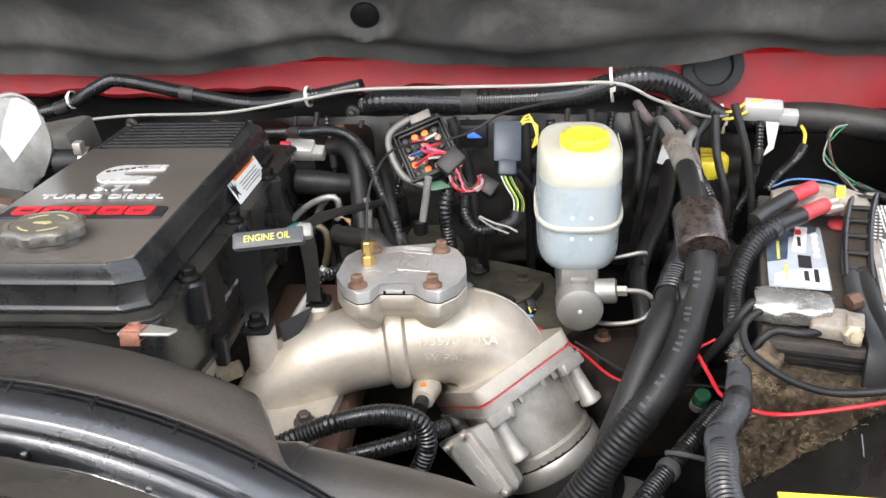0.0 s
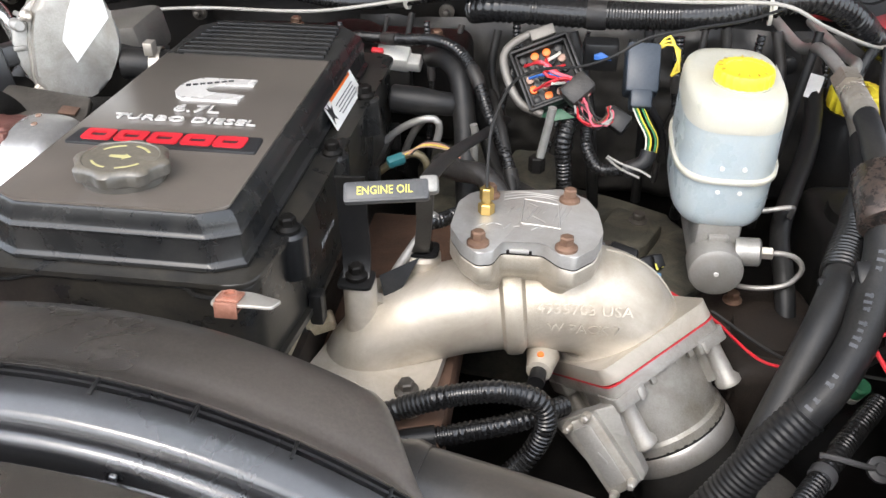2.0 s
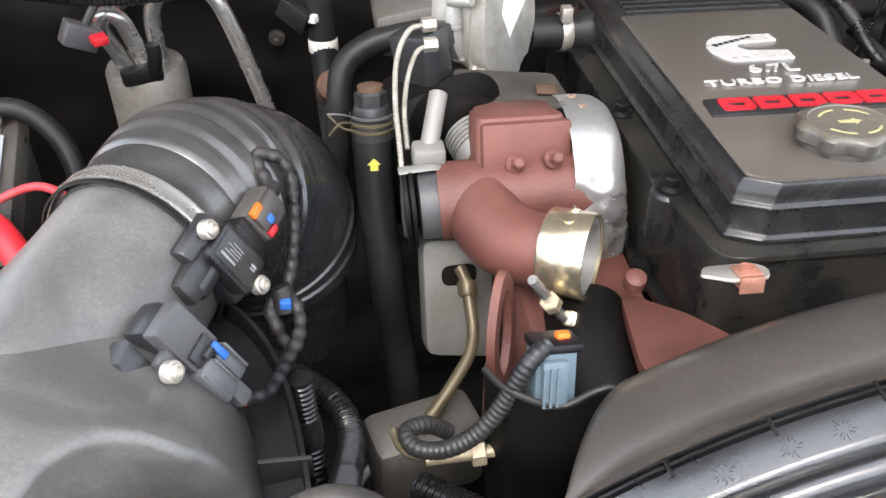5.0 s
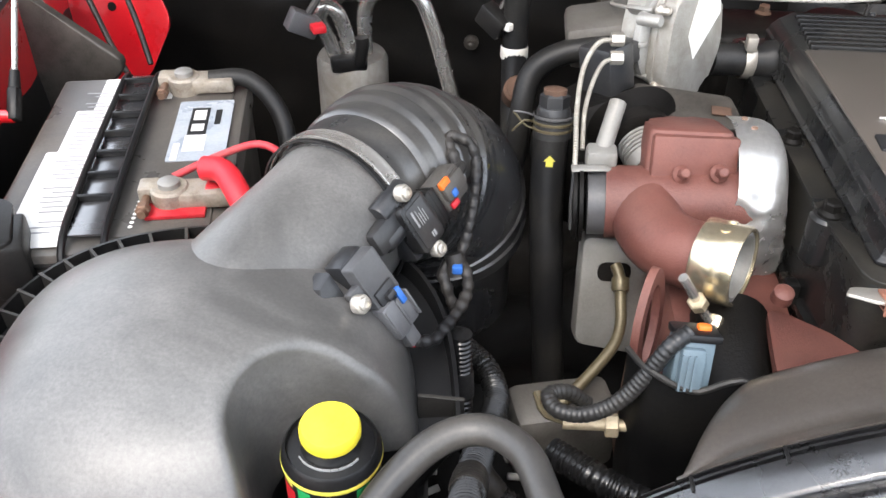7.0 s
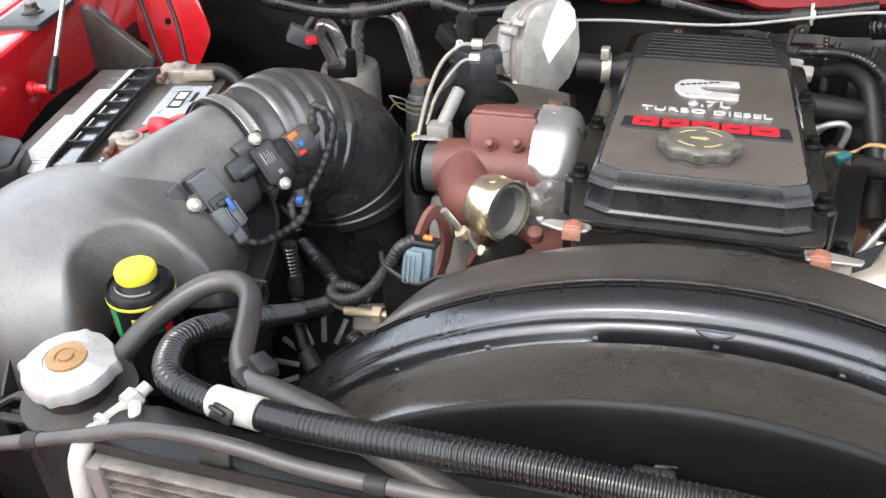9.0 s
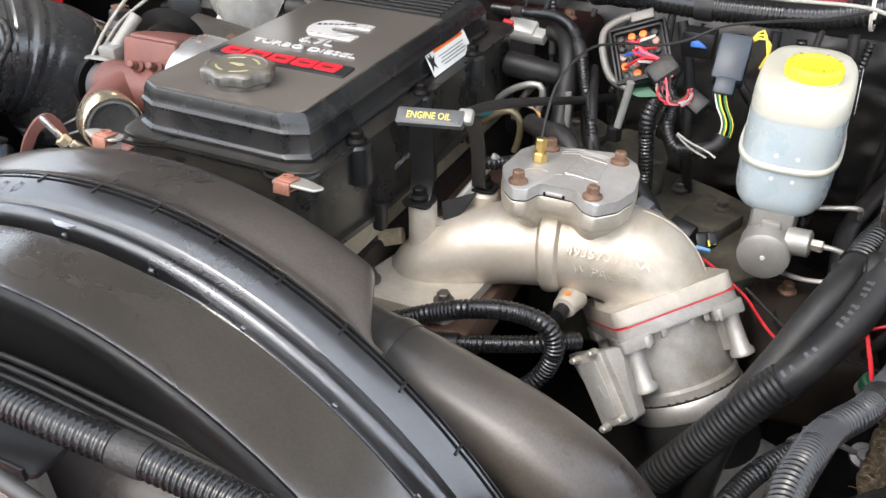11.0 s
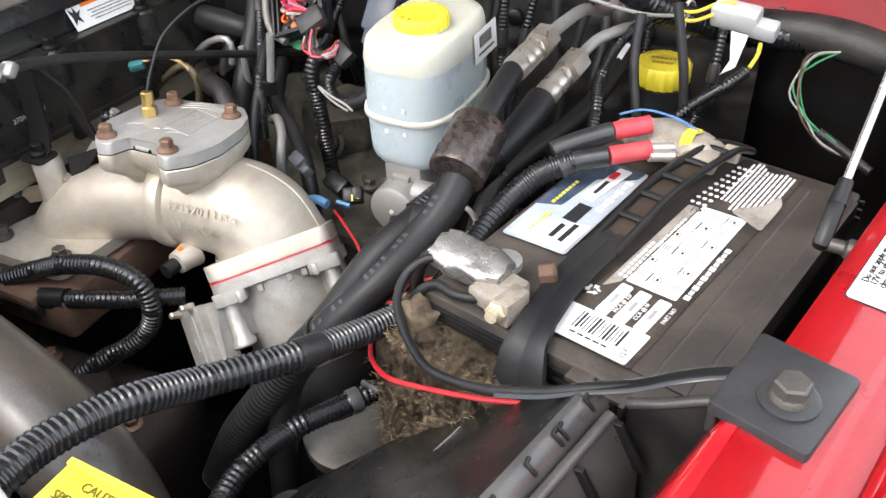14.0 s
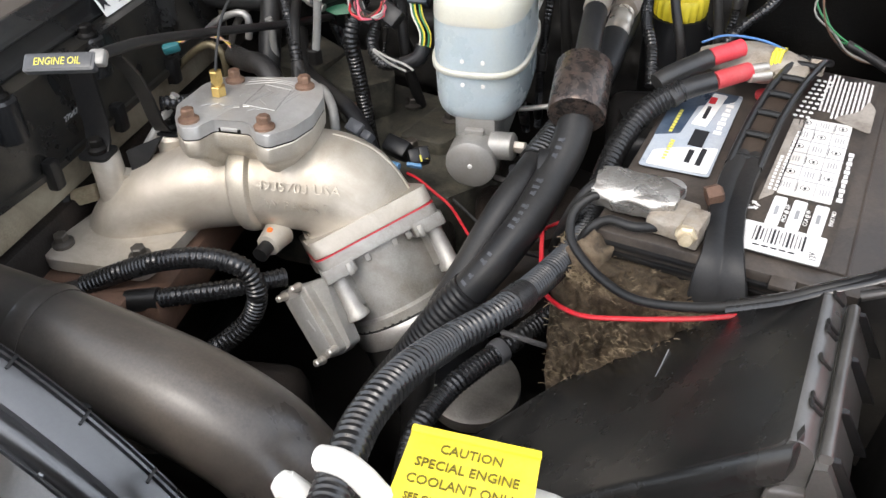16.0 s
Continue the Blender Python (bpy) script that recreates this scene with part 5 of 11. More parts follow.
bm = bmesh.new()


def ear_ring(r, z, amp):
    out = []
    for i in range(120):
        a = 2 * math.pi * i / 120
        bump = sum(math.exp(-(((a - c + math.pi) % (2 * math.pi) - math.pi) / 0.11) ** 2) for c in (0.3, 3.45)) + 0.5 * sum(math.exp(-(((a - c + math.pi) % (2 * math.pi) - math.pi) / 0.1) ** 2) for c in (1.8, 4.9))
        scal = 0.0003 * math.cos(14 * a)
        out.append(NM @ Vector(((r + amp * bump + scal) * math.cos(a), (r + amp * bump + scal) * math.sin(a), z)))
    return out


loft(bm, [ear_ring(0.031, -0.005, 0.0035), ear_ring(0.033, -0.004, 0.0042), ear_ring(0.033, 0.004, 0.0042), ear_ring(0.0318, 0.007, 0.0035), ear_ring(0.028, 0.0085, 0.0), ear_ring(0.0165, 0.0115, 0.0), ear_ring(0.016, 0.0105, 0.0)])
rcap = part("cap", bm, M["cap_silver"], tank, "worn silver pressure cap")
bm = bmesh.new()
lathe(bm, [(0.0145, 0.0105), (0.0143, 0.0125), (0.008, 0.013), (0.0075, 0.0118), (0.0055, 0.0118), (0.005, 0.0135), (0.0005, 0.0138)], NM, 32)
part("centre_disc", bm, M["rust_cap"], rcap, "rusty brass coloured centre disc")
bm = bmesh.new()
for i in range(26):
    a = 2 * math.pi * i / 26
    if i % 9 != 4:
        box(bm, (0.0011, 0.0035, 0.0003), NM @ Matrix.Rotation(a, 4, "Z") @ Matrix.Translation((0.0225, 0.0, 0.0102)) @ Matrix.Rotation(radians(90), 4, "Z"))
part("cap_print", bm, M["grey_print"], rcap)

# overflow can with yellow cap
can = thing("yellow_capped_can", (-0.838, 0.4, 1.0), "black can with a yellow cap and a red and green label", "can")
KC = frame_at((-0.836, 0.406, 1.0095), (0.02, -0.03, 1))
bm = bmesh.new()
lathe(bm, [(0.027, -0.04), (0.0275, 0.0), (0.0275, 0.056), (0.0285, 0.057), (0.0285, 0.062), (0.0275, 0.0635), (0.0272, 0.066), (0.0255, 0.068), (0.0245, 0.0655), (0.0175, 0.067), (0.0155, 0.07), (0.0135, 0.075)], KC, 40)
part("body", bm, M["plastic"], can)
bm = bmesh.new()
lathe(bm, [(0.0288, 0.0572), (0.029, 0.0582), (0.029, 0.0596), (0.0287, 0.0605)], KC, 40, caps=False)
part("rim_line", bm, M["yellow_print"], can, "yellow rim line")
bm = bmesh.new()
lathe(bm, [(0.013, 0.072), (0.0165, 0.074), (0.0172, 0.076), (0.0172, 0.0805), (0.016, 0.083), (0.001, 0.084)], KC, 40)
part("cap", bm, M["yellow"], can, "bright yellow cap")
for a0, a1, z0, z1, mat, nm in ((3.6, 4.05, 0.01, 0.034, "label_red", "red_patch"), (4.15, 4.45, 0.012, 0.04, "green", "green_patch"), (4.9, 5.2, 0.02, 0.034, "yellow_print", "yellow_patch"), (5.4, 5.75, 0.015, 0.04, "green", "green_patch"), (5.8, 6.1, 0.008, 0.03, "label_red", "red_patch"), (3.6, 4.0, 0.036, 0.044, "yellow_print", "yellow_patch")):
    bm = bmesh.new()
    loft(bm, [[KC @ Vector((0.0279 * math.cos(a0 + (a1 - a0) * j / 6), 0.0279 * math.sin(a0 + (a1 - a0) * j / 6), z)) for j in range(7)] for z in (z0 + 0.015, z1 + 0.015)], close=False, caps=False)
    part(nm, bm, M[mat], can, smooth=0)
bm = bmesh.new()
for i in range(9):
    a = 3.9 + 0.22 * i
    box(bm, (0.0005, 0.004, 0.0035), KC @ Matrix.Rotation(a, 4, "Z") @ Matrix.Translation((0.0195, 0, 0.0665)), 0.0)
part("neck_print", bm, M["grey_print"], can, "worn print below the cap")

# ---- hoses and looms along the front ----
def hose(name, pts, r, mat, label, category="hose", ribbed=False, pitch=0.0045, depth=0.0011, group="", seg=16):
    t = thing(name, pts[0], label, category, group)
    bm = bmesh.new()
    corrugated(bm, pts, r, pitch, depth, seg) if ribbed else tube(bm, pts, r, seg)
    part("sleeve" if ribbed else "hose", bm, M[mat], t)
    line = spline(pts, 0.004)
    if ribbed and len(line) > 45:
        for f in (0.16, 0.52, 0.83):
            i = int(len(line) * f)
            bm = bmesh.new()
            sweep(bm, line[i:i + 6], [r + 0.0004, r + 0.0009, r + 0.0007, r + 0.001, r + 0.0008, r + 0.0003], seg)
            part("tape_band", bm, M["tape"], t, "black tape band")
    return t


front_loom = hose("wiring_loom", [(-0.815, 0.66, 0.95), (-0.786, 0.633, 0.95), (-0.755, 0.605, 0.945), (-0.744, 0.57, 0.948), (-0.747, 0.51, 0.98), (-0.754, 0.445, 1.022), (-0.757, 0.4, 1.05), (-0.757, 0.36, 1.074), (-0.756, 0.33, 1.083), (-0.737, 0.295, 1.09), (-0.7, 0.279, 1.092), (-0.65, 0.27, 1.097), (-0.6, 0.263, 1.103), (-0.54, 0.256, 1.112),
                  (-0.47, 0.25, 1.12), (-0.40, 0.245, 1.124), (-0.33, 0.245, 1.12), (-0.26, 0.25, 1.11), (-0.19, 0.256, 1.1), (-0.11, 0.26, 1.09), (-0.045, 0.262, 1.083), (0.016, 0.264, 1.085), (0.051, 0.268, 1.092), (0.084, 0.273, 1.1), (0.108, 0.289, 1.0985), (0.1185, 0.3125, 1.097), (0.1175, 0.3465, 1.094), (0.1175, 0.3835, 1.0905), (0.126, 0.427, 1.08), (0.138, 0.479, 1.055), (0.16, 0.526, 1.04), (0.18, 0.595, 1.016),
                  (0.196, 0.66, 1.0), (0.203, 0.715, 1.008), (0.213, 0.755, 1.027), (0.233, 0.785, 1.048), (0.26, 0.802, 1.06)], 0.0104, "loom", "long black corrugated wiring loom over the radiator", "wiring loom", True, 0.0038, 0.0012, seg=20)
bm = bmesh.new()
tube(bm, [(-0.69, 0.2772, 1.0935), (-0.672, 0.2735, 1.0955), (-0.652, 0.2705, 1.0968)], 0.0113, 20, 0.004)
part("tape_band", bm, M["tape_grubby"], front_loom, "white tape band, grubby")
bm = bmesh.new()
box(bm, (0.017, 0.011, 0.005), Matrix.Translation((-0.676, 0.2625, 1.099)) @ Matrix.Rotation(radians(50), 4, "X") @ Matrix.Rotation(radians(-14), 4, "Z"), 0.002)
box(bm, (0.012, 0.003, 0.004), Matrix.Translation((-0.678, 0.2605, 1.1035)) @ Matrix.Rotation(radians(50), 4, "X") @ Matrix.Rotation(radians(-20), 4, "Z"), 0.001)
part("clip", bm, M["plastic"], front_loom)

upper = hose("overflow_hose", [(-0.822, 0.33, 1.045), (-0.808, 0.372, 1.062), (-0.78, 0.405, 1.078), (-0.752, 0.415, 1.084), (-0.728, 0.4, 1.086), (-0.715, 0.37, 1.083), (-0.703, 0.335, 1.08), (-0.682, 0.308, 1.086), (-0.655, 0.295, 1.093), (-0.61, 0.281, 1.094), (-0.565, 0.264, 1.09), (-0.51, 0.247, 1.08), (-0.44, 0.232, 1.06), (-0.38, 0.222, 1.03)], 0.0092, "hose_grey", "smooth grey-black rubber overflow hose")
for x, y, z in ((-0.682, 0.308, 1.086), (-0.672, 0.318, 1.093)):
    bm = bmesh.new()
    box(bm, (0.022, 0.014, 0.012), Matrix.Translation((x, y - 0.004, z + 0.003)) @ Matrix.Rotation(radians(-35), 4, "Z"), 0.003)
    part("clip", bm, M["rubber"], upper)
fseal = hose("front_seal", [(-1.0, 0.235, 1.0), (-0.92, 0.234, 1.03), (-0.843, 0.234, 1.057), (-0.768, 0.235, 1.083), (-0.723, 0.235, 1.1), (-0.683, 0.235, 1.105), (-0.646, 0.235, 1.103), (-0.6, 0.235, 1.097), (-0.512, 0.234, 1.098), (-0.448, 0.232, 1.104), (-0.38, 0.228, 1.1), (-0.2, 0.215, 1.08), (-0.05, 0.205, 1.06), (0.1, 0.2, 1.05)], 0.0052, "hose_grey", "grey rubber edge seal along the radiator", "seal")
for x, y, z in ((-0.81, 0.2345, 1.0685), (-0.56, 0.2345, 1.0965), (-0.41, 0.23, 1.1035)):
    bm = bmesh.new()
    lathe(bm, [(0.0054, -0.007), (0.0062, -0.0065), (0.0062, 0.0065), (0.0054, 0.007)], frame_at((x, y, z), (1, 0, 0.25 if x < -0.7 else 0.03)), 16)
    part("seal_band", bm, M["rubber"], fseal, "dark rubber band")
# white cast coolant fitting
wf = thing("transmission_line_fitting", (-0.78, 0.262, 1.05), "white painted pipe fitting at the cooler", "fitting")
bm = bmesh.new()
tube(bm, [(-0.752, 0.29, 1.082), (-0.758, 0.276, 1.078), (-0.765, 0.258, 1.077), (-0.768, 0.24, 1.077)], 0.0048, 14)
tube(bm, [(-0.766, 0.246, 1.0765), (-0.768, 0.234, 1.0755), (-0.77, 0.228, 1.065), (-0.772, 0.225, 1.04), (-0.774, 0.223, 1.0), (-0.776, 0.222, 0.95)], 0.0072, 16)
part("pipe", bm, M["pipe_cream"], wf)
bm = bmesh.new()
hexagon(bm, 0.015, 0.011, frame_at((-0.759, 0.272, 1.078), (0.3, 0.95, 0.15)), 0.002)
lathe(bm, [(0.0068, 0), (0.0072, 0.001), (0.0072, 0.004)], frame_at((-0.767, 0.252, 1.077), (0.3, 0.95, 0.1)), 16)
part("nut", bm, M["pipe_cream"], wf)
bm = bmesh.new()
box(bm, (0.009, 0.016, 0.013), frame_at((-0.75, 0.268, 1.078), (0.5, -0.4, 0.7), (0.9, 0.3, 0)), 0.003)
part("tab", bm, M["pipe_cream"], wf)
# loom branch crossing behind the shroud on the passenger side
hose("wiring_loom", [(-0.772, 0.55, 1.03), (-0.77, 0.545, 0.98), (-0.765, 0.53, 0.94), (-0.745, 0.51, 0.915), (-0.72, 0.5, 0.9), (-0.66, 0.47, 0.89)], 0.0085, "loom", "black corrugated loom dropping below the air intake", "wiring loom", True, 0.004, 0.001)
hose("wiring_loom", [(-0.7, 0.52, 0.945), (-0.66, 0.49, 0.95), (-0.62, 0.475, 0.945), (-0.57, 0.47, 0.92)], 0.0115, "loom", "thick black corrugated loom behind the shroud", "wiring loom", True, 0.0048, 0.0013)

# ---- air cleaner, intake tube, sensors ----
airbox = thing("air_cleaner", (-0.98, 0.47, 0.88), "large rounded black plastic air cleaner lid, dusty and scuffed", "air cleaner")
CANC = Vector((-0.838, 0.404))
ABT = radians(9)
AB = (-0.938, 0.47)


def airbox_point(a, z, c, hx, hy, lim):
    """Rounded rectangle about c, cut back by the round well that holds the can."""
    e = 2.0 / 2.7
    x = math.copysign(abs(math.cos(a)) ** e, math.cos(a)) * hx
    y = math.copysign(abs(math.sin(a)) ** e, math.sin(a)) * hy
    d = Vector((x * math.cos(ABT) - y * math.sin(ABT), x * math.sin(ABT) + y * math.cos(ABT)))
    r = d.length
    u = d / r
    w = CANC - Vector(c)
    along, off = w.dot(u), abs(w.x * u.y - w.y * u.x)
    if along > 0 and lim > 0:
        near = along - math.sqrt(max(lim * lim - off * off, 0.0)) + max(0.0, off - lim) * 3.0
        k = 0.012
        h = max(0.0, k - abs(r - near)) / k
        r = min(r, near) - h * h * k * 0.25
    return (c[0] + u.x * r, c[1] + u.y * r, z)


def airbox_ring(z, k, grow=0.0, n=200, tilt=0.0):
    t = max(0.0, min(1.0, (z - 0.98) / 0.13))
    lim = 0.037 + 0.019 * t ** 1.5
    ring = [airbox_point(2 * math.pi * i / n, z, AB, 0.142 * k + grow, 0.136 * k + grow, lim) for i in range(n)]
    return [(x, y, q + tilt * (y - 0.32)) for x, y, q in ring]


bm = bmesh.new()
levels = []
for j in range(30):
    h = math.sin(j / 29 * math.pi / 2)
    levels.append((1.02 + 0.093 * h, max(0.02, (1 - 0.1 * h) * (1 - h ** 2.6) ** 0.4)))
loft(bm, [airbox_ring(0.96, 1.05), airbox_ring(0.985, 1.03), airbox_ring(1.005, 1.012)] + [airbox_ring(z, k) for z, k in levels])
part("lid", bm, M["airbox"], airbox, "", 60)
bm = bmesh.new()
loft(bm, [airbox_ring(0.8, 0.98), airbox_ring(0.97, 1.0, 0.006, tilt=0.1), airbox_ring(0.985, 1.0, 0.027, tilt=0.17), airbox_ring(1.001, 1.0, 0.0285, tilt=0.17), airbox_ring(1.002, 1.0, 0.0255, tilt=0.17), airbox_ring(0.987, 1.0, 0.0245, tilt=0.17), airbox_ring(0.985, 1.0, -0.01, tilt=0.17)])
part("base_flange", bm, M["plastic"], airbox, "black clamping flange", 30)
for i in range(34):
    a = radians(88 + 8.2 * i)
    if 305 < math.degrees(a) < 352:
        continue
    q0, q1 = Vector(airbox_point(a, 0.0, AB, 0.143, 0.133, 0)), Vector(airbox_point(a, 0.0, AB, 0.173, 0.163, 0))
    m = frame_at((0, 0, 0), (0, 0, 1), q1 - q0)
    m.translation = (q0 + q1) / 2 + Vector((0, 0, 1.0 + 0.17 * (q1.y - 0.32)))
    tall = 0.034 if q1.y < 0.4 else 0.006
    bm = bmesh.new()
    prism(bm, [(-0.016, -0.015), (0.016, -0.015), (0.0155, 0.002), (-0.015, tall)], 0.0026, m @ Matrix.Rotation(radians(90), 4, "X") @ Matrix.Translation((0, 0, -0.0011)), 0.0004, 1)
    part("rib", bm, M["plastic_dusty"], airbox)
for x in (-1.0, -0.93):
    bm = bmesh.new()
    box(bm, (0.032, 0.012, 0.04), Matrix.Translation((x, 0.305, 0.985)), 0.004)
    box(bm, (0.028, 0.022, 0.004), Matrix.Translation((x, 0.309, 1.008)) @ Matrix.Rotation(radians(-15), 4, "X"), 0.002)
    part("latch", bm, M["plastic"], airbox, "black moulded latch")
# melted scuff marks on the lid
for x, y, r in ((-0.945, 0.523, 0.007), (-0.927, 0.493, 0.012), (-0.918, 0.512, 0.007), (-0.936, 0.505, 0.004)):
    bm = bmesh.new()
    n_ = 22
    edge = [(r * (1 + 0.35 * noise.noise(Vector((x * 90, math.cos(q) * 2, math.sin(q) * 2)))) * math.cos(q), 0.6 * r * (1 + 0.35 * noise.noise(Vector((y * 90, math.cos(q) * 2, 4)))) * math.sin(q)) for q in [2 * math.pi * i / n_ for i in range(n_)]]
    prism(bm, edge, 0.0024, Matrix.Translation((x, y, 1.1105 - 0.35 * abs(y - 0.47) * abs(y - 0.47) / 0.1)), 0.001)
    part("scuff", bm, M["airbox"], airbox, "melted scuff mark")
# outlet tube
bm = bmesh.new()
line = spline([(-0.94, 0.48, 1.03), (-0.917, 0.535, 1.05), (-0.894, 0.585, 1.062), (-0.872, 0.645, 1.068)], 0.006)
n = len(line)
sweep(bm, line, [0.07 - 0.009 * min(1.0, i / n * 1.4) for i in range(n)], 48)
part("outlet_tube", bm, M["airbox"], airbox)

boot = thing("intake_boot", (-0.82, 0.72, 0.99), "ribbed black rubber intake boot with a steel band clamp", "intake hose")
line = spline([(-0.876, 0.636, 1.068), (-0.864, 0.665, 1.069), (-0.848, 0.7, 1.063), (-0.832, 0.733, 1.048), (-0.82, 0.762, 1.022), (-0.814, 0.782, 0.985), (-0.812, 0.792, 0.935), (-0.812, 0.796, 0.86)], 0.002)
n = len(line)
rad = []
for i in range(n):
    t = i / n
    r = 0.062 + 0.014 * min(1, max(0, (t - 0.06) / 0.16))
    if 0.1 < t < 0.36:
        r += 0.0024 * (abs(((t - 0.1) / 0.26 * 5.0) % 1.0 - 0.5) < 0.32) - 0.001
    if t >= 0.4:
        r = 0.077 + 0.009 * min(1.0, (t - 0.4) / 0.12) + 0.002 * (0.56 < t < 0.575) + 0.002 * (0.64 < t < 0.655)
    if t > 0.7:
        r = 0.086 - 0.012 * min(1.0, (t - 0.7) / 0.03)
    rad.append(r)
bm = bmesh.new()
sweep(bm, line, rad, 56)
part("bellows", bm, M["rubber_sheen"], boot)
BA = Vector((0.42, 0.9, 0.0)).normalized()
bmm = frame_at((-0.874, 0.64, 1.068), BA, (1, 0, 0))
bm = bmesh.new()
lathe(bm, [(0.0655, -0.0062), (0.0676, -0.0066), (0.068, -0.005), (0.0677, -0.004), (0.0677, 0.004), (0.068, 0.005), (0.0676, 0.0066), (0.0655, 0.0062)], bmm, 64, caps=False)
part("band_clamp", bm, M["zinc"], boot, "bright steel worm-drive band clamp")
bm = bmesh.new()
lathe(bm, [(0.0655, -0.0125), (0.0672, -0.012), (0.0672, -0.0095), (0.0655, -0.009)], bmm, 64, caps=False)
part("boot_lip", bm, M["rubber"], boot)
for k in range(4):
    bm = bmesh.new()
    a = radians(60 + 26 * k)
    m = bmm @ Matrix.Rotation(a, 4, "Z") @ Matrix.Translation((0.0676, 0, 0.0)) @ Matrix.Rotation(radians(90), 4, "Y")
    prism(bm, rounded(rect(0.0042, 0.018), 0.002), 0.0006, m)
    part("clamp_slot", bm, M["near_black"], boot)
bm = bmesh.new()
box(bm, (0.008, 0.02, 0.018), bmm @ Matrix.Rotation(radians(75), 4, "Z") @ Matrix.Translation((0.069, 0, -0.006)), 0.002)
part("clamp_screw", bm, M["plastic"], boot, "black clamp tab")


def screw(parent, at, axis):
    m = frame_at(at, axis)
    bm = bmesh.new()
    lathe(bm, [(0.0064, -0.006), (0.0066, -0.001), (0.006, 0.0), (0.0048, 0.0004), (0.0044, 0.0024), (0.0026, 0.003), (0.0022, 0.0016), (0.0004, 0.0016)], m, 20)
    part("screw", bm, M["steel"], parent, "bright screw")


SU, SW = Vector((0.487, -0.03, -0.873)), Vector((0.43, 0.88, 0.18))


def sensor_frame(at):
    """x down the sensor, y towards its plug side, z out of its face."""
    return frame_at(at, SU.cross(SW), SU)


# flat black sensor on the outlet tube, plug at its side
S1 = sensor_frame((-0.8046, 0.6005, 1.0905))
s1 = thing("air_temperature_sensor", S1.translation, "black air sensor with a brown-grey plug on the intake tube", "sensor")
bm = bmesh.new()
prism(bm, rounded(rect(0.041, 0.0285), 0.005), 0.012, S1 @ Matrix.Translation((0, 0, -0.012)), 0.0014)
prism(bm, rounded(rect(0.052, 0.016), 0.006), 0.006, S1 @ Matrix.Translation((0, -0.001, -0.012)), 0.001)
part("housing", bm, M["sensor_black"], s1)
bm = bmesh.new()
prism(bm, rounded(rect(0.0345, 0.0225), 0.003), 0.0011, S1 @ Matrix.Translation((0, 0.0005, -0.0002)), 0.0004)
lid_ = part("face", bm, M["sensor_grey"], s1, "slate grey face panel")
bm = bmesh.new()
bars(bm, S1 @ Matrix.Translation((0, 0, 0.0011)), [(-0.007, -0.0062, 0.0135, 0.0017)] + [(-0.006 + 0.002 * (i % 2), -0.0026 + 0.0024 * i, 0.013 - 0.003 * (i % 2), 0.0006) for i in range(4)] + [(0.0125, 0.001, 0.0045, 0.0012), (0.0125, 0.0035, 0.0045, 0.0018)])
part("print", bm, M["grey_print"], lid_)
bm = bmesh.new()
box(bm, (0.02, 0.034, 0.02), S1 @ Matrix.Translation((-0.012, -0.024, -0.016)), 0.004)
lathe(bm, [(0.0095, -0.02), (0.0095, 0.012), (0.0085, 0.0135)], S1 @ Matrix.Translation((-0.023, -0.008, -0.016)) @ Matrix.Rotation(radians(90), 4, "X"), 20)
lathe(bm, [(0.0088, -0.012), (0.0088, 0.016), (0.0075, 0.018)], S1 @ Matrix.Translation((-0.006, -0.014, -0.014)) @ Matrix.Rotation(radians(90), 4, "X"), 20)
box(bm, (0.046, 0.022, 0.02), S1 @ Matrix.Translation((0.004, -0.004, -0.022)), 0.004)
part("mount", bm, M["sensor_grey"], s1, "grey moulded mount with two barrels")
for p in ((-0.8175, 0.601, 1.1146), (-0.7917, 0.5993, 1.0683)):
    screw(s1, Vector(p), SU.cross(SW))
bm = bmesh.new()
box(bm, (0.03, 0.013, 0.015), S1 @ Matrix.Translation((0.002, 0.0195, -0.008)), 0.0015)
for k in range(3):
    box(bm, (0.031, 0.0012, 0.016), S1 @ Matrix.Translation((0.002, 0.016 + 0.0036 * k, -0.008)), 0.0004)
part("socket", bm, M["plastic"], s1, "ribbed black socket")
bm = bmesh.new()
box(bm, (0.026, 0.03, 0.018), S1 @ Matrix.Translation((0.001, 0.0415, -0.008)), 0.003)
box(bm, (0.014, 0.026, 0.005), S1 @ Matrix.Translation((-0.002, 0.041, 0.003)), 0.0015)
part("plug", bm, M["plug_tan"], s1)
bm = bmesh.new()
lathe(bm, [(0.0065, 0.0), (0.0058, 0.01), (0.0048, 0.012)], S1 @ Matrix.Translation((0.0, 0.057, -0.008)) @ Matrix.Rotation(radians(-90), 4, "X"), 14)
part("strain_relief", bm, M["tape"], s1)
for at, size, mat, lab_ in (((-0.009, 0.033, 0.0035), (0.006, 0.011, 0.004), "orange", "orange lock tab"), ((0.0105, 0.034, 0.0015), (0.005, 0.009, 0.004), "wire_red", "red lock tab"), ((0.002, 0.036, 0.006), (0.006, 0.006, 0.002), "wire_blue", "blue seal")):
    bm = bmesh.new()
    box(bm, size, S1 @ Matrix.Translation(at), 0.001)
    part("lock_tab", bm, M[mat], s1, lab_)

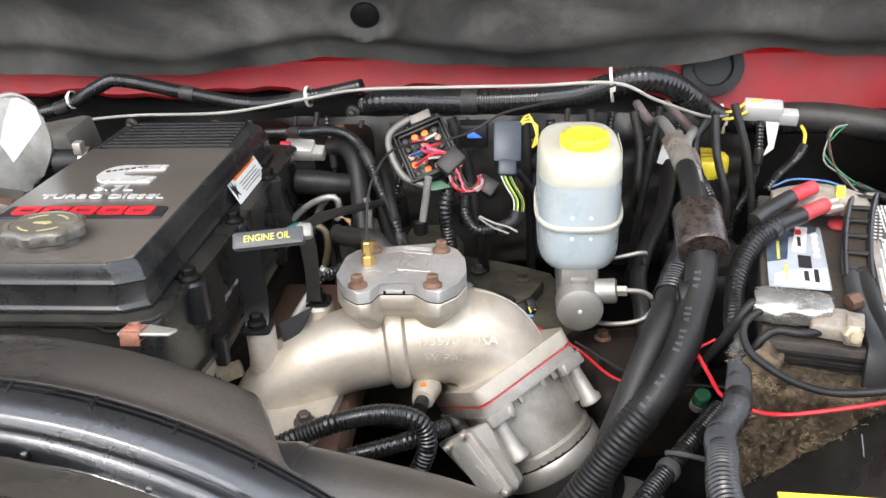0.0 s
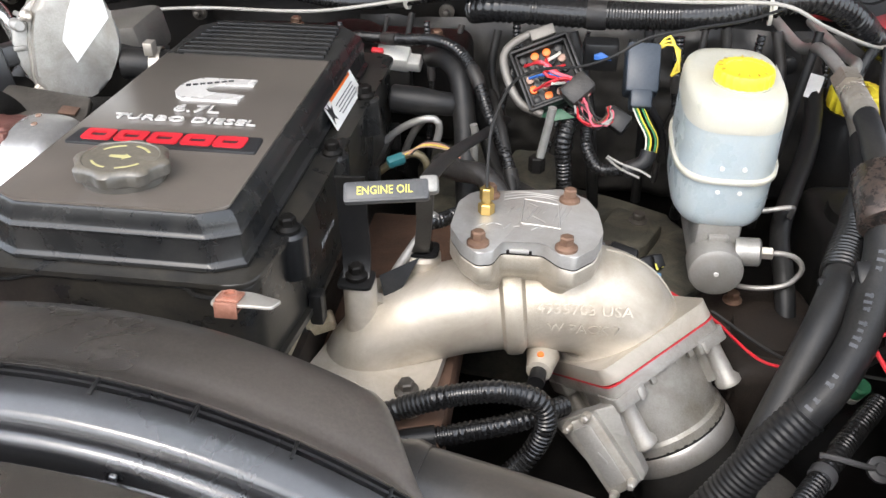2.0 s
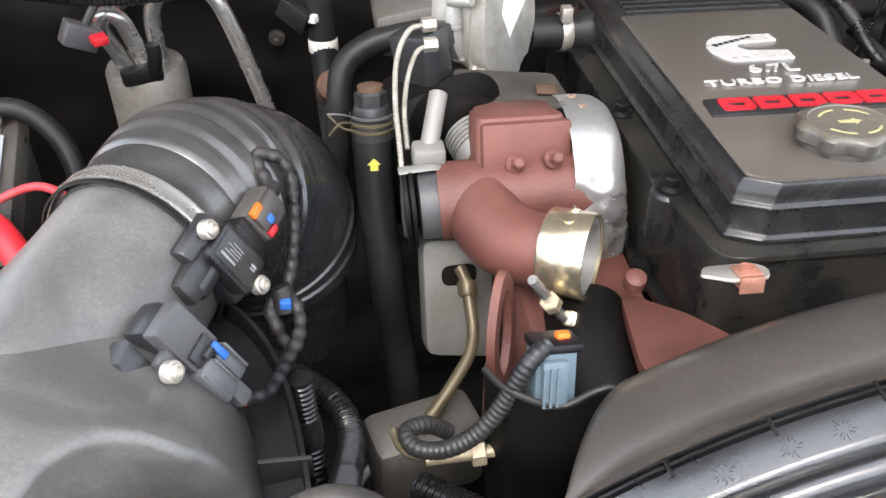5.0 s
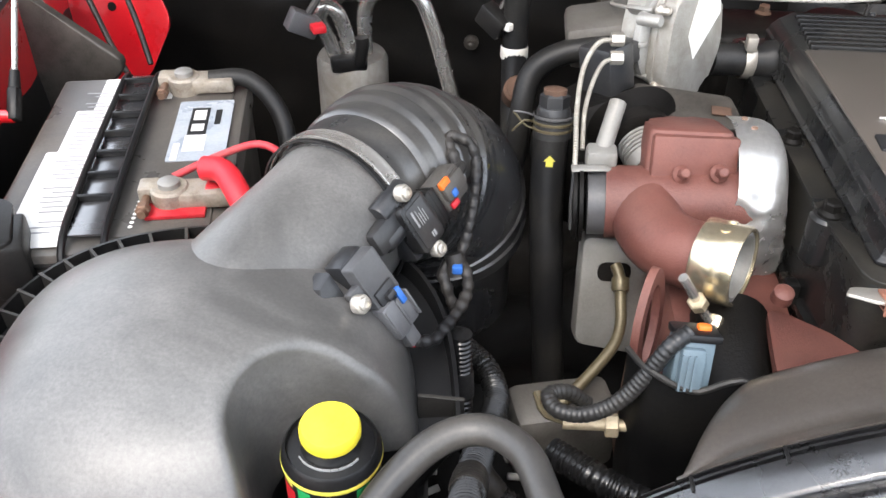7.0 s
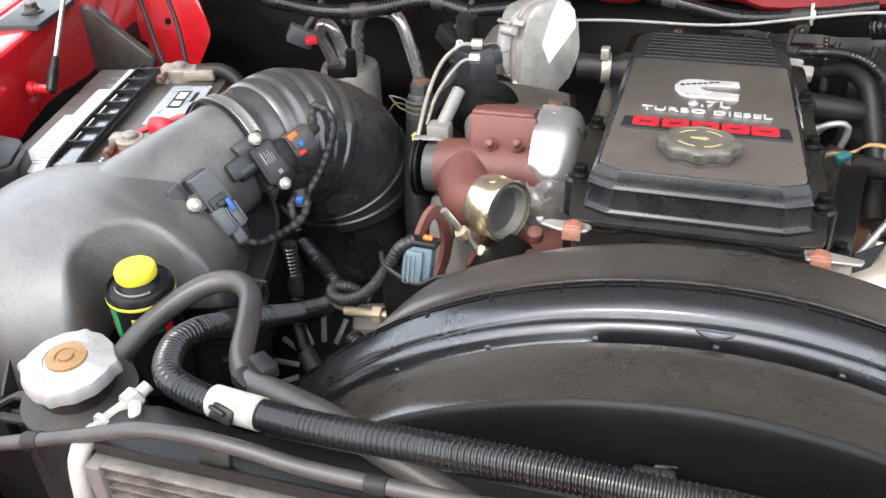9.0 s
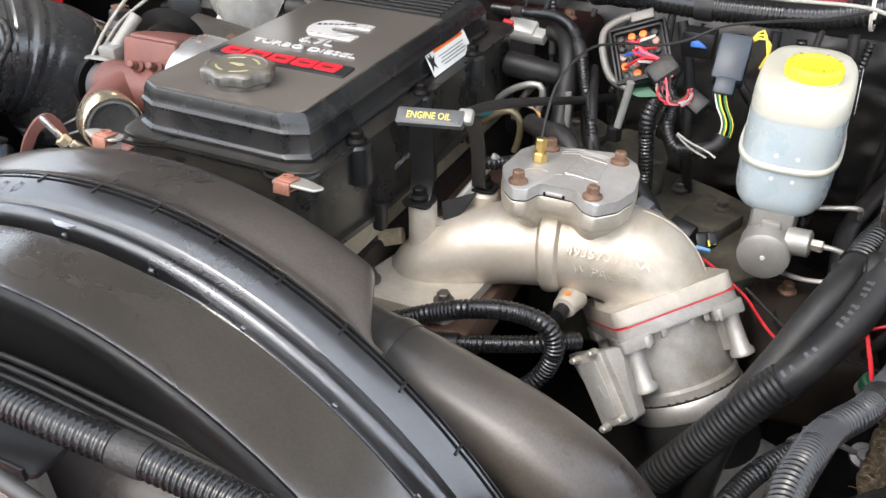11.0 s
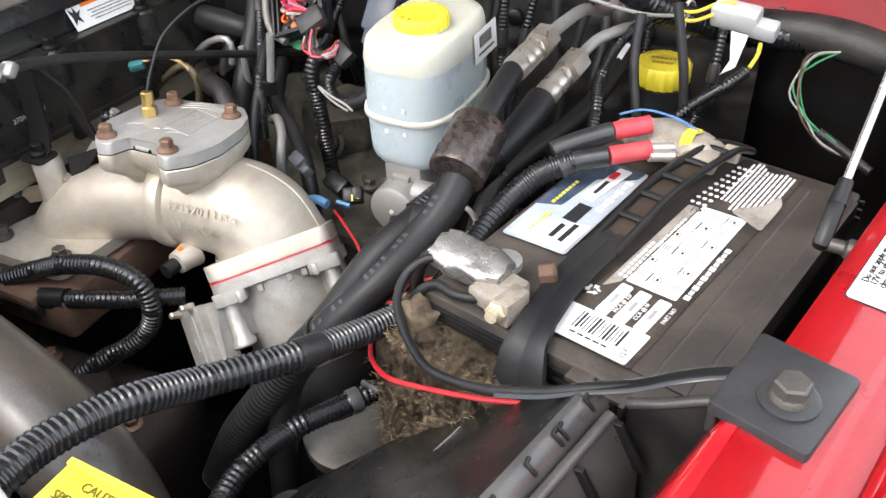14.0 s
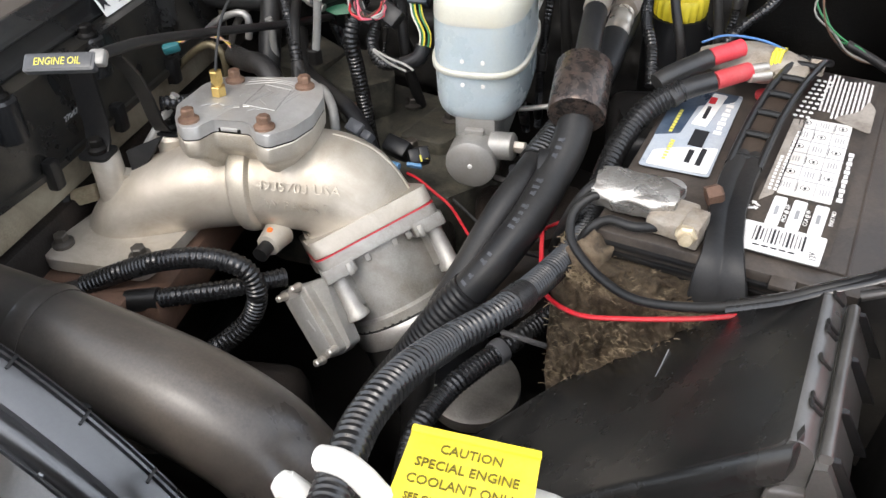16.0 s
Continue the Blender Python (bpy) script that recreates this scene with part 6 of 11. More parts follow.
# grey pressure sensor on the lid's shoulder, its plug pointing down
S2 = sensor_frame((-0.8275, 0.521, 1.0985))
s2 = thing("air_pressure_sensor", S2.translation, "grey air sensor with a pale grey plug on the air cleaner", "sensor")
bm = bmesh.new()
prism(bm, rounded(rect(0.036, 0.025), 0.002), 0.011, S2 @ Matrix.Translation((0, 0.002, -0.011)), 0.0012)
box(bm, (0.018, 0.012, 0.008), S2 @ Matrix.Translation((0.003, -0.015, -0.006)), 0.002)
part("housing", bm, M["grey_plastic"], s2)
bm = bmesh.new()
prism(bm, [(-0.022, -0.012), (0.018, -0.013), (0.022, -0.03), (-0.002, -0.036), (-0.02, -0.026)], 0.016, S2 @ Matrix.Translation((0, -0.004, -0.028)), 0.003)
box(bm, (0.04, 0.024, 0.018), S2 @ Matrix.Translation((0.0, 0.002, -0.02)), 0.003)
part("mount", bm, M["sensor_grey"], s2, "dark grey mounting wedge")
screw(s2, Vector((-0.8313, 0.4992, 1.0964)), SU.cross(SW))
bm = bmesh.new()
box(bm, (0.012, 0.018, 0.003), S2 @ Matrix.Translation((0.012, 0.001, 0.001)), 0.001)
box(bm, (0.005, 0.008, 0.006), S2 @ Matrix.Translation((0.014, 0.001, 0.003)), 0.001)
part("latch", bm, M["sensor_grey"], s2, "slate grey latch")
for nm, size, at in (("plug", (0.027, 0.014, 0.016), (0.03, -0.006, -0.003)), ("plug_side", (0.024, 0.01, 0.014), (0.032, 0.008, -0.004)), ("plug_end", (0.02, 0.012, 0.012), (0.047, -0.001, -0.004))):
    bm = bmesh.new()
    box(bm, size, S2 @ Matrix.Translation(at), 0.0025)
    part(nm, bm, M["plug_grey"], s2)
for dy in (-0.011, 0.0005, 0.012):
    bm = bmesh.new()
    box(bm, (0.022, 0.0016, 0.018), S2 @ Matrix.Translation((0.03, dy, -0.003)), 0.0005)
    part("plug_fin", bm, M["plug_grey"], s2)
bm = bmesh.new()
box(bm, (0.013, 0.005, 0.003), S2 @ Matrix.Translation((0.02, 0.0075, 0.0035)), 0.001)
part("seal_tab", bm, M["wire_blue"], s2, "blue seal")
bm = bmesh.new()
box(bm, (0.004, 0.006, 0.006), S2 @ Matrix.Translation((0.058, -0.001, -0.004)), 0.001)
part("end_seal", bm, M["wire_red"], s2, "red end seal")
for pts, who in (([S1 @ Vector((0.0, 0.064, -0.008)), (-0.794, 0.684, 1.112), (-0.7866, 0.6875, 1.1128), (-0.776, 0.6865, 1.106), (-0.771, 0.68, 1.092), (-0.771, 0.66, 1.075), (-0.774, 0.635, 1.058), (-0.78, 0.611, 1.045)], s1),
                 ([S2 @ Vector((0.056, -0.001, -0.004)), (-0.79, 0.53, 1.041), (-0.782, 0.55, 1.038), (-0.7725, 0.575, 1.0385), (-0.7703, 0.5925, 1.0425), (-0.775, 0.606, 1.048), (-0.784, 0.61, 1.05), (-0.79, 0.603, 1.044), (-0.786, 0.594, 1.034), (-0.78, 0.588, 1.02)], s2)):
    bm = bmesh.new()
    line = spline(pts, 0.0016)
    sweep(bm, line, [0.0044 + 0.0006 * math.sin(i * 1.1) + 0.0004 * math.sin(i * 0.37) for i in range(len(line))], 10)
    part("taped_lead", bm, M["tape"], who, "black taped lead")
bm = bmesh.new()
tube(bm, [(-0.779, 0.602, 1.041), (-0.781, 0.607, 1.05), (-0.783, 0.61, 1.056)], 0.0075, 12, 0.003)
wrap_ = part("taped_knot", bm, M["tape"], s2, "black taped knot of leads")
bm = bmesh.new()
box(bm, (0.008, 0.006, 0.007), Matrix.Translation((-0.779, 0.599, 1.05)), 0.0015)
part("blue_sleeve", bm, M["wire_blue"], wrap_, "blue crimp sleeve")

# ---- passenger battery ----
def battery(name, m, length, width, height, label, mat="battery", vent=0.22):
    b = thing(name, m @ Vector((0, 0, -height)), label, "battery", "truck batteries")
    bm = bmesh.new()
    box(bm, (width, length, height - 0.03), m @ Matrix.Translation((0, 0, -height / 2 - 0.015)), 0.004)
    part("case", bm, M["plastic"], b)
    bm = bmesh.new()
    prism(bm, rounded(rect(width + 0.006, length + 0.006), 0.006), 0.03, m @ Matrix.Translation((0, 0, -0.032)), 0.003)
    part("lid", bm, M[mat], b)
    for s in (-1, 1):
        for k in range(3):
            bm = bmesh.new()
            box(bm, (width + 0.012, 0.004, 0.004), m @ Matrix.Translation((0, s * (length / 2 + 0.004), -0.012 - 0.008 * k)), 0.0008)
            part("rim_bar", bm, M["plastic"], b)
    bm = bmesh.new()
    prism(bm, rounded(rect(width * 0.45, length - 0.03, width * vent, 0.0), 0.003), 0.0025, m @ Matrix.Translation((0, 0, -0.0025)), 0.001)
    part("vent_cover", bm, M[mat], b)
    return b


PB = frame_at((-1.098, 0.765, 1.036), (0, 0, 1), (math.cos(radians(11.5)), math.sin(radians(11.5)), 0))
pbat = battery("battery", PB, 0.31, 0.19, 0.2, "dusty black truck battery with white and blue labels", "battery_dusty_glare")


def strap(parent, m, length, height, x, wob=0.0):
    """Ladder-shaped hold-down strap over the battery."""
    bm = bmesh.new()
    for dx in (-0.0165, 0.0165):
        pts = [m @ Vector((x + dx, -length / 2 - 0.016, -0.1)), m @ Vector((x + dx, -length / 2 - 0.012, -0.02)), m @ Vector((x + dx, -length / 2 + 0.01, 0.006)), m @ Vector((x + dx, -length / 4, 0.011)), m @ Vector((x + dx + wob, 0, 0.012)), m @ Vector((x + dx, length / 4, 0.011)), m @ Vector((x + dx, length / 2 - 0.01, 0.007)), m @ Vector((x + dx, length / 2 + 0.012, -0.02))]
        tube(bm, pts, 0.0032, 8)
    part("strap_rail", bm, M["plastic"], parent)
    for k in range(7):
        y = -length / 2 + 0.06 + k * (length - 0.09) / 6
        bm = bmesh.new()
        box(bm, (0.033, 0.004, 0.006), m @ Matrix.Translation((x + wob * 0.5, y, 0.01)), 0.001)
        part("rung", bm, M["plastic"], parent)
    bm = bmesh.new()
    box(bm, (0.033, length * 0.93, 0.0025), m @ Matrix.Translation((x, 0, 0.0055)), 0.0008)
    part("strap_web", bm, M["shroud"], parent)


ps = thing("battery_strap", PB @ Vector((-0.01, 0, 0.0)), "black ladder-shaped battery hold-down strap", "strap", "battery straps")
strap(ps, PB, 0.31, 0.012, -0.012)
bm = bmesh.new()
prism(bm, rounded([(-0.078, -0.15), (-0.03, -0.15), (-0.03, 0.15), (-0.052, 0.15), (-0.052, 0.08), (-0.068, 0.08), (-0.068, 0.0), (-0.078, 0.0)], 0.002), 0.0006, PB @ Matrix.Translation((0, 0, 0.0001)))
prism(bm, rounded([(0.008, 0.1), (0.022, 0.1), (0.022, 0.15), (0.008, 0.15)], 0.001), 0.0006, PB @ Matrix.Translation((0, 0, 0.0001)))
lab = part("label", bm, M["white"], pbat, "torn white paper label")
bm = bmesh.new()
bars(bm, PB @ Matrix.Translation((0, 0, 0.0008)), [(-0.053 + 0.0035 * (i % 3), -0.13 + 0.0075 * i, 0.02 + 0.006 * (i % 2), 0.0018) for i in range(34) if i % 7 not in (3,)])
part("label_print", bm, M["grey_print"], lab)
bm = bmesh.new()
prism(bm, rounded(rect(0.054, 0.118, 0.06, 0.032), 0.003), 0.0006, PB @ Matrix.Translation((0, 0, 0.0003)))
lab = part("label", bm, M["label_blue"], pbat, "blue-grey foil label")
bm = bmesh.new()
bars(bm, PB @ Matrix.Translation((0, 0, 0.001)), [(0.056, 0.06, 0.012, 0.02), (0.056, 0.035, 0.012, 0.014), (0.056, 0.005, 0.02, 0.03), (0.04, -0.01, 0.006, 0.03)])
part("label_print", bm, M["white"], lab)
bm = bmesh.new()
bars(bm, PB @ Matrix.Translation((0, 0, 0.0009)), [(0.074, 0.055, 0.006, 0.03), (0.056, 0.045, 0.018, 0.06)])
part("label_band", bm, M["ink"], lab)
bm = bmesh.new()
for i in range(11):
    prism(bm, circle(0.002, 8, 0.02 + 0.0003 * i, -0.128 + 0.0062 * i), 0.0004, PB @ Matrix.Translation((0, 0, 0.0004)))
part("dot_print", bm, M["white"], pbat)


def terminal(name, m, label, mat, cable, cable_mat, boot_mat=None):
    """Battery clamp: split ring, ears with a through bolt, cable barrel."""
    t = thing(name, m.translation, label, "battery terminal", "battery terminals")
    bm = bmesh.new()
    lathe(bm, [(0.0165, 0.0), (0.0165, 0.016), (0.0145, 0.018)], m, 24)
    box(bm, (0.045, 0.028, 0.015), m @ Matrix.Translation((0.028, 0, 0.009)), 0.003)
    box(bm, (0.018, 0.02, 0.018), m @ Matrix.Translation((-0.018, 0.006, 0.009)), 0.003)
    part("clamp", bm, M[mat], t)
    bm = bmesh.new()
    lathe(bm, [(0.0095, 0.016), (0.009, 0.0225), (0.0075, 0.0235)], m, 24)
    part("post", bm, M["alu_dull"], t, "lead battery post")
    bm = bmesh.new()
    hexagon(bm, 0.011, 0.007, m @ Matrix.Translation((-0.02, -0.018, 0.009)) @ Matrix.Rotation(radians(90), 4, "X"), 0.001)
    lathe(bm, [(0.0038, -0.03), (0.0038, 0.012)], m @ Matrix.Translation((-0.02, -0.018, 0.009)) @ Matrix.Rotation(radians(90), 4, "X"), 12)
    part("clamp_bolt", bm, M["rust_bolt"], t, "corroded clamp bolt")
    bm = bmesh.new()
    tube(bm, cable, 0.0095, 14)
    part("cable", bm, M[cable_mat], t)
    return t


terminal("battery_terminal", PB @ Matrix.Translation((0.035, 0.118, 0.0)), "corroded grey battery clamp with a black cable", "corroded", [PB @ Vector((0.06, 0.118, 0.012)), PB @ Vector((0.1, 0.118, 0.01)), PB @ Vector((0.13, 0.1, -0.02)), PB @ Vector((0.14, 0.07, -0.07)), PB @ Vector((0.145, 0.05, -0.13))], "rubber")
t2 = terminal("battery_terminal", PB @ Matrix.Translation((0.05, -0.095, 0.0)), "corroded grey battery clamp with a red cable", "corroded", [PB @ Vector((0.08, -0.095, 0.01)), PB @ Vector((0.11, -0.1, 0.004)), PB @ Vector((0.135, -0.115, -0.015)), PB @ Vector((0.15, -0.13, -0.05))], "wire_red")
bm = bmesh.new()
box(bm, (0.05, 0.03, 0.004), PB @ Matrix.Translation((0.055, -0.105, 0.002)), 0.001)
part("red_washer", bm, M["wire_red"], t2, "red felt washer")
bm = bmesh.new()
tube(bm, [PB @ Vector((0.05, -0.075, 0.014)), PB @ Vector((0.09, -0.055, 0.022)), PB @ Vector((0.125, -0.05, 0.028)), PB @ Vector((0.15, -0.07, 0.02)), PB @ Vector((0.165, -0.095, 0.0))], 0.0035, 10)
part("extra_wire", bm, M["sleeve_red"], t2, "faded red fused wire")
bm = bmesh.new()
tube(bm, [(-1.0, 0.69, 1.068), (-0.983, 0.685, 1.07), (-0.968, 0.668, 1.066), (-0.95, 0.645, 1.05)], 0.0105, 16)
part("cable_boot", bm, M["label_red"], t2, "bright red rubber cable boot")

# ---- turbocharger and exhaust side ----
turbo = thing("turbocharger", (-0.6, 0.7, 0.93), "red-brown rusted turbine housing with a polished heat shield", "turbocharger")
bm = bmesh.new()
sweep(bm, spline([(-0.662, 0.714, 1.043), (-0.62, 0.712, 1.046), (-0.58, 0.712, 1.048), (-0.545, 0.712, 1.05)], 0.005), 0.031, 28)
line = spline([(-0.622, 0.716, 1.046), (-0.628, 0.69, 1.043), (-0.62, 0.662, 1.043), (-0.603, 0.641, 1.047), (-0.584, 0.628, 1.052)], 0.004)
sweep(bm, line, [0.03 - 0.003 * i / len(line) for i in range(len(line))], 28)
part("turbine_housing", bm, M["iron_red"], turbo)
bm = bmesh.new()
BMx = frame_at((-0.585, 0.742, 1.066), (0, 0.32, 1), (1, 0.05, 0))
prism(bm, rounded([(-0.05, -0.03), (0.024, -0.032), (0.024, 0.035), (-0.01, 0.038), (-0.03, 0.028), (-0.05, 0.01)], 0.008, 3), 0.042, BMx @ Matrix.Translation((0, 0, -0.006)), 0.005, top_scale=0.93)
box(bm, (0.07, 0.012, 0.046), BMx @ Matrix.Translation((-0.011, -0.03, 0.009)), 0.003)
part("inlet_flange", bm, M["iron_red"], turbo)
for p in ((-0.605, 0.7035, 1.08), (-0.576, 0.7015, 1.084)):
    bolt(turbo, p, (0.05, -0.8, 0.6), 0.0085, 0.0075, "iron_red")
    bm = bmesh.new()
    lathe(bm, [(0.0042, 0.008), (0.0042, 0.014), (0.003, 0.015)], frame_at(p, (0.05, -0.8, 0.6)), 12)
    part("stud_end", bm, M["iron_red"], turbo, "worn stud end")
# heat shield: a crumpled half box over the end of the housing
prof = [(0.775, 1.098), (0.755, 1.104), (0.735, 1.1045), (0.716, 1.1), (0.7, 1.089), (0.687, 1.073), (0.678, 1.052), (0.674, 1.028), (0.673, 1.004), (0.675, 0.98), (0.68, 0.955), (0.684, 0.935)]
prof = [tuple(q)[1:] for q in spline([(0, y, z) for y, z in prof], 0.004)]
rows = []
for k, (dx, inset) in enumerate([(0.0, 0.0), (0.004, 0.0), (0.008, 0.0), (0.012, 0.0), (0.016, 0.0), (0.02, 0.0), (0.024, 0.0005), (0.028, 0.001), (0.032, 0.002), (0.036, 0.004), (0.0395, 0.007), (0.0425, 0.012), (0.0445, 0.018), (0.046, 0.026), (0.047, 0.036), (0.0475, 0.05), (0.048, 0.065)]):
    row = []
    for y, z in prof:
        cy, cz = 0.76, 1.0
        d = Vector((cy - y, cz - z))
        d = d.normalized() * min(inset, d.length) if d.length else d
        q = Vector((-0.5615 + dx, y + d.x, z + d.y))
        low = max(0.0, min(1.0, (1.085 - z) / 0.03))
        q += Vector((0.3, -0.8, 0.5)) * low * (0.009 * noise.noise(q * 55) + 0.004 * noise.noise(q * 150))
        if z < 1.045 and dx > 0.016:
            q += Vector((0.006, 0.01, 0)) * min(1.0, (1.045 - z) / 0.02) * (dx - 0.016) / 0.03
        row.append(q)
    rows.append(row)
bm = bmesh.new()
loft(bm, rows, close=False, caps=False)
bmesh.ops.solidify(bm, geom=bm.faces[:], thickness=0.001)
part("heat_shield", bm, M["shield"], turbo, "crumpled shiny aluminium heat shield", 50)
for x in (-0.55, -0.545):
    bm = bmesh.new()
    lathe(bm, [(0.0028, -0.0005), (0.0026, 0.0006)], Matrix.Translation((x, 0.758 if x < -0.548 else 0.742, 1.1053)), 12)
    part("spot_mark", bm, M["rust_pale"], turbo)
bm = bmesh.new()
VN = Vector((0.82, -0.495, 0.1)).normalized()
VM = frame_at((-0.579, 0.625, 1.053), VN, (0.7, 0.6, 0))
for x, y in ((0, 0),):
    lathe(bm, [(0.0275, -0.018), (0.0275, 0.014), (0.0245, 0.014), (0.0245, 0.004), (0.0235, 0.002)], VM, 40, caps=False)
    lathe(bm, [(0.0245, 0.002), (0.001, 0.002)], VM, 40)
part("outlet_flange", bm, M["alu_mid"], turbo, "bare machined steel outlet face")
clampv = thing("v_band_clamp", (-0.579, 0.625, 1.053), "gold zinc plated V-band clamp on the turbine outlet", "clamp")
bm = bmesh.new()
lathe(bm, [(0.0305, -0.017), (0.0315, -0.015), (0.0315, 0.014), (0.0305, 0.016), (0.0288, 0.016), (0.0288, -0.017)], VM, 48, caps=False)
part("band", bm, M["gold"], clampv)
bm = bmesh.new()
for k in (-0.4, -0.9):
    lathe(bm, [(0.004, 0.0312), (0.004, 0.0322), (0.002, 0.0326)], VM @ Matrix.Rotation(k + 2.1, 4, "Z") @ Matrix.Rotation(radians(90), 4, "Y"), 12)
part("spot_weld", bm, M["gold"], clampv)
bm = bmesh.new()
T1, T2 = Vector((-0.606, 0.583, 1.05)), Vector((-0.578, 0.587, 1.018))
box(bm, (0.02, 0.012, 0.01), frame_at((-0.598, 0.592, 1.036), VN, (0.6, 0.4, -0.6)), 0.003)
box(bm, (0.02, 0.012, 0.01), frame_at((-0.583, 0.59, 1.022), VN, (0.6, 0.4, -0.6)), 0.003)
part("trunnion", bm, M["gold"], clampv)
bm = bmesh.new()
tube(bm, [(-0.619, 0.575, 1.075), (-0.611, 0.578, 1.062), (-0.6, 0.584, 1.042), (-0.582, 0.589, 1.015)], 0.0036, 12)
part("t_bolt", bm, M["zinc"], clampv, "pale zinc T-bolt")
bm = bmesh.new()
hexagon(bm, 0.0125, 0.009, frame_at((-0.601, 0.583, 1.044), (-0.45, -0.35, 0.8)), 0.001)
part("nut", bm, M["nut_gold"], clampv)

# compressor end, oil feed, rings on the left
bm = bmesh.new()
EM1 = frame_at((-0.655, 0.714, 1.042), (-1, 0.02, -0.06))
lathe(bm, [(0.0275, -0.005), (0.0275, 0.022), (0.024, 0.023)], EM1, 32)
part("hub", bm, M["grey_plastic"], turbo, "grey steel hub")
for k, r in ((0.026, 0.034), (0.031, 0.033)):
    bm = bmesh.new()
    lathe(bm, [(r - 0.006, k), (r, k), (r, k + 0.003), (r - 0.006, k + 0.003)], EM1, 36)
    part("ring", bm, M["near_black"], turbo)
bm = bmesh.new()
lathe(bm, [(0.021, -0.01)] + [q for k in range(6) for q in ((0.0225, 0.004 * k), (0.0225, 0.004 * k + 0.0025), (0.0208, 0.004 * k + 0.003), (0.0208, 0.004 * k + 0.0038))], frame_at((-0.622, 0.752, 1.062), (-0.3, 0.9, 0.25)), 40)
part("bearing_housing", bm, M["alu_dull"], turbo, "dull aluminium bearing housing with oil ring grooves")
bm = bmesh.new()
lathe(bm, [(0.024, 0.025), (0.03, 0.028), (0.03, 0.034), (0.027, 0.036), (0.027, 0.042), (0.042, 0.05)], frame_at((-0.622, 0.752, 1.062), (-0.3, 0.9, 0.25)), 40)
part("bearing_flange", bm, M["near_black"], turbo)
bm = bmesh.new()
lathe(bm, [(0.05, 0.0), (0.075, 0.02), (0.078, 0.07), (0.06, 0.1)], frame_at((-0.64, 0.8, 1.01), (-0.1, 0.95, 0.0)), 40)
part("compressor_housing", bm, M["near_black"], turbo)

# bracket and oil line
bk = thing("hose_bracket", (-0.68, 0.715, 1.075), "bent steel bracket holding braided lines", "bracket")
bm = bmesh.new()
tube(bm, [(-0.693, 0.715, 1.073), (-0.675, 0.716, 1.074), (-0.66, 0.717, 1.073), (-0.653, 0.717, 1.06), (-0.652, 0.717, 1.045)], 0.0052, 8, flat=0.35)
box(bm, (0.026, 0.02, 0.02), Matrix.Translation((-0.668, 0.73, 1.076)), 0.004)
part("bracket", bm, M["alu_mid"], bk)
bm = bmesh.new()
lathe(bm, [(0.0075, 0.0), (0.0075, 0.045), (0.006, 0.046), (0.006, 0.044)], frame_at((-0.667, 0.735, 1.08), (0.25, 0.7, 0.65)), 16)
part("spigot", bm, M["alu_mid"], bk, "open pipe stub")
bm = bmesh.new()
corrugated(bm, [(-0.656, 0.842, 1.134), (-0.672, 0.83, 1.135), (-0.685, 0.8, 1.125), (-0.69, 0.765, 1.105), (-0.69, 0.735, 1.085), (-0.69, 0.715, 1.068)], 0.0024, 0.0022, 0.0006, 10)
corrugated(bm, [(-0.654, 0.831, 1.121), (-0.667, 0.82, 1.12), (-0.677, 0.795, 1.11), (-0.683, 0.765, 1.098), (-0.684, 0.735, 1.08)], 0.0022, 0.0022, 0.0006, 10)
part("braided_line", bm, M["braid"], bk, "pair of braided cream lines")
bm = bmesh.new()
for y, z in ((0.842, 1.134), (0.831, 1.121)):
    hexagon(bm, 0.011, 0.012, frame_at((-0.66, y, z), (1, 0.1, 0)), 0.001)
part("line_fitting", bm, M["steel"], bk, "bright hose fittings")
bm = bmesh.new()
tube(bm, [(-0.69, 0.715, 1.07), (-0.69, 0.714, 1.04), (-0.688, 0.713, 1.012)], 0.0018, 8)
tube(bm, [(-0.684, 0.715, 1.07), (-0.684, 0.714, 1.04), (-0.682, 0.713, 1.012)], 0.0018, 8)
part("cable", bm, M["grey_plastic"], bk)

# throttle actuator behind the turbo
actu = thing("actuator", (-0.59, 0.9, 1.03), "grey cast aluminium actuator with a white label", "actuator")
AM = frame_at((-0.574, 0.884, 1.11), (0.7, -0.69, 0.19), (0.7, 0.71, 0.03))
out = rounded([(-0.048, -0.02), (-0.034, -0.038), (-0.008, -0.046), (0.014, -0.041), (0.04, -0.006), (0.042, 0.045), (0.022, 0.066), (-0.02, 0.06), (-0.036, 0.03)], 0.013, 4)
bm = bmesh.new()
prism(bm, out, 0.034, AM @ Matrix.Translation((0, 0, -0.034)), 0.005, 3)
prism(bm, [(x * 1.05, y * 1.05) for x, y in out], 0.005, AM @ Matrix.Translation((0, 0, -0.02)), 0.0015)
prism(bm, [(x * 0.96, y * 0.96) for x, y in out], 0.03, AM @ Matrix.Translation((0, 0, -0.06)), 0.002)
part("housing", bm, M["alu_cast"], actu)
bm = bmesh.new()
lathe(bm, [(0.05, -0.034), (0.052, -0.032), (0.052, -0.026), (0.049, -0.024)], AM @ Matrix.Translation((-0.002, 0.008, 0)), 40)
for k in range(5):
    a = radians(95 + 38 * k)
    box(bm, (0.012, 0.005, 0.03), AM @ Matrix.Translation((-0.002 + 0.047 * math.cos(a), 0.008 + 0.047 * math.sin(a), -0.036)) @ Matrix.Rotation(a, 4, "Z"), 0.0015)
part("rim", bm, M["alu_dull"], actu, "ribbed cast rim")
bm = bmesh.new()
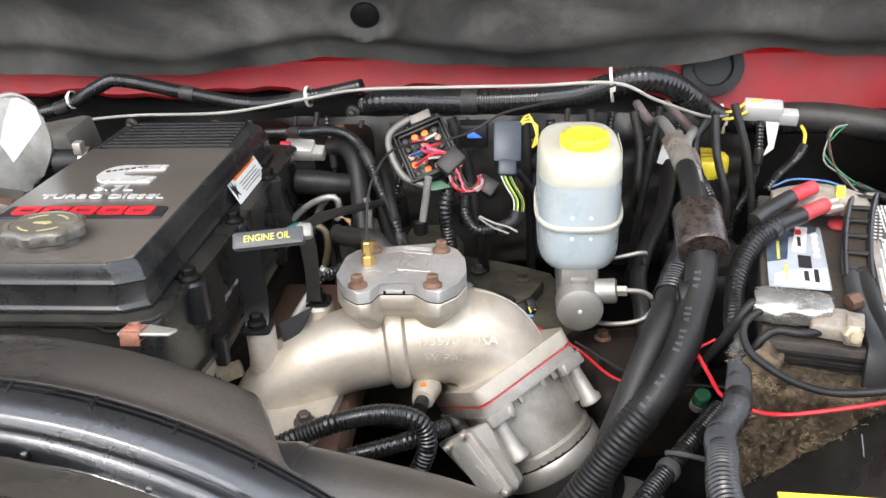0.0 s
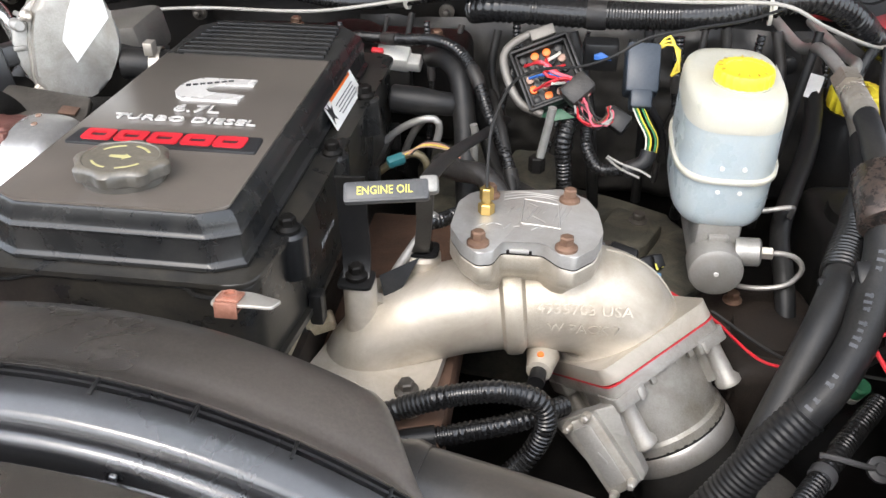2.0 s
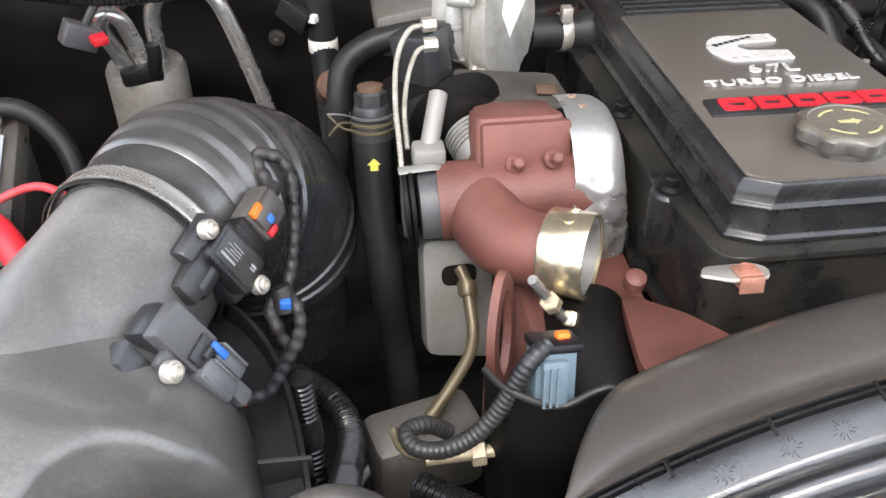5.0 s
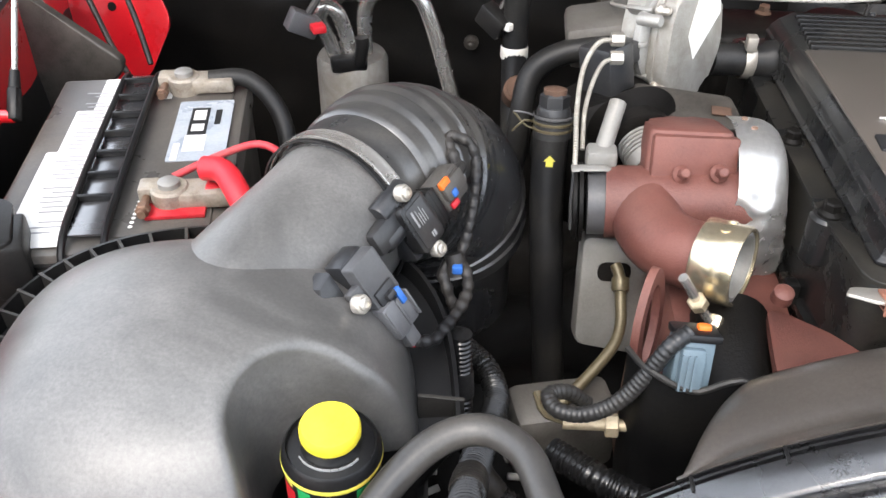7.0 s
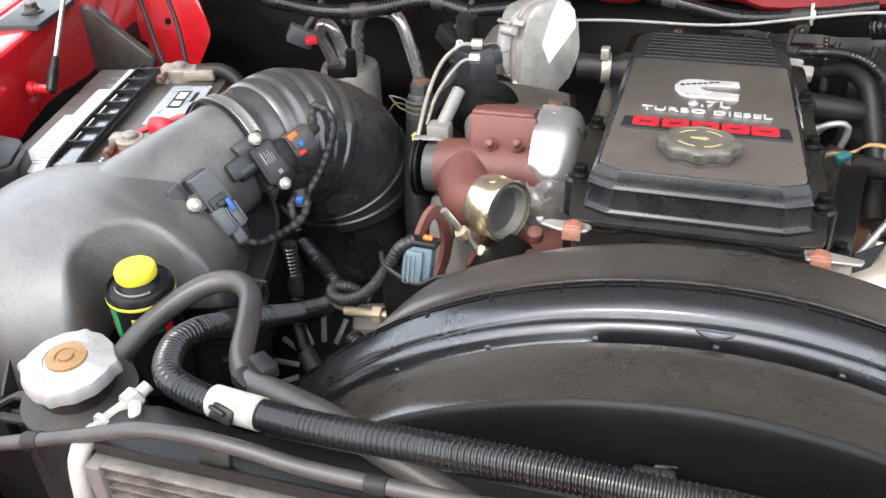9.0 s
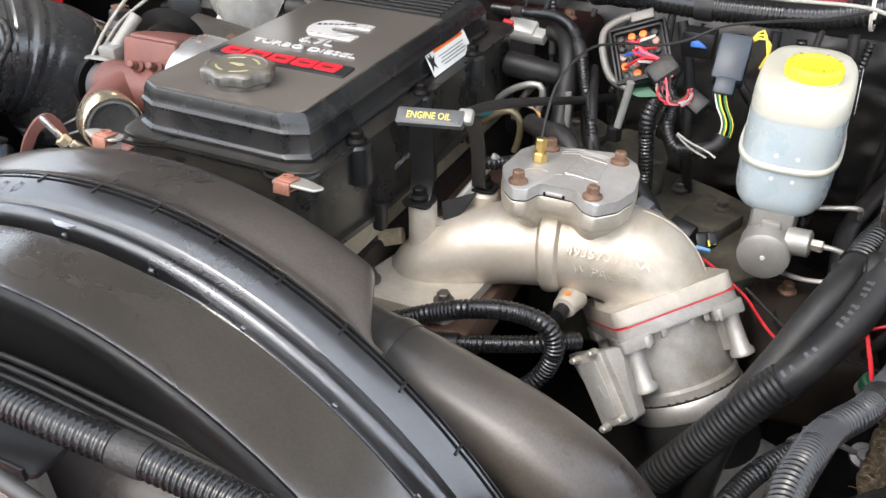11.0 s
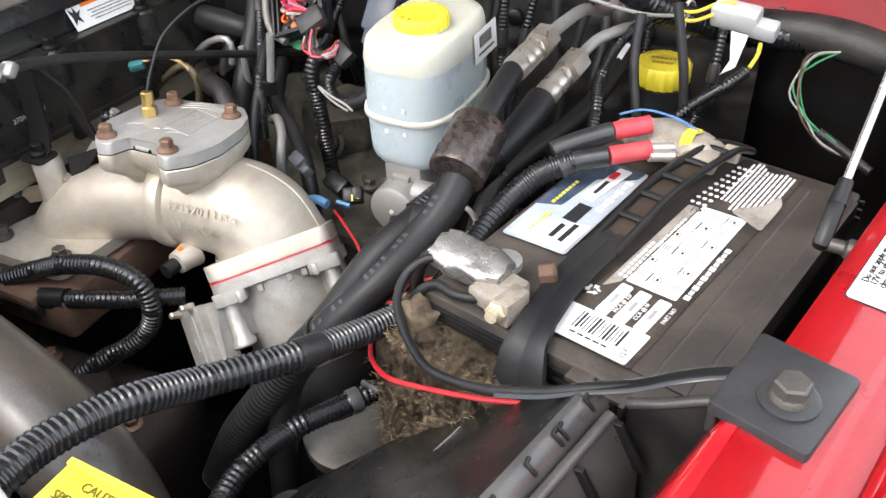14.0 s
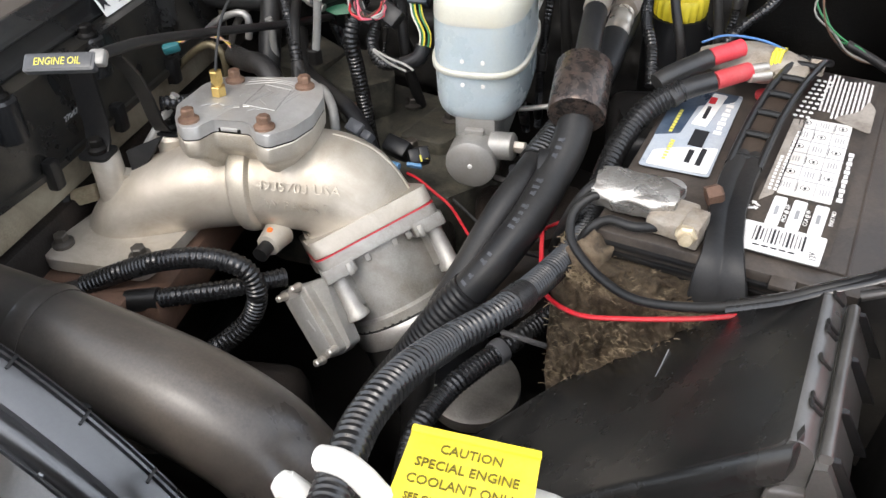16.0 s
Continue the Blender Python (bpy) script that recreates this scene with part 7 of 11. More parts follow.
prism(bm, [(0.0146, 0.061), (-0.0, 0.04), (-0.0125, 0.016), (-0.006, -0.008), (0.037, 0.026), (0.037, 0.046), (0.022, 0.0605)][::-1], 0.0006, AM @ Matrix.Translation((0, 0, 0.0003)))
part("label", bm, M["white"], actu, "white paper label")
bm = bmesh.new()
box(bm, (0.036, 0.05, 0.04), AM @ Matrix.Translation((-0.082, 0.0, -0.04)), 0.005)
box(bm, (0.03, 0.02, 0.03), AM @ Matrix.Translation((-0.06, 0.01, -0.04)), 0.003)
part("connector_block", bm, M["sensor_grey"], actu)
bm = bmesh.new()
lathe(bm, [(0.006, 0.0), (0.006, 0.022), (0.0045, 0.024)], AM @ Matrix.Translation((-0.044, 0.038, -0.03)), 16)
part("post", bm, M["alu_dull"], actu)
for x, y in ((-0.045, -0.026), (-0.034, 0.045)):
    bolt(actu, AM @ Vector((x, y, -0.014)), AM.to_3x3() @ Vector((0, 0, 1)), 0.007, 0.006, "steel")
bm = bmesh.new()
prism(bm, rounded([(-0.05, -0.018), (0.04, -0.026), (0.048, -0.012), (0.04, 0.02), (-0.05, 0.024)], 0.006), 0.006, frame_at((-0.585, 0.82, 1.078), (0.05, -0.25, 0.97), (1, -0.05, 0)), 0.002)
hp = part("heat_plate", bm, M["bolt_brown"], actu, "dark steel mounting plate")
bm = bmesh.new()
box(bm, (0.018, 0.011, 0.002), frame_at((-0.556, 0.812, 1.083), (0.05, -0.25, 0.97), (1, -0.05, 0)), 0.0006)
part("nut_plate", bm, M["rust"], hp, "rusty nut plate")
bm = bmesh.new()
box(bm, (0.13, 0.05, 0.05), Matrix.Translation((-0.6, 0.85, 1.045)) @ Matrix.Rotation(radians(8), 4, "Z"), 0.012)
part("throttle_bore", bm, M["near_black"], actu, "dark casting below")
bm = bmesh.new()
lathe(bm, [(0.016, 0.0), (0.016, 0.05), (0.02, 0.055), (0.02, 0.07)], frame_at((-0.55, 0.92, 1.085), (1, 0.15, -0.05)), 24)
part("coolant_hose", bm, M["rubber"], actu, "black hose stub")
bm = bmesh.new()
lathe(bm, [(0.0182, 0.03), (0.0187, 0.031), (0.0187, 0.04), (0.0182, 0.041)], frame_at((-0.55, 0.92, 1.085), (1, 0.15, -0.05)), 24, caps=False)
box(bm, (0.01, 0.012, 0.014), Matrix.Translation((-0.515, 0.915, 1.106)), 0.001)
part("spring_clamp", bm, M["steel"], actu, "steel spring clamp")

# coolant hose with printed arrow
ch = hose("heater_hose", [(-0.708, 0.788, 1.08), (-0.709, 0.782, 1.05), (-0.708, 0.765, 1.0), (-0.702, 0.74, 0.93), (-0.69, 0.72, 0.8)], 0.0158, "rubber", "thick black coolant hose with yellow print", "hose", seg=24)
bm = bmesh.new()
hm = frame_at((-0.708, 0.79, 1.082), (0.0, 0.2, 0.97))
lathe(bm, [(0.0173, -0.02), (0.0173, -0.004), (0.0155, -0.002), (0.0155, 0.004), (0.014, 0.008)], hm, 28)
hexagon(bm, 0.0235, 0.014, hm @ Matrix.Translation((0, 0, 0.006)), 0.002)
part("plug", bm, M["sensor_grey"], ch)
for k, (z, mt) in enumerate(((-0.012, "olive"), (0.0, "grey_plastic"), (-0.006, "olive"))):
    bm = bmesh.new()
    lathe(bm, [(0.0176, z - 0.0015), (0.0184, z - 0.001), (0.0184, z + 0.001), (0.0176, z + 0.0015)], hm, 28, caps=False)
    tube(bm, [hm @ Vector((-0.018, -0.004, z)), hm @ Vector((-0.026, -0.006 - 0.004 * k, z + 0.004)), hm @ Vector((-0.036, -0.008, z + 0.016 - 0.012 * k))], 0.001, 6)
    part("cable_tie", bm, M[mt], ch, "pale cable tie with a loose end")
bm = bmesh.new()
lathe(bm, [(0.0105, 0.018), (0.0105, 0.024), (0.0075, 0.025)], hm, 20)
part("plug_top", bm, M["rust"], ch, "rusty plug top")
bm = bmesh.new()
am = frame_at((-0.709, 0.7645, 1.0475), (0.0, -0.97, 0.2), (1, 0, 0))
prism(bm, [(-0.0032, -0.004), (0.0032, -0.004), (0.0032, 0.001), (0.0055, 0.001), (0.0, 0.0065), (-0.0055, 0.001), (-0.0032, 0.001)], 0.0007, am)
for i in range(9):
    for r in range(2):
        ph = (i - 4) * 0.155
        q = Vector((-0.7088 + 0.016 * math.sin(ph), 0.7775 - 0.0024 * r - 0.016 * math.cos(ph), 1.033 - 0.007 * r))
        prism(bm, rect(0.0017, 0.0042), 0.0005, frame_at(q, (math.sin(ph), -math.cos(ph), 0.25), (math.cos(ph), math.sin(ph), 0)))
part("print", bm, M["yellow_print"], ch, "yellow printed arrow and bars")

# exhaust gasket flange standing loose
fl = thing("exhaust_flange", (-0.64, 0.555, 1.0), "rusty slotted exhaust bracket ring", "bracket")
FM = frame_at((-0.638, 0.583, 1.022), (0.888, -0.443, 0.12), (-0.05, 0.35, 0.93))
bm = bmesh.new()
o = [(0.046 * math.cos(a) * (0.9 + 0.1 * math.cos(2 * a)), 0.026 * math.sin(a)) for a in [2 * math.pi * i / 40 for i in range(40)]]
q = [(x * 0.7 + 0.001, y * 0.6) for x, y in o]
for za, zb in ((0.0, 0.006),):
    lo, hi = [bm.verts.new(FM @ Vector((*p, za))) for p in o], [bm.verts.new(FM @ Vector((*p, zb))) for p in o]
    li, ui = [bm.verts.new(FM @ Vector((*p, za))) for p in q], [bm.verts.new(FM @ Vector((*p, zb))) for p in q]
    for j in range(40):
        k = (j + 1) % 40
        bm.faces.new((lo[j], lo[k], hi[k], hi[j]))
        bm.faces.new((hi[j], hi[k], ui[k], ui[j]))
        bm.faces.new((ui[j], ui[k], li[k], li[j]))
        bm.faces.new((li[j], li[k], lo[k], lo[j]))
part("ring", bm, M["iron_red"], fl)
bm = bmesh.new()
box(bm, (0.01, 0.03, 0.1), Matrix.Translation((-0.64, 0.575, 0.94)), 0.003)
part("foot", bm, M["rust"], fl)

# exhaust manifold web, rusted
mani = thing("exhaust_manifold", (-0.53, 0.56, 0.9), "rust-red cast exhaust manifold below the turbocharger", "exhaust manifold")
bm = bmesh.new()
MMx = frame_at((-0.538, 0.551, 1.037), (0, 0.15, 1), (1, 0, 0))
prism(bm, rounded([(-0.005, 0.058), (0.005, 0.057), (0.034, 0.031), (0.06, -0.008), (0.074, -0.045), (0.06, -0.08), (0.01, -0.078), (-0.012, -0.05), (-0.017, -0.02), (-0.011, 0.02)], 0.008, 4), 0.009, MMx @ Matrix.Translation((0, 0, -0.014)), 0.003)
part("web", bm, M["iron_red"], mani)
bm = bmesh.new()
lathe(bm, [(0.008, 0.0), (0.0075, 0.009), (0.005, 0.011)], frame_at((-0.537, 0.604, 1.038), (0, -0.3, 1)), 20)
part("stud", bm, M["iron_red"], mani)
bm = bmesh.new()
sweep(bm, spline([(-0.565, 0.62, 1.0), (-0.57, 0.57, 0.995), (-0.56, 0.52, 0.97), (-0.54, 0.5, 0.9)], 0.006), 0.03, 24)
part("down_pipe", bm, M["near_black"], mani, "dark down pipe")
bm = bmesh.new()
box(bm, (0.1, 0.2, 0.12), Matrix.Translation((-0.56, 0.7, 0.94)), 0.012)
part("runner", bm, M["iron_red"], mani)

# black bracket cup in front with plug
cup = thing("heat_guard", (-0.6, 0.5, 0.95), "black sheet metal guard in front of the exhaust", "guard")
bm = bmesh.new()
top = [(-0.66, 0.515, 1.06), (-0.652, 0.497, 1.062), (-0.644, 0.49, 1.062), (-0.63, 0.488, 1.055), (-0.616, 0.488, 1.052), (-0.601, 0.488, 1.061), (-0.59, 0.488, 1.064), (-0.578, 0.488, 1.055), (-0.56, 0.484, 1.044), (-0.53, 0.478, 1.03)]
line = spline(top, 0.005)
loft(bm, [[p, p + Vector((0, -0.006, -0.03)), p + Vector((0.004, -0.004, -0.11)), p + Vector((0.01, 0.0, -0.2))] for p in line], close=False, caps=False)
bmesh.ops.solidify(bm, geom=bm.faces[:], thickness=0.002)
part("sheet", bm, M["plastic"], cup, "", 50)
bm = bmesh.new()
tube(bm, top, 0.0022, 8)
part("rolled_edge", bm, M["plastic_dusty"], cup)
plug = thing("blue_plug", (-0.622, 0.503, 1.04), "pale blue-grey electrical plug with orange seal", "connector")
QM = frame_at((-0.622, 0.506, 1.062), (0.05, 0.35, 0.93), (1, 0.1, 0))
bm = bmesh.new()
box(bm, (0.026, 0.02, 0.034), QM, 0.003)
box(bm, (0.016, 0.006, 0.03), QM @ Matrix.Translation((-0.002, -0.012, -0.002)), 0.002)
for k in range(3):
    box(bm, (0.0015, 0.002, 0.024), QM @ Matrix.Translation((-0.009 + 0.004 * k, -0.0155, -0.003)))
part("body", bm, M["connector_blue"], plug)
bm = bmesh.new()
box(bm, (0.03, 0.024, 0.006), QM @ Matrix.Translation((0.001, 0, 0.019)), 0.002)
part("collar", bm, M["plastic"], plug)
bm = bmesh.new()
box(bm, (0.009, 0.007, 0.005), QM @ Matrix.Translation((0.006, 0.0, 0.023)), 0.002)
part("seal", bm, M["orange"], plug, "orange seal")
bm = bmesh.new()
corrugated(bm, [(-0.625, 0.508, 1.084), (-0.637, 0.5, 1.078), (-0.65, 0.495, 1.055), (-0.665, 0.49, 1.035), (-0.685, 0.489, 1.022), (-0.703, 0.495, 1.018), (-0.708, 0.508, 1.018), (-0.695, 0.516, 1.014), (-0.68, 0.52, 1.0)], 0.0058, 0.0034, 0.0004, 12)
part("lead", bm, M["boot_dark"], plug, "taped corrugated lead")
nut = thing("pressure_fitting", (-0.67, 0.503, 0.985), "yellowed hexagon fitting with an olive sleeve", "fitting")
bm = bmesh.new()
lathe(bm, [(0.0045, -0.03), (0.0045, 0.02)], frame_at((-0.667, 0.503, 0.998), (1, 0, 0.05)), 12)
hexagon(bm, 0.015, 0.009, frame_at((-0.668, 0.503, 0.998), (1, 0, 0.05)), 0.001)
part("nut", bm, M["nut_gold"], nut)
bm = bmesh.new()
tube(bm, [(-0.695, 0.503, 0.998), (-0.71, 0.508, 1.0), (-0.716, 0.52, 1.008)], 0.003, 8)
part("tag", bm, M["olive"], nut, "olive sleeve")
# brown fuel line and grey cast bracket
ln = thing("oil_drain_line", (-0.66, 0.6, 0.93), "olive brown steel pipe beside the turbocharger", "pipe")
bm = bmesh.new()
tube(bm, [(-0.648, 0.69, 0.994), (-0.6442, 0.681, 0.988), (-0.643, 0.665, 0.976), (-0.643, 0.645, 0.962), (-0.65, 0.628, 0.953), (-0.668, 0.608, 0.94), (-0.692, 0.585, 0.925)], 0.005, 12)
lathe(bm, [(0.0075, -0.006), (0.0078, -0.004), (0.0078, 0.004), (0.0068, 0.006)], frame_at((-0.6435, 0.675, 0.984), (0, -0.75, -0.65)), 16)
part("pipe", bm, M["olive"], ln)
cb = thing("cast_bracket", (-0.67, 0.64, 0.9), "grey cast aluminium alternator bracket", "bracket")
bm = bmesh.new()
prism(bm, rounded([(-0.03, -0.05), (0.03, -0.06), (0.03, 0.05), (-0.03, 0.055)], 0.01), 0.02, frame_at((-0.648, 0.716, 0.948), (0.1, -0.93, 0.3), (1, 0, 0)), 0.004)
arm = part("arm", bm, M["alu_mid"], cb)
bm = bmesh.new()
prism(bm, rounded(rect(0.03, 0.018, 0.0, 0.022), 0.008), 0.0006, frame_at((-0.648, 0.716, 0.948), (0.1, -0.93, 0.3), (1, 0, 0)) @ Matrix.Translation((0, 0, 0.0203)))
part("slot", bm, M["near_black"], arm, "dark oval slot")
bm = bmesh.new()
box(bm, (0.09, 0.05, 0.07), Matrix.Translation((-0.688, 0.6, 0.885)) @ Matrix.Rotation(radians(15), 4, "Z"), 0.01)
part("body", bm, M["alu_dark"], cb)
alt = thing("alternator", (-0.76, 0.6, 0.75), "dark alternator with slotted housing", "alternator")
bm = bmesh.new()
lathe(bm, [(0.07, -0.05), (0.075, -0.045), (0.075, 0.04), (0.06, 0.05)], frame_at((-0.765, 0.6, 0.82), (0.1, -0.7, 0.7)), 36)
part("body", bm, M["near_black"], alt)
for i in range(14):
    bm = bmesh.new()
    box(bm, (0.03, 0.006, 0.006), frame_at((-0.765, 0.6, 0.82), (0.1, -0.7, 0.7)) @ Matrix.Rotation(2 * math.pi * i / 14, 4, "Z") @ Matrix.Translation((0.045, 0, 0.05)), 0.001)
    part("vane", bm, M["alu_dull"], alt)

# ---- brake reservoir and master cylinder ----
res = thing("brake_fluid_reservoir", (0.068, 0.9, 0.975), "milky plastic brake fluid reservoir half full of pale blue fluid", "reservoir")


def tank_ring(z, k, y0=0.842, y1=0.985, w=0.047):
    out = []
    for i in range(48):
        a = 2 * math.pi * i / 48
        ca, sa = math.cos(a), math.sin(a)
        e = 2.0 / 3.2
        out.append((0.0665 + math.copysign(abs(ca) ** e, ca) * w * k, (y0 + y1) / 2 + math.copysign(abs(sa) ** e, sa) * (y1 - y0) / 2 * (1 - (1 - k) * 0.7), z))
    return out


bm = bmesh.new()
loft(bm, [tank_ring(0.978, 0.8), tank_ring(0.98, 0.87), tank_ring(0.985, 0.94), tank_ring(0.992, 0.975), tank_ring(1.0, 0.985), tank_ring(1.028, 1.0), tank_ring(1.031, 1.0)])
part("lower_shell", bm, M["tank_blue"], res, "pale blue fluid showing through the lower shell", 60)
bm = bmesh.new()
loft(bm, [tank_ring(1.0305, 1.045), tank_ring(1.031, 1.06), tank_ring(1.036, 1.06), tank_ring(1.0365, 1.045)])
part("weld_seam", bm, M["tank_white"], res, "raised welded seam", 60)
bm = bmesh.new()
loft(bm, [tank_ring(1.036, 1.0), tank_ring(1.045, 1.0), tank_ring(1.0815, 0.99)])
part("fluid_band", bm, M["tank_blue"], res, "pale blue fluid up to the level line", 60)
bm = bmesh.new()
loft(bm, [tank_ring(1.0815, 0.99), tank_ring(1.09, 0.985), tank_ring(1.1, 0.965), tank_ring(1.105, 0.93), tank_ring(1.108, 0.87), tank_ring(1.109, 0.7)])
part("upper_shell", bm, M["tank_white"], res, "milky white upper shell", 60)
for z in (1.047, 1.022):
    for x in (0.057, 0.077):
        bm = bmesh.new()
        lathe(bm, [(0.0022, 0.0), (0.002, 0.0012)], frame_at((x, 0.842, z), (0, -1, 0.1)), 10)
        part("level_dot", bm, M["white_plastic"], res, "small raised level dot")
bm = bmesh.new()
RC = Matrix.Translation((0.071, 0.897, 1.107))
lathe(bm, [(0.027, 0.0), (0.0272, 0.004)], RC, 32)
part("neck", bm, M["tank_white"], res)
bm = bmesh.new()
loft(bm, [[RC @ Vector(((r + 0.0006 * math.cos(24 * a)) * math.cos(a), (r + 0.0006 * math.cos(24 * a)) * math.sin(a), z)) for a in [2 * math.pi * i / 96 for i in range(96)]] for r, z in ((0.026, 0.002), (0.0265, 0.004), (0.0265, 0.0135), (0.025, 0.016), (0.018, 0.0163), (0.0175, 0.0153), (0.003, 0.0153))])
rc = part("cap", bm, M["yellow"], res, "yellow screw cap")
bm = bmesh.new()
for i in range(16):
    a = 2 * math.pi * i / 16
    if i % 5:
        box(bm, (0.0012, 0.004, 0.0004), RC @ Matrix.Rotation(a, 4, "Z") @ Matrix.Translation((0.0225, 0, 0.0179)) @ Matrix.Rotation(radians(90), 4, "Z"))
part("cap_print", bm, M["brass"], rc)
bm = bmesh.new()
lm = frame_at((0.1155, 0.945, 1.082), (1, 0.0, 0.06), (0, 1, 0))
prism(bm, rounded(rect(0.05, 0.03), 0.001), 0.0005, lm)
lb = part("side_label", bm, M["white"], res, "white printed label")
bm = bmesh.new()
bars(bm, lm @ Matrix.Translation((0, 0, 0.0006)), [(-0.014 + 0.0032 * i, 0.004, 0.0016, 0.012) for i in range(9)] + [(0.0, -0.008, 0.036, 0.002)])
part("label_print", bm, M["ink"], lb)

mc = thing("master_cylinder", (0.067, 0.86, 0.92), "bare aluminium brake master cylinder", "master cylinder")
bm = bmesh.new()
cm = frame_at((0.067, 0.822, 0.942), (0, 1, -0.03), (1, 0, 0))
lathe(bm, [(0.022, 0.0), (0.0255, 0.002), (0.0262, 0.005), (0.0262, 0.03), (0.024, 0.032), (0.024, 0.2)], cm, 36)
part("cylinder", bm, M["alu_dull"], mc)
bm = bmesh.new()
box(bm, (0.044, 0.05, 0.05), Matrix.Translation((0.067, 0.872, 0.965)), 0.008)
box(bm, (0.02, 0.012, 0.008), Matrix.Translation((0.067, 0.848, 0.968)), 0.002)
part("neck_block", bm, M["alu_dull"], mc)
bm = bmesh.new()
lathe(bm, [(0.014, 0.0), (0.014, 0.022), (0.0115, 0.024)], frame_at((0.085, 0.845, 0.955), (1, -0.1, 0.1)), 24)
part("outlet_boss", bm, M["alu_dull"], mc)
bm = bmesh.new()
hexagon(bm, 0.011, 0.012, frame_at((0.108, 0.843, 0.957), (1, -0.1, 0.05)), 0.001)
part("line_nut", bm, M["steel"], mc)
bm = bmesh.new()
lathe(bm, [(0.0025, -0.0005), (0.0022, 0.0008)], frame_at((0.067, 0.8215, 0.942), (0, -1, 0)), 10)
part("centre_mark", bm, M["white"], mc)
for k, pts in enumerate(([(0.11, 0.843, 0.957), (0.135, 0.842, 0.957), (0.148, 0.842, 0.948), (0.15, 0.842, 0.936), (0.138, 0.842, 0.92), (0.11, 0.845, 0.912), (0.085, 0.86, 0.905)], [(0.09, 0.9, 0.965), (0.115, 0.9, 0.969), (0.142, 0.9, 0.975), (0.148, 0.91, 0.965), (0.15, 0.93, 0.93), (0.15, 0.95, 0.88)])):
    bm = bmesh.new()
    tube(bm, pts, 0.0028, 10)
    part("brake_line", bm, M["alu_pipe"], mc)
# brake tag
tg = thing("hose_tag", (0.13, 0.86, 0.93), "white paper tag on a black hose", "tag")
bm = bmesh.new()
tube(bm, [(0.205, 1.2, 1.03), (0.205, 1.135, 1.0), (0.19, 1.05, 0.97), (0.15, 0.94, 0.95), (0.14, 0.9, 0.935), (0.142, 0.86, 0.915), (0.145, 0.82, 0.87), (0.14, 0.8, 0.8)], 0.0105, 12)
part("hose", bm, M["rubber"], tg)
bm = bmesh.new()
prism(bm, rounded(rect(0.03, 0.018), 0.002), 0.0008, frame_at((0.2, 1.124, 1.008), (-0.1, -0.7, 0.7), (0.3, 0.6, 0.8)))
part("tag", bm, M["white"], tg, "white paper tag")

# ---- two refrigerant hoses, damper can, fittings ----
acl = thing("suction_hose", (0.12, 0.63, 0.9), "thick black refrigerant hose with printed marks", "hose", "refrigerant hoses")
HL = [(0.177, 0.76, 1.05), (0.173, 0.735, 1.032), (0.163, 0.71, 1.015), (0.15, 0.675, 0.998), (0.13, 0.645, 0.976), (0.112, 0.63, 0.956), (0.092, 0.62, 0.932)]
bm = bmesh.new()
tube(bm, HL, 0.0152, 22)
part("hose", bm, M["rubber"], acl)
bm = bmesh.new()
corrugated(bm, [(0.112, 0.63, 0.956), (0.092, 0.62, 0.932), (0.06, 0.605, 0.883), (0.028, 0.592, 0.833), (0.0, 0.58, 0.77)], 0.0168, 0.0045, 0.0009, 22)
part("sleeve", bm, M["rubber"], acl, "corrugated black sleeve")
bm = bmesh.new()
hl = spline(HL, 0.002)
for i in range(12, len(hl) - 14, 3):
    if (i // 3) % 5 != 4 and (i // 3) % 11 < 8:
        d = (hl[i + 1] - hl[i]).normalized()
        nrm = Vector((-0.35, -0.6, 0.72))
        nrm = (nrm - d * nrm.dot(d)).normalized()
        mm = frame_at(hl[i] + nrm * 0.0151, nrm, d)
        box(bm, (0.0028, 0.0062 - 0.002 * ((i // 3) % 3 == 1), 0.0004), mm)
        if (i // 3) % 2:
            box(bm, (0.0045, 0.0016, 0.0004), mm @ Matrix.Translation((0, 0.0018, 0)))
part("print", bm, M["hose_print"], acl, "grey printed bars along the hose")
bm = bmesh.new()
DMx = frame_at((0.1765, 0.745, 1.054), (0.0, 0.92, 0.36), (1, 0, 0))
lathe(bm, [(0.018, 0.004), (0.0235, 0.0045), (0.0245, 0.0065), (0.0245, 0.056), (0.0235, 0.058), (0.014, 0.0605)], DMx, 40)
part("damper", bm, M["damper"], acl, "scuffed black and steel damper can")
bm = bmesh.new()
tube(bm, [(0.1765, 0.795, 1.0735), (0.1762, 0.81, 1.079), (0.176, 0.845, 1.09), (0.176, 0.87, 1.094)], 0.0109, 18)
part("short_hose", bm, M["rubber"], acl)


def crimp(parent, a, b, r, label="worn aluminium crimp fitting"):
    a, b = Vector(a), Vector(b)
    L = (b - a).length
    m = frame_at(a, b - a)
    bm = bmesh.new()
    prof = [(r * 0.9, 0)]
    for k in range(3):
        z = L * (0.08 + 0.17 * k)
        prof += [(r, z), (r, z + L * 0.08), (r * 0.86, z + L * 0.1), (r * 0.86, z + L * 0.14)]
    prof += [(r * 0.95, L * 0.58), (r * 0.6, L * 0.6), (r * 0.6, L)]
    lathe(bm, prof, m, 24)
    hexagon(bm, r * 2.05, L * 0.3, m @ Matrix.Translation((0, 0, L * 0.66)), 0.001)
    return part("fitting", bm, M["crimp"], parent, label)


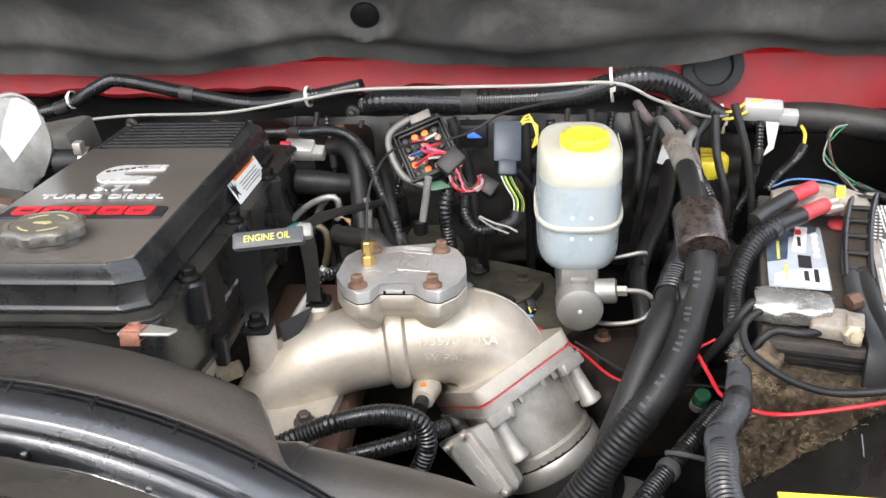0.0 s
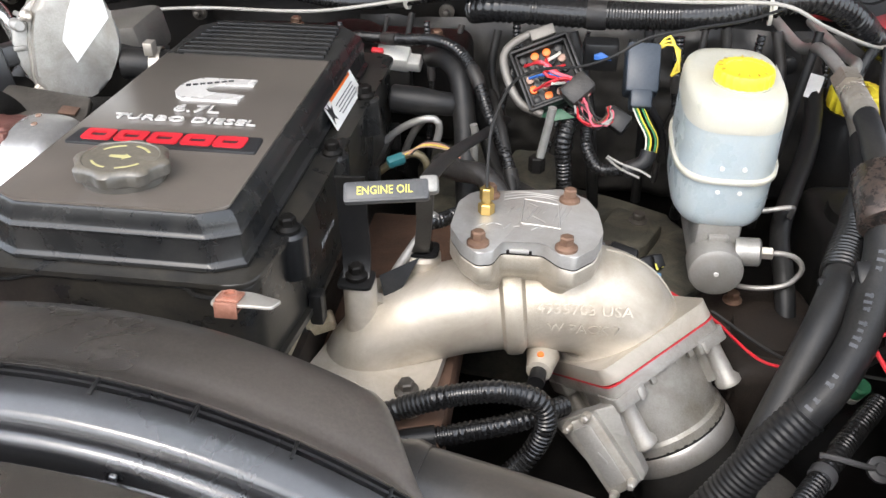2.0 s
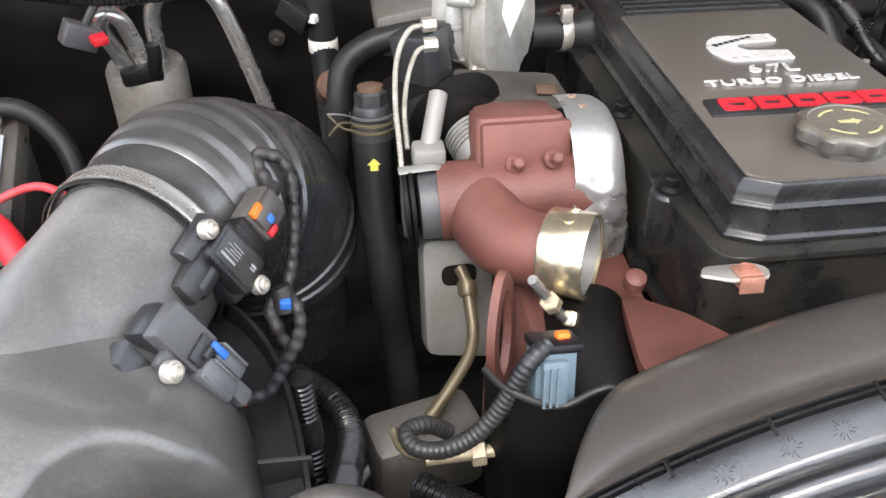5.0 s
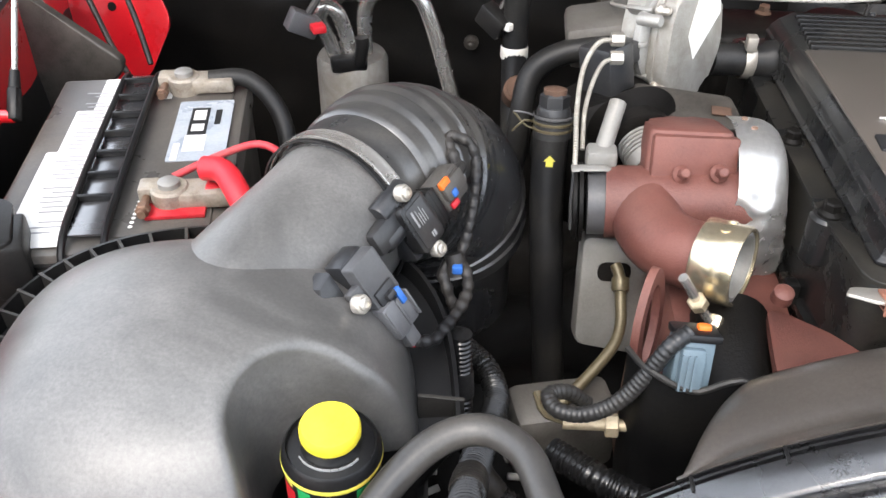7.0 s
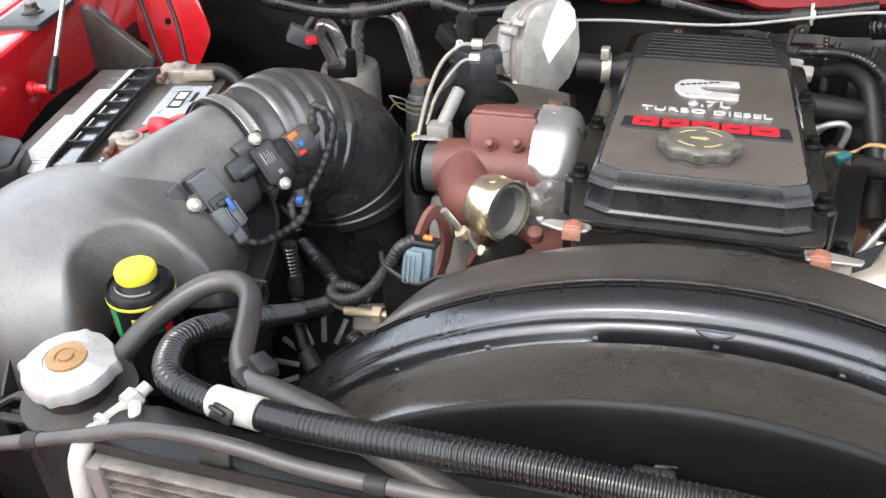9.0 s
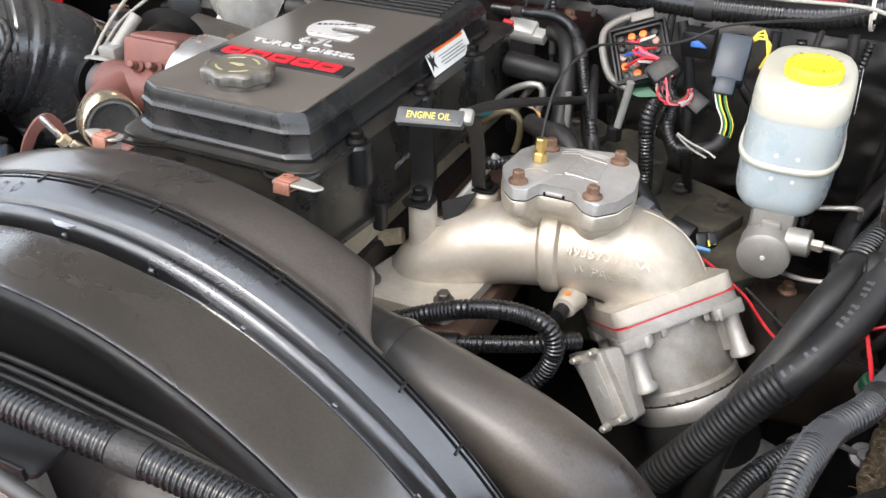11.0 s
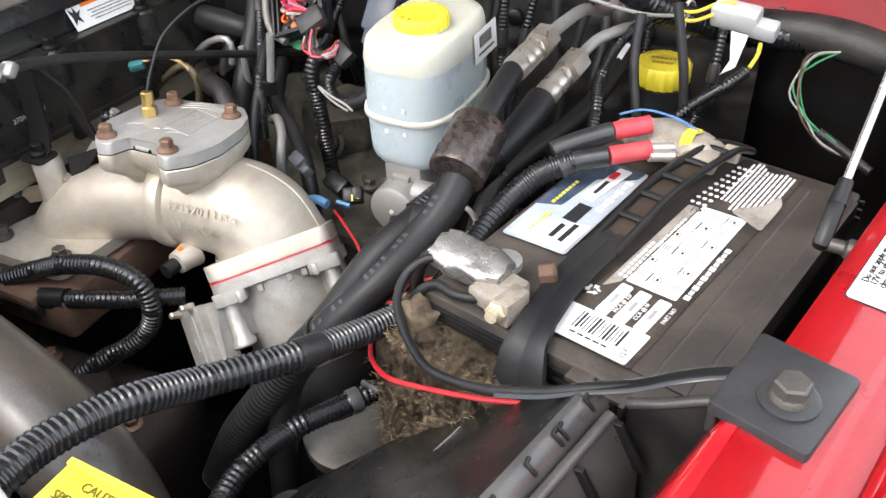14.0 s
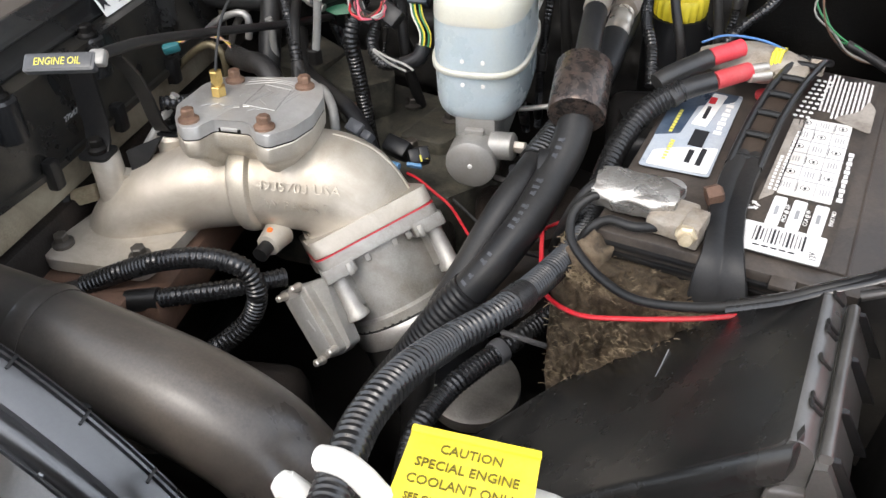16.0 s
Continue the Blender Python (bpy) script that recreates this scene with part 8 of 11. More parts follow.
crimp(acl, (0.176, 0.868, 1.094), (0.177, 0.955, 1.094), 0.0122)
bm = bmesh.new()
tube(bm, [(0.177, 0.95, 1.094), (0.178, 1.0, 1.09), (0.178, 1.06, 1.08), (0.178, 1.14, 1.05), (0.178, 1.28, 1.03)], 0.0065, 14)
part("pipe", bm, M["alu_pipe"], acl)
acr = thing("discharge_hose", (0.1, 0.63, 0.9), "black refrigerant hose in a split corrugated sleeve", "hose", "refrigerant hoses")
bm = bmesh.new()
tube(bm, [(0.193, 0.9, 1.055), (0.188, 0.86, 1.045), (0.175, 0.81, 1.03), (0.158, 0.77, 1.018), (0.142, 0.725, 1.008), (0.125, 0.69, 0.99), (0.105, 0.66, 0.955), (0.085, 0.63, 0.92), (0.07, 0.61, 0.87), (0.06, 0.6, 0.75)], 0.0142, 20)
part("hose", bm, M["rubber"], acr)
bm = bmesh.new()
corrugated(bm, [(0.178, 0.82, 1.033), (0.168, 0.79, 1.025), (0.155, 0.762, 1.016), (0.146, 0.738, 1.011)], 0.0162, 0.0036, 0.0011, 18)
part("sleeve", bm, M["loom"], acr, "corrugated black sleeve")
crimp(acr, (0.192, 0.885, 1.054), (0.2, 0.985, 1.062), 0.0122)
bm = bmesh.new()
tube(bm, [(0.199, 0.98, 1.062), (0.206, 1.02, 1.067), (0.22, 1.06, 1.065), (0.225, 1.12, 1.05), (0.222, 1.28, 1.03)], 0.0058, 14)
part("pipe", bm, M["alu_pipe"], acr)
bm = bmesh.new()
box(bm, (0.012, 0.02, 0.02), frame_at((0.158, 0.722, 1.024), (-0.2, -0.5, 0.8), (1, 0, 0.2)), 0.002)
box(bm, (0.05, 0.012, 0.006), frame_at((0.15, 0.725, 1.018), (-0.2, -0.5, 0.8), (1, 0.1, 0.3)), 0.002)
part("clip", bm, M["plastic"], acr, "black plastic hose clip")

# ---- power steering reservoir cap ----
ps_ = thing("power_steering_reservoir", (0.253, 1.126, 0.9), "black fluid reservoir with a yellow screw cap", "reservoir")
PC = Matrix.Translation((0.253, 1.128, 0.985))
bm = bmesh.new()
lathe(bm, [(0.04, -0.12), (0.04, -0.03), (0.034, -0.018), (0.033, -0.004)], PC, 32)
part("body", bm, M["plastic"], ps_)
bm = bmesh.new()
loft(bm, [[PC @ Vector(((r + 0.001 * math.cos(20 * a)) * math.cos(a), (r + 0.001 * math.cos(20 * a)) * math.sin(a), z)) for a in [2 * math.pi * i / 80 for i in range(80)]] for r, z in ((0.029, -0.004), (0.031, 0.0), (0.031, 0.018), (0.0285, 0.021), (0.021, 0.0215), (0.02, 0.0205), (0.003, 0.0205))])
part("cap", bm, M["yellow"], ps_, "yellow ribbed screw cap")
bm = bmesh.new()
bars(bm, PC @ Matrix.Translation((0, 0, 0.0207)), [(-0.014 + 0.005 * i, 0.006, 0.0035, 0.004) for i in range(6)] + [(-0.01 + 0.005 * i, -0.006, 0.0035, 0.004) for i in range(5)], 0.0008)
part("cap_print", bm, M["brass"], ps_)

# ---- driver battery ----
DB = frame_at((0.3265, 0.7545, 1.036), (0, 0, 1), (math.cos(radians(-12.7)), math.sin(radians(-12.7)), 0))
dbat = battery("battery", DB @ Matrix.Translation((0.0135, 0.008, 0)), 0.302, 0.204, 0.2, "black truck battery with white and blue labels", "battery", 0.3)
for x in (0.045, 0.072):
    bm = bmesh.new()
    box(bm, (0.016, 0.012, 0.005), DB @ Matrix.Translation((x, -0.151, -0.004)), 0.0015)
    box(bm, (0.004, 0.014, 0.012), DB @ Matrix.Translation((x + 0.007, -0.152, -0.008)), 0.001)
    part("hand_lug", bm, M["battery"], dbat)
dst = thing("battery_strap", DB @ Vector((0.0, 0, 0.0)), "black ladder-shaped battery hold-down strap", "strap", "battery straps")
# smooth rubber front half, folded over the edge
rings = []
side = [(-0.0135, 0.0), (-0.0125, 0.003), (-0.0035, 0.0042), (-0.0008, 0.0024), (0.0008, 0.0024), (0.0035, 0.0042), (0.0125, 0.003), (0.0135, 0.0)]
for y, z, x, tilt in ((-0.171, -0.085, 0.012, 1.5), (-0.168, -0.05, 0.01, 1.45), (-0.164, -0.022, 0.008, 1.3), (-0.158, -0.006, 0.006, 0.9), (-0.149, 0.004, 0.004, 0.5), (-0.13, 0.008, 0.0, 0.15), (-0.1, 0.009, -0.005, 0.05), (-0.06, 0.009, -0.007, 0.0), (-0.02, 0.008, -0.006, 0.0)):
    w = 1.0 + 0.75 * max(0.0, -(y + 0.145)) / 0.026
    rings.append([DB @ Vector((x + sx * w, y - sz * math.sin(tilt), z + sz * math.cos(tilt))) for sx, sz in side])
bm = bmesh.new()
loft(bm, rings)
part("front_loop", bm, M["rubber"], dst, "thick rubber front loop", 50)
def strap_at(y, dx, up=0.0):
    t = (y + 0.03) / 0.19
    cx = -0.0065 + 0.09 * max(0.0, y + 0.03) ** 1 * 0.6 + 0.75 * max(0.0, y) ** 2
    return DB @ Vector((cx + dx * 0.72, y, 0.009 + 0.015 * math.sin(math.pi * 0.5 * min(1.0, max(0.0, t * 1.5))) - 0.02 * max(0.0, t - 0.85) / 0.15 + up))


for dx in (-0.0155, 0.0155):
    bm = bmesh.new()
    tube(bm, [strap_at(-0.04 + 0.0205 * k, dx) for k in range(10)], 0.0032, 8)
    part("strap_rail", bm, M["plastic"], dst)
for k in range(7):
    bm = bmesh.new()
    y = -0.028 + 0.0285 * k
    tube(bm, [strap_at(y, -0.0155), strap_at(y, 0.0, 0.0008), strap_at(y, 0.0155)], 0.0028, 8)
    part("rung", bm, M["plastic"], dst)
bm = bmesh.new()
loft(bm, [[strap_at(-0.04 + 0.0105 * k, dx, -0.003) for dx in (-0.015, 0.015)] + [strap_at(-0.04 + 0.0105 * k, dx, -0.0045) for dx in (0.015, -0.015)] for k in range(18)])
part("strap_web", bm, M["strap_web"], dst, "brown-black strap web")


def paper(parent, m, outline, mat, label, name="label"):
    bm = bmesh.new()
    prism(bm, outline, 0.0005, m)
    return part(name, bm, mat, parent, label)


lm = DB @ Matrix.Translation((0, 0, 0.0006))
up = DB @ Matrix.Translation((0, 0, 0.0012))
up2 = DB @ Matrix.Translation((0, 0, 0.0018))
lw = paper(dbat, lm, rounded([(0.003, -0.13), (0.069, -0.13), (0.0735, 0.07), (0.0745, 0.15), (0.022, 0.153), (0.013, 0.0)], 0.003), M["label_black"], "black printed battery label")
white_panels = [("barcode panel", [(0.003, -0.0955), (0.0655, -0.0955), (0.0645, -0.129), (0.009, -0.129)], "white barcode panel")]
for x0, x1 in ((0.0213, 0.0308), (0.0355, 0.0452), (0.051, 0.0606)):
    white_panels.append(("cell", [(x0, -0.095), (x1, -0.095), (x1 + 0.001, -0.0575), (x0 + 0.001, -0.0575)], "small white panel"))
white_panels.append(("diagram", [(0.0223, -0.0535), (0.0615, -0.053), (0.0615, 0.066), (0.0255, 0.064)], "white panel of warning symbols, dust stained"))
panels = []
for nm, o, lab_ in white_panels:
    panels.append(paper(lw, up, rounded(o, 0.002), M["label_dusty"] if nm == "diagram" else M["white"], lab_, "white_panel"))
bm = bmesh.new()
bars(bm, up2, [(0.0175 + 0.0026 * i, -0.1085, (0.0007, 0.0016, 0.001, 0.0005)[i % 4], 0.0175 - 0.004 * (i % 5 == 2)) for i in range(14)], 0.0003)
part("barcode", bm, M["ink"], panels[0], "black barcode")
bm = bmesh.new()
bars(bm, up2, [(0.021 + 0.006 * i, -0.122, 0.0045, 0.0014) for i in range(5)], 0.0003)
part("label_print", bm, M["ink"], panels[0])
lettering("volt_text", "12V", 0.0062, up2 @ Matrix.Translation((0.059, -0.12, 0)) @ Matrix.Rotation(radians(100), 4, "Z"), M["ink"], panels[0], 0.0001)
for k in range(3):
    bm = bmesh.new()
    bars(bm, up2, [(0.0265 + 0.0147 * k, -0.076, 0.0028, 0.011)], 0.0003)
    part("label_print", bm, M["grey_print"], panels[1 + k])
for txt, x in (("MCA @ 32F", 0.0334), ("CCA @ 0F", 0.0482), ("PART NO", 0.0652)):
    lettering("rating_text", txt, 0.0052, up @ Matrix.Translation((x, -0.0765 if x < 0.06 else -0.07, 0.0002)) @ Matrix.Rotation(radians(90), 4, "Z") @ Matrix.Scale(0.85, 4), M["white"], lw, 0.0002)
tan = paper(lw, up, rounded([(0.0118, -0.068), (0.0205, -0.056), (0.0242, 0.06), (0.0152, 0.06)], 0.001), M["label_tan"], "dust-caked edge strip", "edge_strip")
bm = bmesh.new()
for i in range(2):
    bars(bm, up2, [(0.0165 + 0.0042 * i + 0.00003 * j * j / 4, -0.05 + 0.0052 * j, 0.0024, 0.0036) for j in range(10 + 8 * i)], 0.0003)
part("strip_print", bm, M["white"], tan, "pale worn print")
bm = bmesh.new()
bars(bm, up, [(0.0662, -0.045 + 0.0066 * j, 0.0042 - 0.0012 * (j % 2), 0.005) for j in range(11)], 0.0004)
part("bold_print", bm, M["white"], lw, "row of bold white print")
bm = bmesh.new()
bars(bm, up2, [(0.0412, -0.05 + 0.0195 * i, 0.041, 0.0005) for i in range(1, 6)] + [(0.034, 0.006, 0.0005, 0.11), (0.048, 0.006, 0.0005, 0.11)], 0.0003)
part("grid_line", bm, M["grey_print"], panels[4])
rng = random.Random(21)
for i in range(3):
    for j in range(6):
        x, y = 0.0265 + 0.0142 * i, -0.0405 + 0.0195 * j
        bm = bmesh.new()
        if (i + j) % 2:
            o, q = circle(0.0036, 18, x, y), circle(0.0031, 18, x, y)
            a_ = [bm.verts.new(up2 @ Vector((*p_, 0.0003))) for p_ in o]
            b_ = [bm.verts.new(up2 @ Vector((*p_, 0.0003))) for p_ in q]
            for k in range(18):
                bm.faces.new((a_[k], a_[(k + 1) % 18], b_[(k + 1) % 18], b_[k]))
            bars(bm, up2, [(x, y, 0.0018, 0.0028), (x - 0.0058, y, 0.0006, 0.011)], 0.0003)
            part("symbol", bm, M["ink"], panels[4], "round warning symbol", 0)
        else:
            bars(bm, up2, [(x - 0.003 + 0.002 * k, y, 0.0008, 0.009 - rng.random() * 0.003) for k in range(4)], 0.0003)
            part("label_print", bm, M["grey_print"], panels[4])
bm = bmesh.new()
for i in range(3):
    for j in range(9):
        prism(bm, circle(0.0019, 10, 0.0152 + 0.0052 * i + 0.0011 * j, 0.0665 + 0.0086 * j), 0.0004, up)
part("dot_print", bm, M["white"], lw, "rows of white dots")
bm = bmesh.new()
for i in range(11):
    y = 0.0725 if i > 2 else 0.082
    while y < 0.143:
        L_ = rng.uniform(0.003, 0.009)
        bars(bm, up, [(0.0325 + 0.0036 * i, y + L_ / 2, 0.0019, L_)], 0.0003)
        y += L_ + 0.0011
part("fine_print", bm, M["white"], lw)
# brown dust dried over the end of the label
for o in ([(0.0455, 0.0705), (0.0755, 0.058), (0.0757, 0.1), (0.069, 0.113), (0.064, 0.094), (0.057, 0.084), (0.05, 0.08)], [(0.0135, -0.06), (0.0205, -0.05), (0.0222, -0.015), (0.0168, -0.02)]):
    paper(lw, up @ Matrix.Translation((0, 0, 0.0004)), rounded(o, 0.004), M["label_tan"], "dried brown dust", "dust_film")
# moulded ridge along the lid
bm = bmesh.new()
tube(bm, [DB @ Vector((0.083, -0.135 + 0.03 * i, -0.0012)) for i in range(10)], 0.0019, 8)
tube(bm, [DB @ Vector((0.108, -0.14 + 0.031 * i, -0.0012)) for i in range(10)], 0.0019, 8)
part("lid_ridge", bm, M["battery"], dbat)
# three chasing arrows
bm = bmesh.new()
for k in range(3):
    m3 = up @ Matrix.Translation((0.009, -0.076, 0)) @ Matrix.Rotation(2 * math.pi * k / 3 + 0.4, 4, "Z")
    prism(bm, [(-0.004, -0.0045), (0.001, -0.0045), (0.001, -0.006), (0.0042, -0.0035), (0.001, -0.001), (0.001, -0.0025), (-0.003, -0.0025)], 0.0004, m3)
part("recycling_mark", bm, M["white"], dbat, "white recycling arrows")
lb = paper(dbat, lm, rounded([(-0.084, -0.058), (-0.029, -0.054), (-0.031, 0.08), (-0.086, 0.08)], 0.003), M["label_blue"], "blue-grey foil label")
paper(lb, up, rounded([(-0.085, -0.01), (-0.0855, 0.079), (-0.034, 0.079), (-0.036, 0.066), (-0.063, 0.05), (-0.066, 0.0)], 0.002), M["label_navy"], "dark blue end of the label", "blue_panel")
for o, mt, lab_ in (([(-0.079, -0.055), (-0.031, -0.052), (-0.031, -0.012), (-0.06, -0.022), (-0.079, -0.034)], "white", "worn pale end"), ([(-0.0615, 0.017), (-0.0485, 0.017), (-0.0435, 0.075), (-0.0555, 0.075)], "white", "white name panel")):
    paper(lb, up @ Matrix.Translation((0, 0, 0.0003)), rounded(o, 0.002), M[mt], lab_, "white_panel")
bm = bmesh.new()
bars(bm, up2, [(-0.0535, 0.062, 0.006, 0.012)], 0.0003)
part("red_mark", bm, M["label_red"], lb, "small red mark")
bm = bmesh.new()
bars(bm, up2, [(-0.0535, 0.04, 0.0035, 0.022), (-0.041, -0.03, 0.0045, 0.026), (-0.05, -0.032, 0.0045, 0.02)], 0.0003)
bars(bm, up, [(-0.05, -0.002, 0.012, 0.026)], 0.0004)
part("label_print", bm, M["ink"], lb)
bm = bmesh.new()
bars(bm, up2, [(-0.068, -0.015 - 0.0046 * i, 0.0034, 0.003) for i in range(7)] + [(-0.074, 0.0 + 0.005 * i, 0.0028, 0.0034) for i in range(8)], 0.0003)
part("yellow_print", bm, M["yellow_print"], lb)
bm = bmesh.new()
bars(bm, up, [(-0.038, 0.012 + 0.0078 * i, 0.0065 - 0.002 * (i % 2), 0.0055) for i in range(8)], 0.0004)
part("name_bars", bm, M["white"], lb)

# front terminal, wrapped in silver foil
tf = thing("battery_terminal", (0.25, 0.645, 1.036), "corroded battery clamp wrapped in silver tape", "battery terminal", "battery terminals")
bm = bmesh.new()
fm = frame_at((0.234, 0.658, 1.05), (-0.1, -0.2, 0.97), (0.96, -0.22, 0.0))
rings = []
for i in range(17):
    u = i / 16
    x = -0.03 + 0.062 * u
    ring = []
    for j in range(32):
        a = 2 * math.pi * j / 32
        ca, sa = math.cos(a), math.sin(a)
        w = 1 + 0.16 * noise.noise(Vector((x * 70, ca * 2.2, sa * 2.2))) + 0.07 * noise.noise(Vector((x * 220, ca * 6, sa * 6)))
        ex = 0.62
        hw = 0.0165 * (1 - 0.35 * max(0.0, u - 0.75) / 0.25) * (0.86 + 0.14 * min(1.0, u * 6))
        ring.append(fm @ Vector((x + 0.004 * noise.noise(Vector((ca * 3, sa * 3, 7))), math.copysign(abs(ca) ** ex, ca) * hw * w, math.copysign(abs(sa) ** ex, sa) * 0.0105 * w * (1 - 0.4 * max(0.0, u - 0.6)))))
    rings.append(ring)
loft(bm, rings)
part("foil_wrap", bm, M["vinyl_tape"], tf, "crinkled silver foil tape", 50)
bm = bmesh.new()
box(bm, (0.03, 0.034, 0.014), frame_at((0.262, 0.642, 1.044), (0, 0, 1), (0.9, -0.3, 0)), 0.003)
box(bm, (0.014, 0.024, 0.02), frame_at((0.277, 0.628, 1.047), (0, 0, 1), (0.9, -0.3, 0)), 0.002)
part("clamp", bm, M["corroded"], tf)
bm = bmesh.new()
lathe(bm, [(0.0125, 0.005), (0.0125, 0.011), (0.0105, 0.012), (0.001, 0.0125)], Matrix.Translation((0.257, 0.664, 1.044)), 24)
part("post", bm, M["alu_pipe"], tf, "bright lead post")
bm = bmesh.new()
bx = frame_at((0.272, 0.622, 1.049), (-0.05, -0.9, 0.15), (1, 0, 0))
hexagon(bm, 0.0135, 0.011, bx, 0.0015)
lathe(bm, [(0.0045, -0.03), (0.0045, 0.016)], bx, 14)
part("clamp_bolt", bm, M["nut_gold"], tf, "yellowed clamp bolt")
bm = bmesh.new()
hexagon(bm, 0.014, 0.012, frame_at((0.284, 0.664, 1.05), (0.9, 0.3, 0.2)), 0.002)
part("rusty_nut", bm, M["rust"], tf, "rust-caked nut")
for pts, r, nm in (([(0.222, 0.662, 1.054), (0.205, 0.665, 1.05), (0.192, 0.66, 1.035), (0.18, 0.67, 1.0), (0.17, 0.7, 0.95)], 0.006, "cable"), ([(0.222, 0.652, 1.05), (0.205, 0.65, 1.05), (0.192, 0.641, 1.042), (0.19, 0.626, 1.034), (0.197, 0.611, 1.028), (0.219, 0.588, 1.023), (0.247, 0.568, 1.026), (0.29, 0.556, 1.04), (0.328, 0.55, 1.06), (0.35, 0.55, 1.072), (0.38, 0.556, 1.082)], 0.0042, "cable"), ([(0.255, 0.632, 1.042), (0.235, 0.628, 1.042), (0.215, 0.635, 1.04), (0.2, 0.63, 1.025), (0.19, 0.63, 0.98)], 0.0048, "cable")):
    bm = bmesh.new()
    tube(bm, pts, r * 0.8, 12)
    part(nm, bm, M["rubber"], tf)
# rear terminal with red boots
tr = thing("battery_terminal", (0.33, 0.87, 1.036), "corroded rear battery clamp with two red cable ends", "battery terminal", "battery terminals")
bm = bmesh.new()
rm = frame_at((0.322, 0.872, 1.055), (0, -0.1, 1), (1, -0.1, 0))
rings = []
for i in range(11):
    x = -0.05 + 0.095 * i / 10
    k = math.sin(math.pi * (0.12 + 0.76 * i / 10))
    rings.append([rm @ Vector((x, 0.026 * k * math.cos(a) * (1 + 0.2 * noise.noise(Vector((x * 50, math.cos(a), 1)))), 0.014 * k * math.sin(a) * (1 + 0.25 * noise.noise(Vector((x * 60, math.sin(a), 5)))))) for a in [2 * math.pi * j / 20 for j in range(20)]])
loft(bm, rings)
part("wrap", bm, M["corroded"], tr, "grimy clear plastic wrap", 50)
bm = bmesh.new()
box(bm, (0.03, 0.02, 0.014), rm @ Matrix.Translation((0.03, -0.014, 0.0)), 0.003)
hexagon(bm, 0.014, 0.012, rm @ Matrix.Translation((0.045, 0.004, 0.0)) @ Matrix.Rotation(radians(90), 4, "Y"), 0.001)
part("clamp", bm, M["corroded"], tr)
bm = bmesh.new()
for k in range(3):
    tube(bm, [rm @ Vector((0.012 + 0.003 * k, -0.016 + 0.002 * k, 0.006)), rm @ Vector((0.013 + 0.003 * k, -0.006, 0.0165)), rm @ Vector((0.016 + 0.003 * k, 0.006, 0.013))], 0.0019, 8)
part("yellow_tag", bm, M["yellow"], tr, "yellow tape tag")
bm = bmesh.new()
tube(bm, [rm @ Vector((-0.05, 0.005, 0.01)), rm @ Vector((-0.03, 0.012, 0.016)), rm @ Vector((0.0, 0.008, 0.018)), rm @ Vector((0.022, 0.0, 0.016))], 0.0011, 8)
part("blue_wire", bm, M["wire_blue_dull"], tr, "thin blue wire")
for a, b, c in (((0.306, 0.856, 1.076), (0.28, 0.838, 1.073), (0.25, 0.82, 1.064)), ((0.313, 0.833, 1.066), (0.285, 0.812, 1.065), (0.262, 0.802, 1.06))):
    bm = bmesh.new()
    tube(bm, [a, b], 0.0078, 14)
    part("red_sleeve", bm, M["sleeve_red"], tr, "faded red heat-shrink sleeve")
    bm = bmesh.new()
    tube(bm, [b, c, tuple(Vector(c) + Vector((-0.012, -0.01, -0.005)))], 0.0086, 14)
    part("cable_boot", bm, M["boot_dark"], tr, "dark taped cable")
bm = bmesh.new()
tube(bm, [(0.328, 0.848, 1.063), (0.311, 0.834, 1.066)], 0.0046, 12)
tube(bm, [(0.331, 0.84, 1.06), (0.314, 0.827, 1.063)], 0.0046, 12)
part("ferrule", bm, M["steel"], tr)
bm = bmesh.new()
lathe(bm, [(0.011, 0.0), (0.011, 0.003), (0.008, 0.0035)], DB @ Matrix.Translation((-0.012, 0.088, 0.001)), 20)
part("red_washer", bm, M["sleeve_red"], tr)

# felt blanket at the battery foot
felt = thing("insulation_blanket", (0.28, 0.6, 0.85), "matted brown felt insulation around the battery foot", "insulation")
bm = bmesh.new()
rings = []
for i in range(90):
    u = i / 89
    ring = []
    for j in range(70):
        v = j / 69
        x = 0.182 + 0.14 * u
        yb = 0.643 - 0.24 * (x - 0.19)
        if v < 0.3:
            w = v / 0.3
            p = Vector((x, yb + 0.006 - 0.052 * w, 1.004 + 0.012 * math.sin(w * 3) - 0.012 * u * w))
        else:
            w = (v - 0.3) / 0.7
            p = Vector((x, yb - 0.046 - 0.008 * math.sin(w * 3), 1.002 - 0.012 * u - 0.19 * w))
        p += Vector((0.3, -1, 0.6)) * (0.009 * noise.noise(p * 50) + 0.006 * noise.noise(p * 140) + 0.0035 * noise.noise(p * 360))
        ring.append(p)
    rings.append(ring)
loft(bm, rings, close=False, caps=False)
bmesh.ops.solidify(bm, geom=bm.faces[:], thickness=0.006)
part("felt", bm, M["foam"], felt, "", 80)
bm = bmesh.new()
rng = random.Random(4)
for i in range(3200):
    u = rng.random()
    x = 0.182 + 0.14 * u
    p = Vector((x, 0.643 - 0.24 * (x - 0.19) - 0.046 * rng.random(), 1.006 - 0.012 * u + 0.01 * rng.random()))
    if rng.random() < 0.25:
        p = Vector((x, 0.643 - 0.24 * (x - 0.19) - 0.054, 0.995 - 0.12 * rng.random()))
    d = Vector((rng.uniform(-1, 1), rng.uniform(-1, 0.4), rng.uniform(-0.3, 0.8))).normalized() * rng.uniform(0.002, 0.0065)
    sweep(bm, [p, p + d * 0.5 + Vector((rng.uniform(-0.001, 0.001), 0, 0.0006)), p + d], 0.00028, 3)
